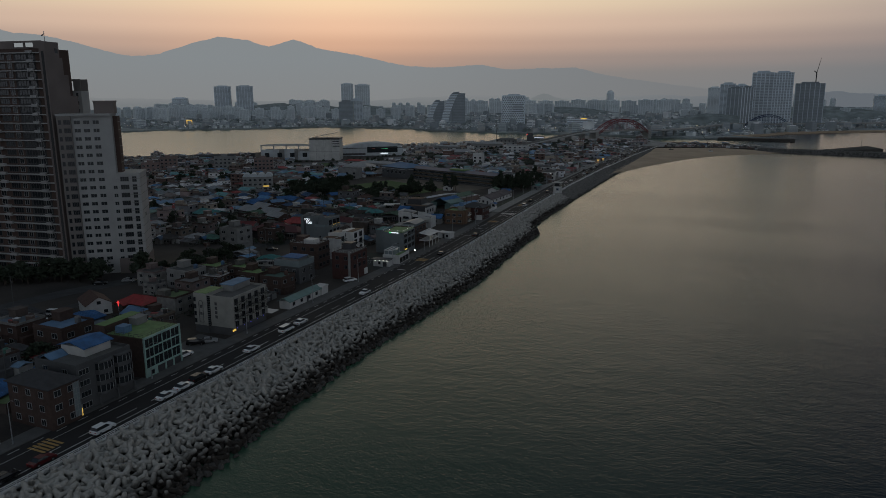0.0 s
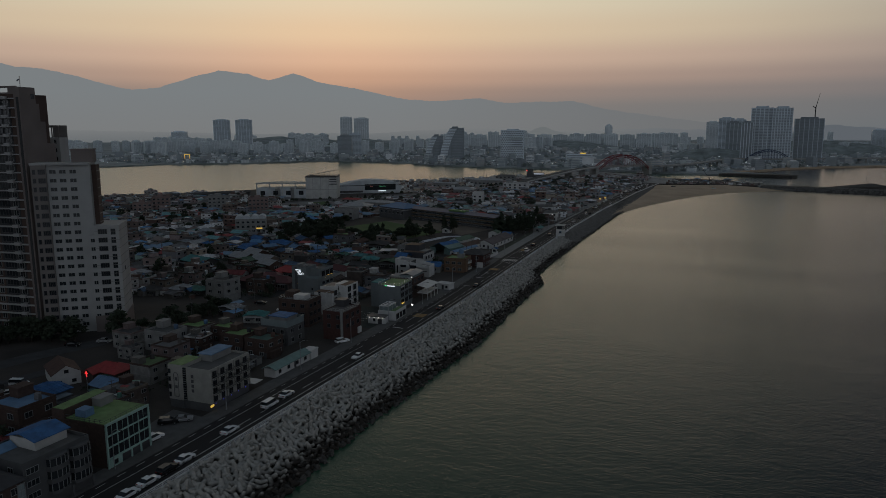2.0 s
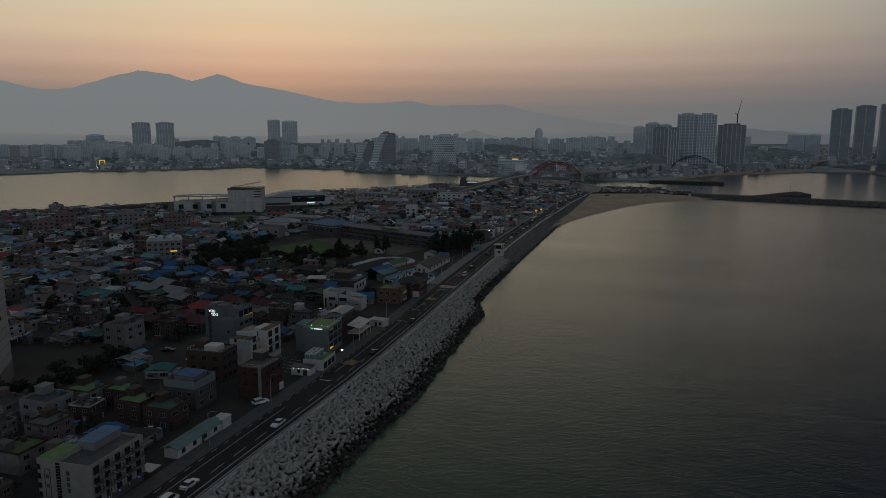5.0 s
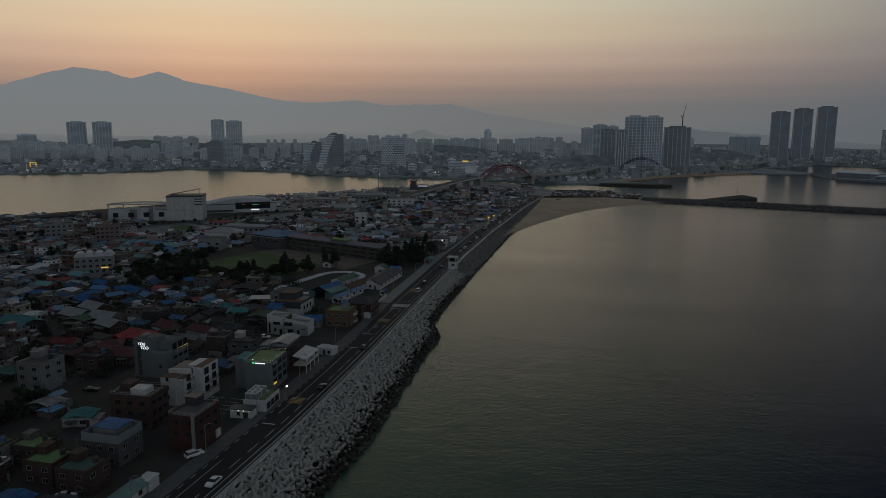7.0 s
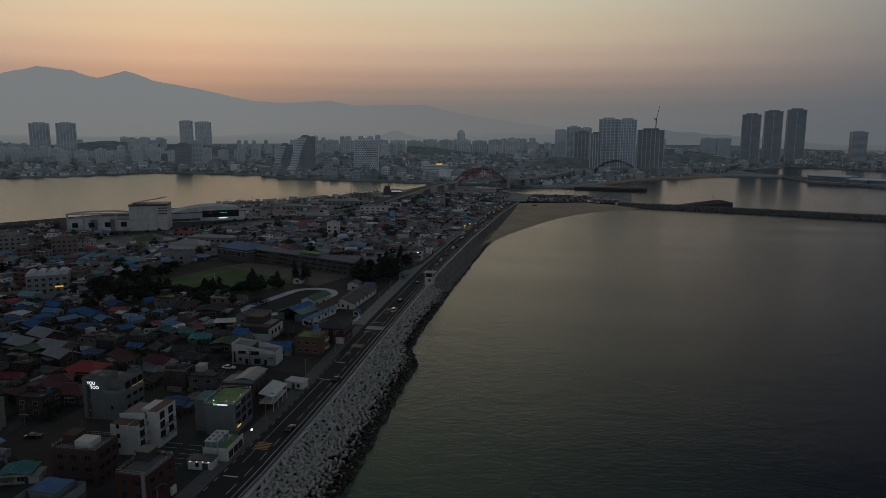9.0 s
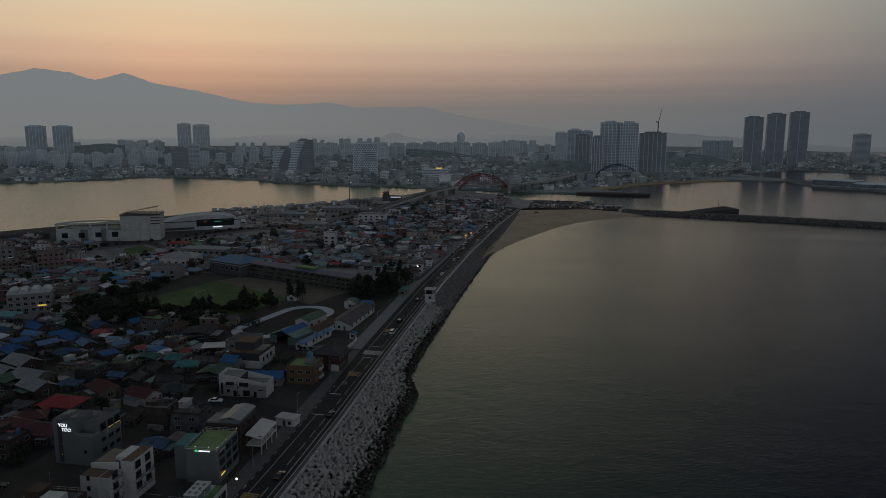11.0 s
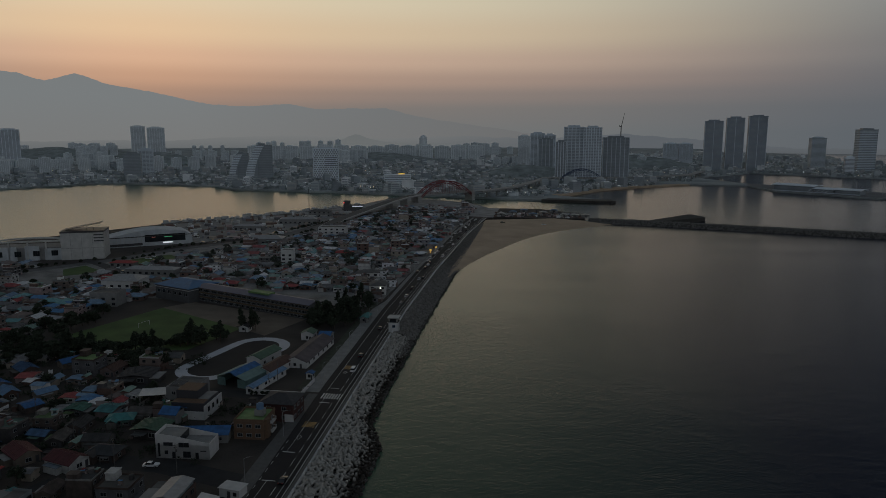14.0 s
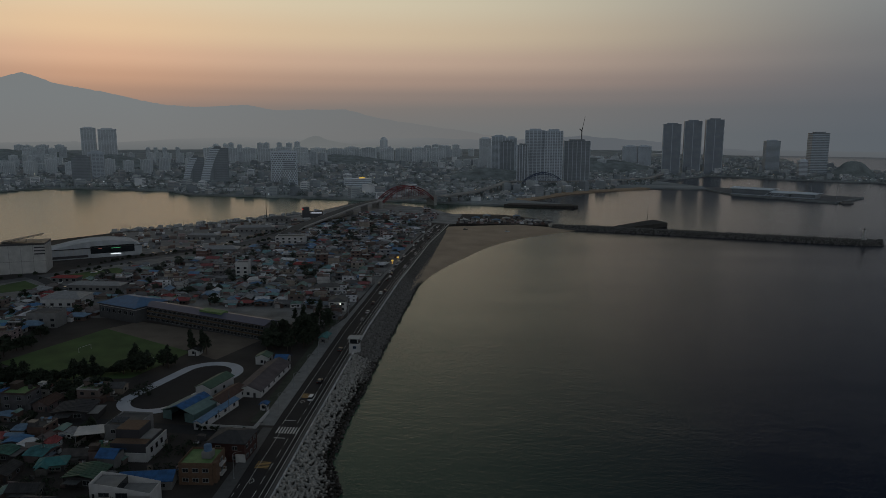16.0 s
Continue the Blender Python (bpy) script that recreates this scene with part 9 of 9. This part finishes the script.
def sail_tower(x, y, w, h, mirror, label):
    """Dark slab whose one edge is a curved white lattice sail."""
    th = thing("hotel", label, "hotel", pose(x, y, -0.5, 0, 0, 22))
    blocks("slab", Shape().box(-w * 0.05, -10, 0, w * 0.5, 10, h).box(0, -6, h, w * 0.25, 6, h + 3), far_dark, th)
    n = int(h / 3.6)
    for k in range(n):
        z0, z1 = k * 3.6, (k + 1) * 3.6
        c = lambda z: -w * 0.5 + w * 0.42 * (z / h) ** 1.8
        part("sail_band", Shape().add([(c(z0) + w * 0.30, -10.6, z0), (c(z1) + w * 0.30, -10.6, z1 - 1.4), (c(z1) - 0.5, -10.6, z1 - 1.4), (c(z0) - 0.5, -10.6, z0), (c(z0) + w * 0.30, 10, z0), (c(z1) + w * 0.30, 10, z1 - 1.4), (c(z1) - 0.5, 10, z1 - 1.4), (c(z0) - 0.5, 10, z0)],
                                      [(3, 2, 1, 0), (4, 5, 6, 7), (0, 1, 5, 4), (2, 3, 7, 6), (1, 2, 6, 5), (3, 0, 4, 7)]), far_white, th)
        part("glass_band", Shape().add([(c(z0) + w * 0.30, -10.3, z0), (c(z1) + w * 0.30, -10.3, z1), (c(z1), -10.3, z1), (c(z0), -10.3, z0), (-w * 0.05, -10.3, z0), (-w * 0.05, -10.3, z1)], [(3, 2, 1, 0), (0, 1, 5, 4)]), far_glass, th)
        part("glazing_band", Shape().box(0, -10.25, z0 + 0.9, w * 0.48, -9.9, z0 + 2.6), far_glass, th)
    return th


sail_tower(-707, 1548, 42, 55, False, "dark hotel with a curved white lattice sail")
sail_tower(-664, 1554, 56, 73, False, "taller dark hotel with a curved white lattice sail")
th = thing("department_store", "low white building with a yellow lit roof sign", "building", pose(-346, 1480, -0.5, 0, 0, 12))
blocks("wall", Shape().box(-26, -12, 0, 26, 12, 18), far_white, th)
part("roof_sign", Shape().box(2, -12, 18.5, 14, -11, 21), sign_amber, th, "plain yellow lit sign")
for k in range(5):
    part("glazing_band", Shape().box(-25, -12.2, 1 + k * 3.4, 25, -12, 2.8 + k * 3.4), far_glass, th)

# slab apartments on the skyline
rf = random.Random(17)
slabs = []
for k in range(46):
    # estates of a few alike blocks
    az, dist = rf.uniform(-56, 6), rf.uniform(2150, 3500)
    h, w = rf.uniform(22, 46) * dist / 2600, rf.uniform(15, 30)
    for j in range(rf.randrange(2, 6)):
        slabs.append((az + j * rf.uniform(0.45, 0.75), dist + rf.uniform(-60, 60), h * rf.uniform(0.92, 1.05), w))
for k in range(14):
    slabs.append((-24 + k * 1.3, 2650 + 30 * (k % 3), 52 - 1.2 * (k % 4), 52))
for k in range(10):
    slabs.append((-48 + k * 0.8, 2250, 36 + 2 * (k % 3), 28))
for k in range(12):
    slabs.append((-40.5 + k * 1.2, 2050 + 40 * (k % 2), 32 + 3 * (k % 3), 24))
SLAB = Shape().box(-0.5, -0.5, 0, 0.5, 0.5, 1).box(-0.2, -0.3, 1, 0.15, 0.3, 1.06)
ROWS = Shape()
for k in range(15):
    ROWS.box(-0.46, -0.508, 0.04 + k * 0.064, 0.46, -0.49, 0.04 + k * 0.064 + 0.032)
FINS = Shape()
for k in range(7):
    FINS.box(-0.5 + k / 6 - 0.015, -0.53, 0, -0.5 + k / 6 + 0.015, -0.49, 1.01)
slab_mesh, rows_mesh, fin_mesh = SLAB.mesh("wall", slab_grey), ROWS.mesh("glazing_band", slab_glass), FINS.mesh("pier", slab_pale)
slab_mesh2 = SLAB.mesh("wall", slab_pale)
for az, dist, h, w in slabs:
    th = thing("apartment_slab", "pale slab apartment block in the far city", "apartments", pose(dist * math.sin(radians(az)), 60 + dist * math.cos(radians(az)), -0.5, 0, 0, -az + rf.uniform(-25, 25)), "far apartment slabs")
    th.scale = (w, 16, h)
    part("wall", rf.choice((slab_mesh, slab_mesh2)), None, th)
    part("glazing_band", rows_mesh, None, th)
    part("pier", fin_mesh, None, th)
th = thing("dome_building", "pale domed building on the skyline", "building", pose(-548, 2845, -0.5))
blocks("wall", Shape().box(-26, -16, 0, 26, 16, 52), slab_grey, th)
part("dome", Shape().tube((0, 0, 52), (0, 0, 76), 15, 15, 20).tube((0, 0, 76), (0, 0, 85), 15, 9, 20).tube((0, 0, 85), (0, 0, 88), 9, 2, 20), slab_grey, th)

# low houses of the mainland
# roof colours of the far city, lifted by painted haze
hazed_city_roof = shader("hazed_city_roof", (0.3, 0.3, 0.3), 0.85, scale=0.05, amount=0.2, island=True, palette=[(0.34, 0.375, 0.385), (0.40, 0.43, 0.435), (0.29, 0.33, 0.375), (0.37, 0.375, 0.365), (0.54, 0.565, 0.575), (0.31, 0.37, 0.355)])
shore = [(-1173, 1042), (-1150, 1154), (-997, 1262), (-930, 1395), (-879, 1402), (-669, 1368), (-600, 1298), (-430, 1277), (-280, 1246), (-139, 1210), (-60, 1240), (2, 1330), (44, 1410), (111, 1480), (218, 1565), (271, 1775), (437, 1988), (594, 1860), (760, 1772), (1000, 1720)]
low, blocks = [], []
for _ in range(4600):
    x = rf.uniform(-1700, 950)
    s_y = float(np.interp(x, [p[0] for p in shore], [p[1] for p in shore]))
    y = s_y + 12 + 1500 * rf.random() ** 1.7
    if x < -1150:
        y = rf.uniform(1150, 2600)
    if -60 < x < 70 and abs(y - 1562) < 14 or (x > 150 and y < 1600):
        continue
    if math.atan2(x + 45, y - 136) > radians(33):
        continue
    k = rf.uniform(0.6, 1.2)
    m = Matrix.Translation((x, y, -0.5)) @ Euler((0, 0, rf.uniform(0, 3.14))).to_matrix().to_4x4()
    if rf.random() < 0.07:
        blocks.append(m @ Matrix.Diagonal((rf.uniform(10, 24), rf.uniform(9, 14), rf.uniform(9, 18), 1)))
    else:
        low.append(m @ Matrix.Diagonal((k * 1.2, k, rf.uniform(0.7, 1.2), 1)))
for j, kind in enumerate(("flat", "gable", "lean")):
    joined("far_houses", house_joined(kind), [city_far, hazed_city_roof, hazed_city_roof, far_glass], low[j::3], "small houses of the far city shore", "houses")
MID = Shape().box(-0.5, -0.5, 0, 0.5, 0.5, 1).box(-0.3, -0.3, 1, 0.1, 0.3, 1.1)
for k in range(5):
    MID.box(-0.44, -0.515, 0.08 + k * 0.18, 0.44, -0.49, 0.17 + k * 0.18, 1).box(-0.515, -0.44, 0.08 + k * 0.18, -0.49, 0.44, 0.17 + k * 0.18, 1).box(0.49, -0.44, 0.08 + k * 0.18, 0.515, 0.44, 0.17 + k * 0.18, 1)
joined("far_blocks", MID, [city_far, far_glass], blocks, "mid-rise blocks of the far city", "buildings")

# lights coming on in the city
lights = []
for _ in range(260):
    x = rf.uniform(-1300, 800)
    s_y = float(np.interp(x, [p[0] for p in shore], [p[1] for p in shore]))
    y = s_y + 4 + 700 * rf.random() ** 2
    if x > 150 and y < 1600:
        continue
    lights.append(Matrix.Translation((x, y, rf.uniform(2, 9))) @ Matrix.Scale(rf.uniform(0.4, 0.95), 4))
BULB = Shape().tube((0, 0, -0.5), (0, 0, 0), 0.2, 0.6, 6).tube((0, 0, 0), (0, 0, 0.5), 0.6, 0.2, 6)
joined("city_lights", BULB, [glow("warm_city_light", (1.0, 0.8, 0.5), 2.4)], lights[::2], "warm street and shop lights along the far shore", "lights")
joined("city_lights", BULB, [glow("white_city_light", (0.85, 0.95, 1.0), 2.0)], lights[1::2], "white street and shop lights along the far shore", "lights")
th = thing("lit_signs", "blue and amber lit signs on the far lagoon shore", "sign", pose(-1180, 1250, 0))
part("blue_sign", Shape().box(20, 0, 4, 36, 1, 9), lamp_blue, th, "plain blue lit bar")
part("amber_frame", Shape().box(-12, 0, 6, 4, 1, 7.5).box(-12, 0, 14, 4, 1, 15.5).box(-12, 0, 7.5, -10.5, 1, 14).box(2.5, 0, 7.5, 4, 1, 14), sign_amber, th, "plain amber lit square")


# ---- wooded hills and far trees ----
def hill(cx, cy, rx, ry, h, mat, label):
    v, f = [], []
    R, S = 14, 40
    for i in range(R + 1):
        for j in range(S):
            u, a = i / R, 2 * math.pi * j / S
            x, y = cx + rx * u * math.cos(a), cy + ry * u * math.sin(a)
            z = h * math.cos(u * math.pi / 2) ** 1.3 + h * 0.25 * noise.noise((x * 0.02, y * 0.02, 1)) * (1 - u) + 2.5 * noise.noise((x * 0.13, y * 0.13, 5))
            v.append((x, y, z - 1.5))
    for i in range(R):
        for j in range(S):
            a, b = i * S + j, i * S + (j + 1) % S
            f.append((a, a + S, b + S, b))
    return setting("hill", Shape().add(v, f), mat, label, "hill")


# glowing haze band, added to cover the bright far rim of the water
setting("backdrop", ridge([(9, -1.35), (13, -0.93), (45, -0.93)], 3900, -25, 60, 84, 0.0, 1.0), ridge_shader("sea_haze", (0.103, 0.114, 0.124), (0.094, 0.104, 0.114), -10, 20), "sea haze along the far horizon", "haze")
# foliage much paler than near trees: haze is put into its colour
wood_far = shader("hazed_wood", (0.24, 0.27, 0.265), 0.95, scale=0.05, amount=0.4, fine=0.5)
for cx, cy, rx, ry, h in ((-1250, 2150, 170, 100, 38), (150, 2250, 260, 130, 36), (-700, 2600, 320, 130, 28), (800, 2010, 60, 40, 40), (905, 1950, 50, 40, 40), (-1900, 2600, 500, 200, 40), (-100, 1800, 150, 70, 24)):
    hill(cx, cy, rx, ry, h, wood_far, "wooded hill in the far city, paled by painted haze")
CONE_HILL = [(-19, -1.2), (-17.4, -0.6), (-16.4, -0.14), (-15.95, 0.0), (-15.6, -0.03), (-15.0, -0.28), (-13.9, -0.55), (-11, -0.8), (-8, -1.2)]
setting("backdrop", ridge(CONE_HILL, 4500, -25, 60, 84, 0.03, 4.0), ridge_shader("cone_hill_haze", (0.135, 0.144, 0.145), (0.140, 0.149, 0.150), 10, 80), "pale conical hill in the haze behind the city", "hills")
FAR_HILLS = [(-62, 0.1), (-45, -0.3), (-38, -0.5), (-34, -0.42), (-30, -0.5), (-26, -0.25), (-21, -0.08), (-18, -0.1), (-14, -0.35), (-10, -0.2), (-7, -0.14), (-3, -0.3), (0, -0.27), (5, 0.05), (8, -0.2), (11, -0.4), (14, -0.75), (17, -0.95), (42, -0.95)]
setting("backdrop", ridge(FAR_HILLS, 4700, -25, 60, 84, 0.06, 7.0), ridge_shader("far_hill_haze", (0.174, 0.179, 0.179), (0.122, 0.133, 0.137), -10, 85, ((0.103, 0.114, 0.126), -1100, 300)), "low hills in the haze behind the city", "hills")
ft = []
for _ in range(2400):
    x = rf.uniform(-1600, 800)
    s_y = float(np.interp(x, [p[0] for p in shore], [p[1] for p in shore]))
    y = s_y + 5 + 900 * rf.random() ** 1.5 if x > -1150 else rf.uniform(1150, 2000)
    if x > 150 and y < 1600:
        continue
    ft.append(Matrix.Translation((x, y, -0.5)) @ Matrix.Diagonal((rf.uniform(3, 7), rf.uniform(3, 7), rf.uniform(4, 9), 1)))
TUFT = Shape()
rg = random.Random(2)
for k in range(16):
    c = Vector((rg.uniform(-0.7, 0.7), rg.uniform(-0.7, 0.7), rg.uniform(0.25, 0.95)))
    TUFT.add([tuple(c + Vector((rg.uniform(-.45, .45), rg.uniform(-.45, .45), rg.uniform(-.25, .25)))) for _ in range(4)], [(0, 1, 2), (0, 2, 3), (0, 3, 1), (1, 3, 2)])
joined("far_trees", TUFT, [wood_far], ft, "clumps of trees between far houses, paled by painted haze", "trees")
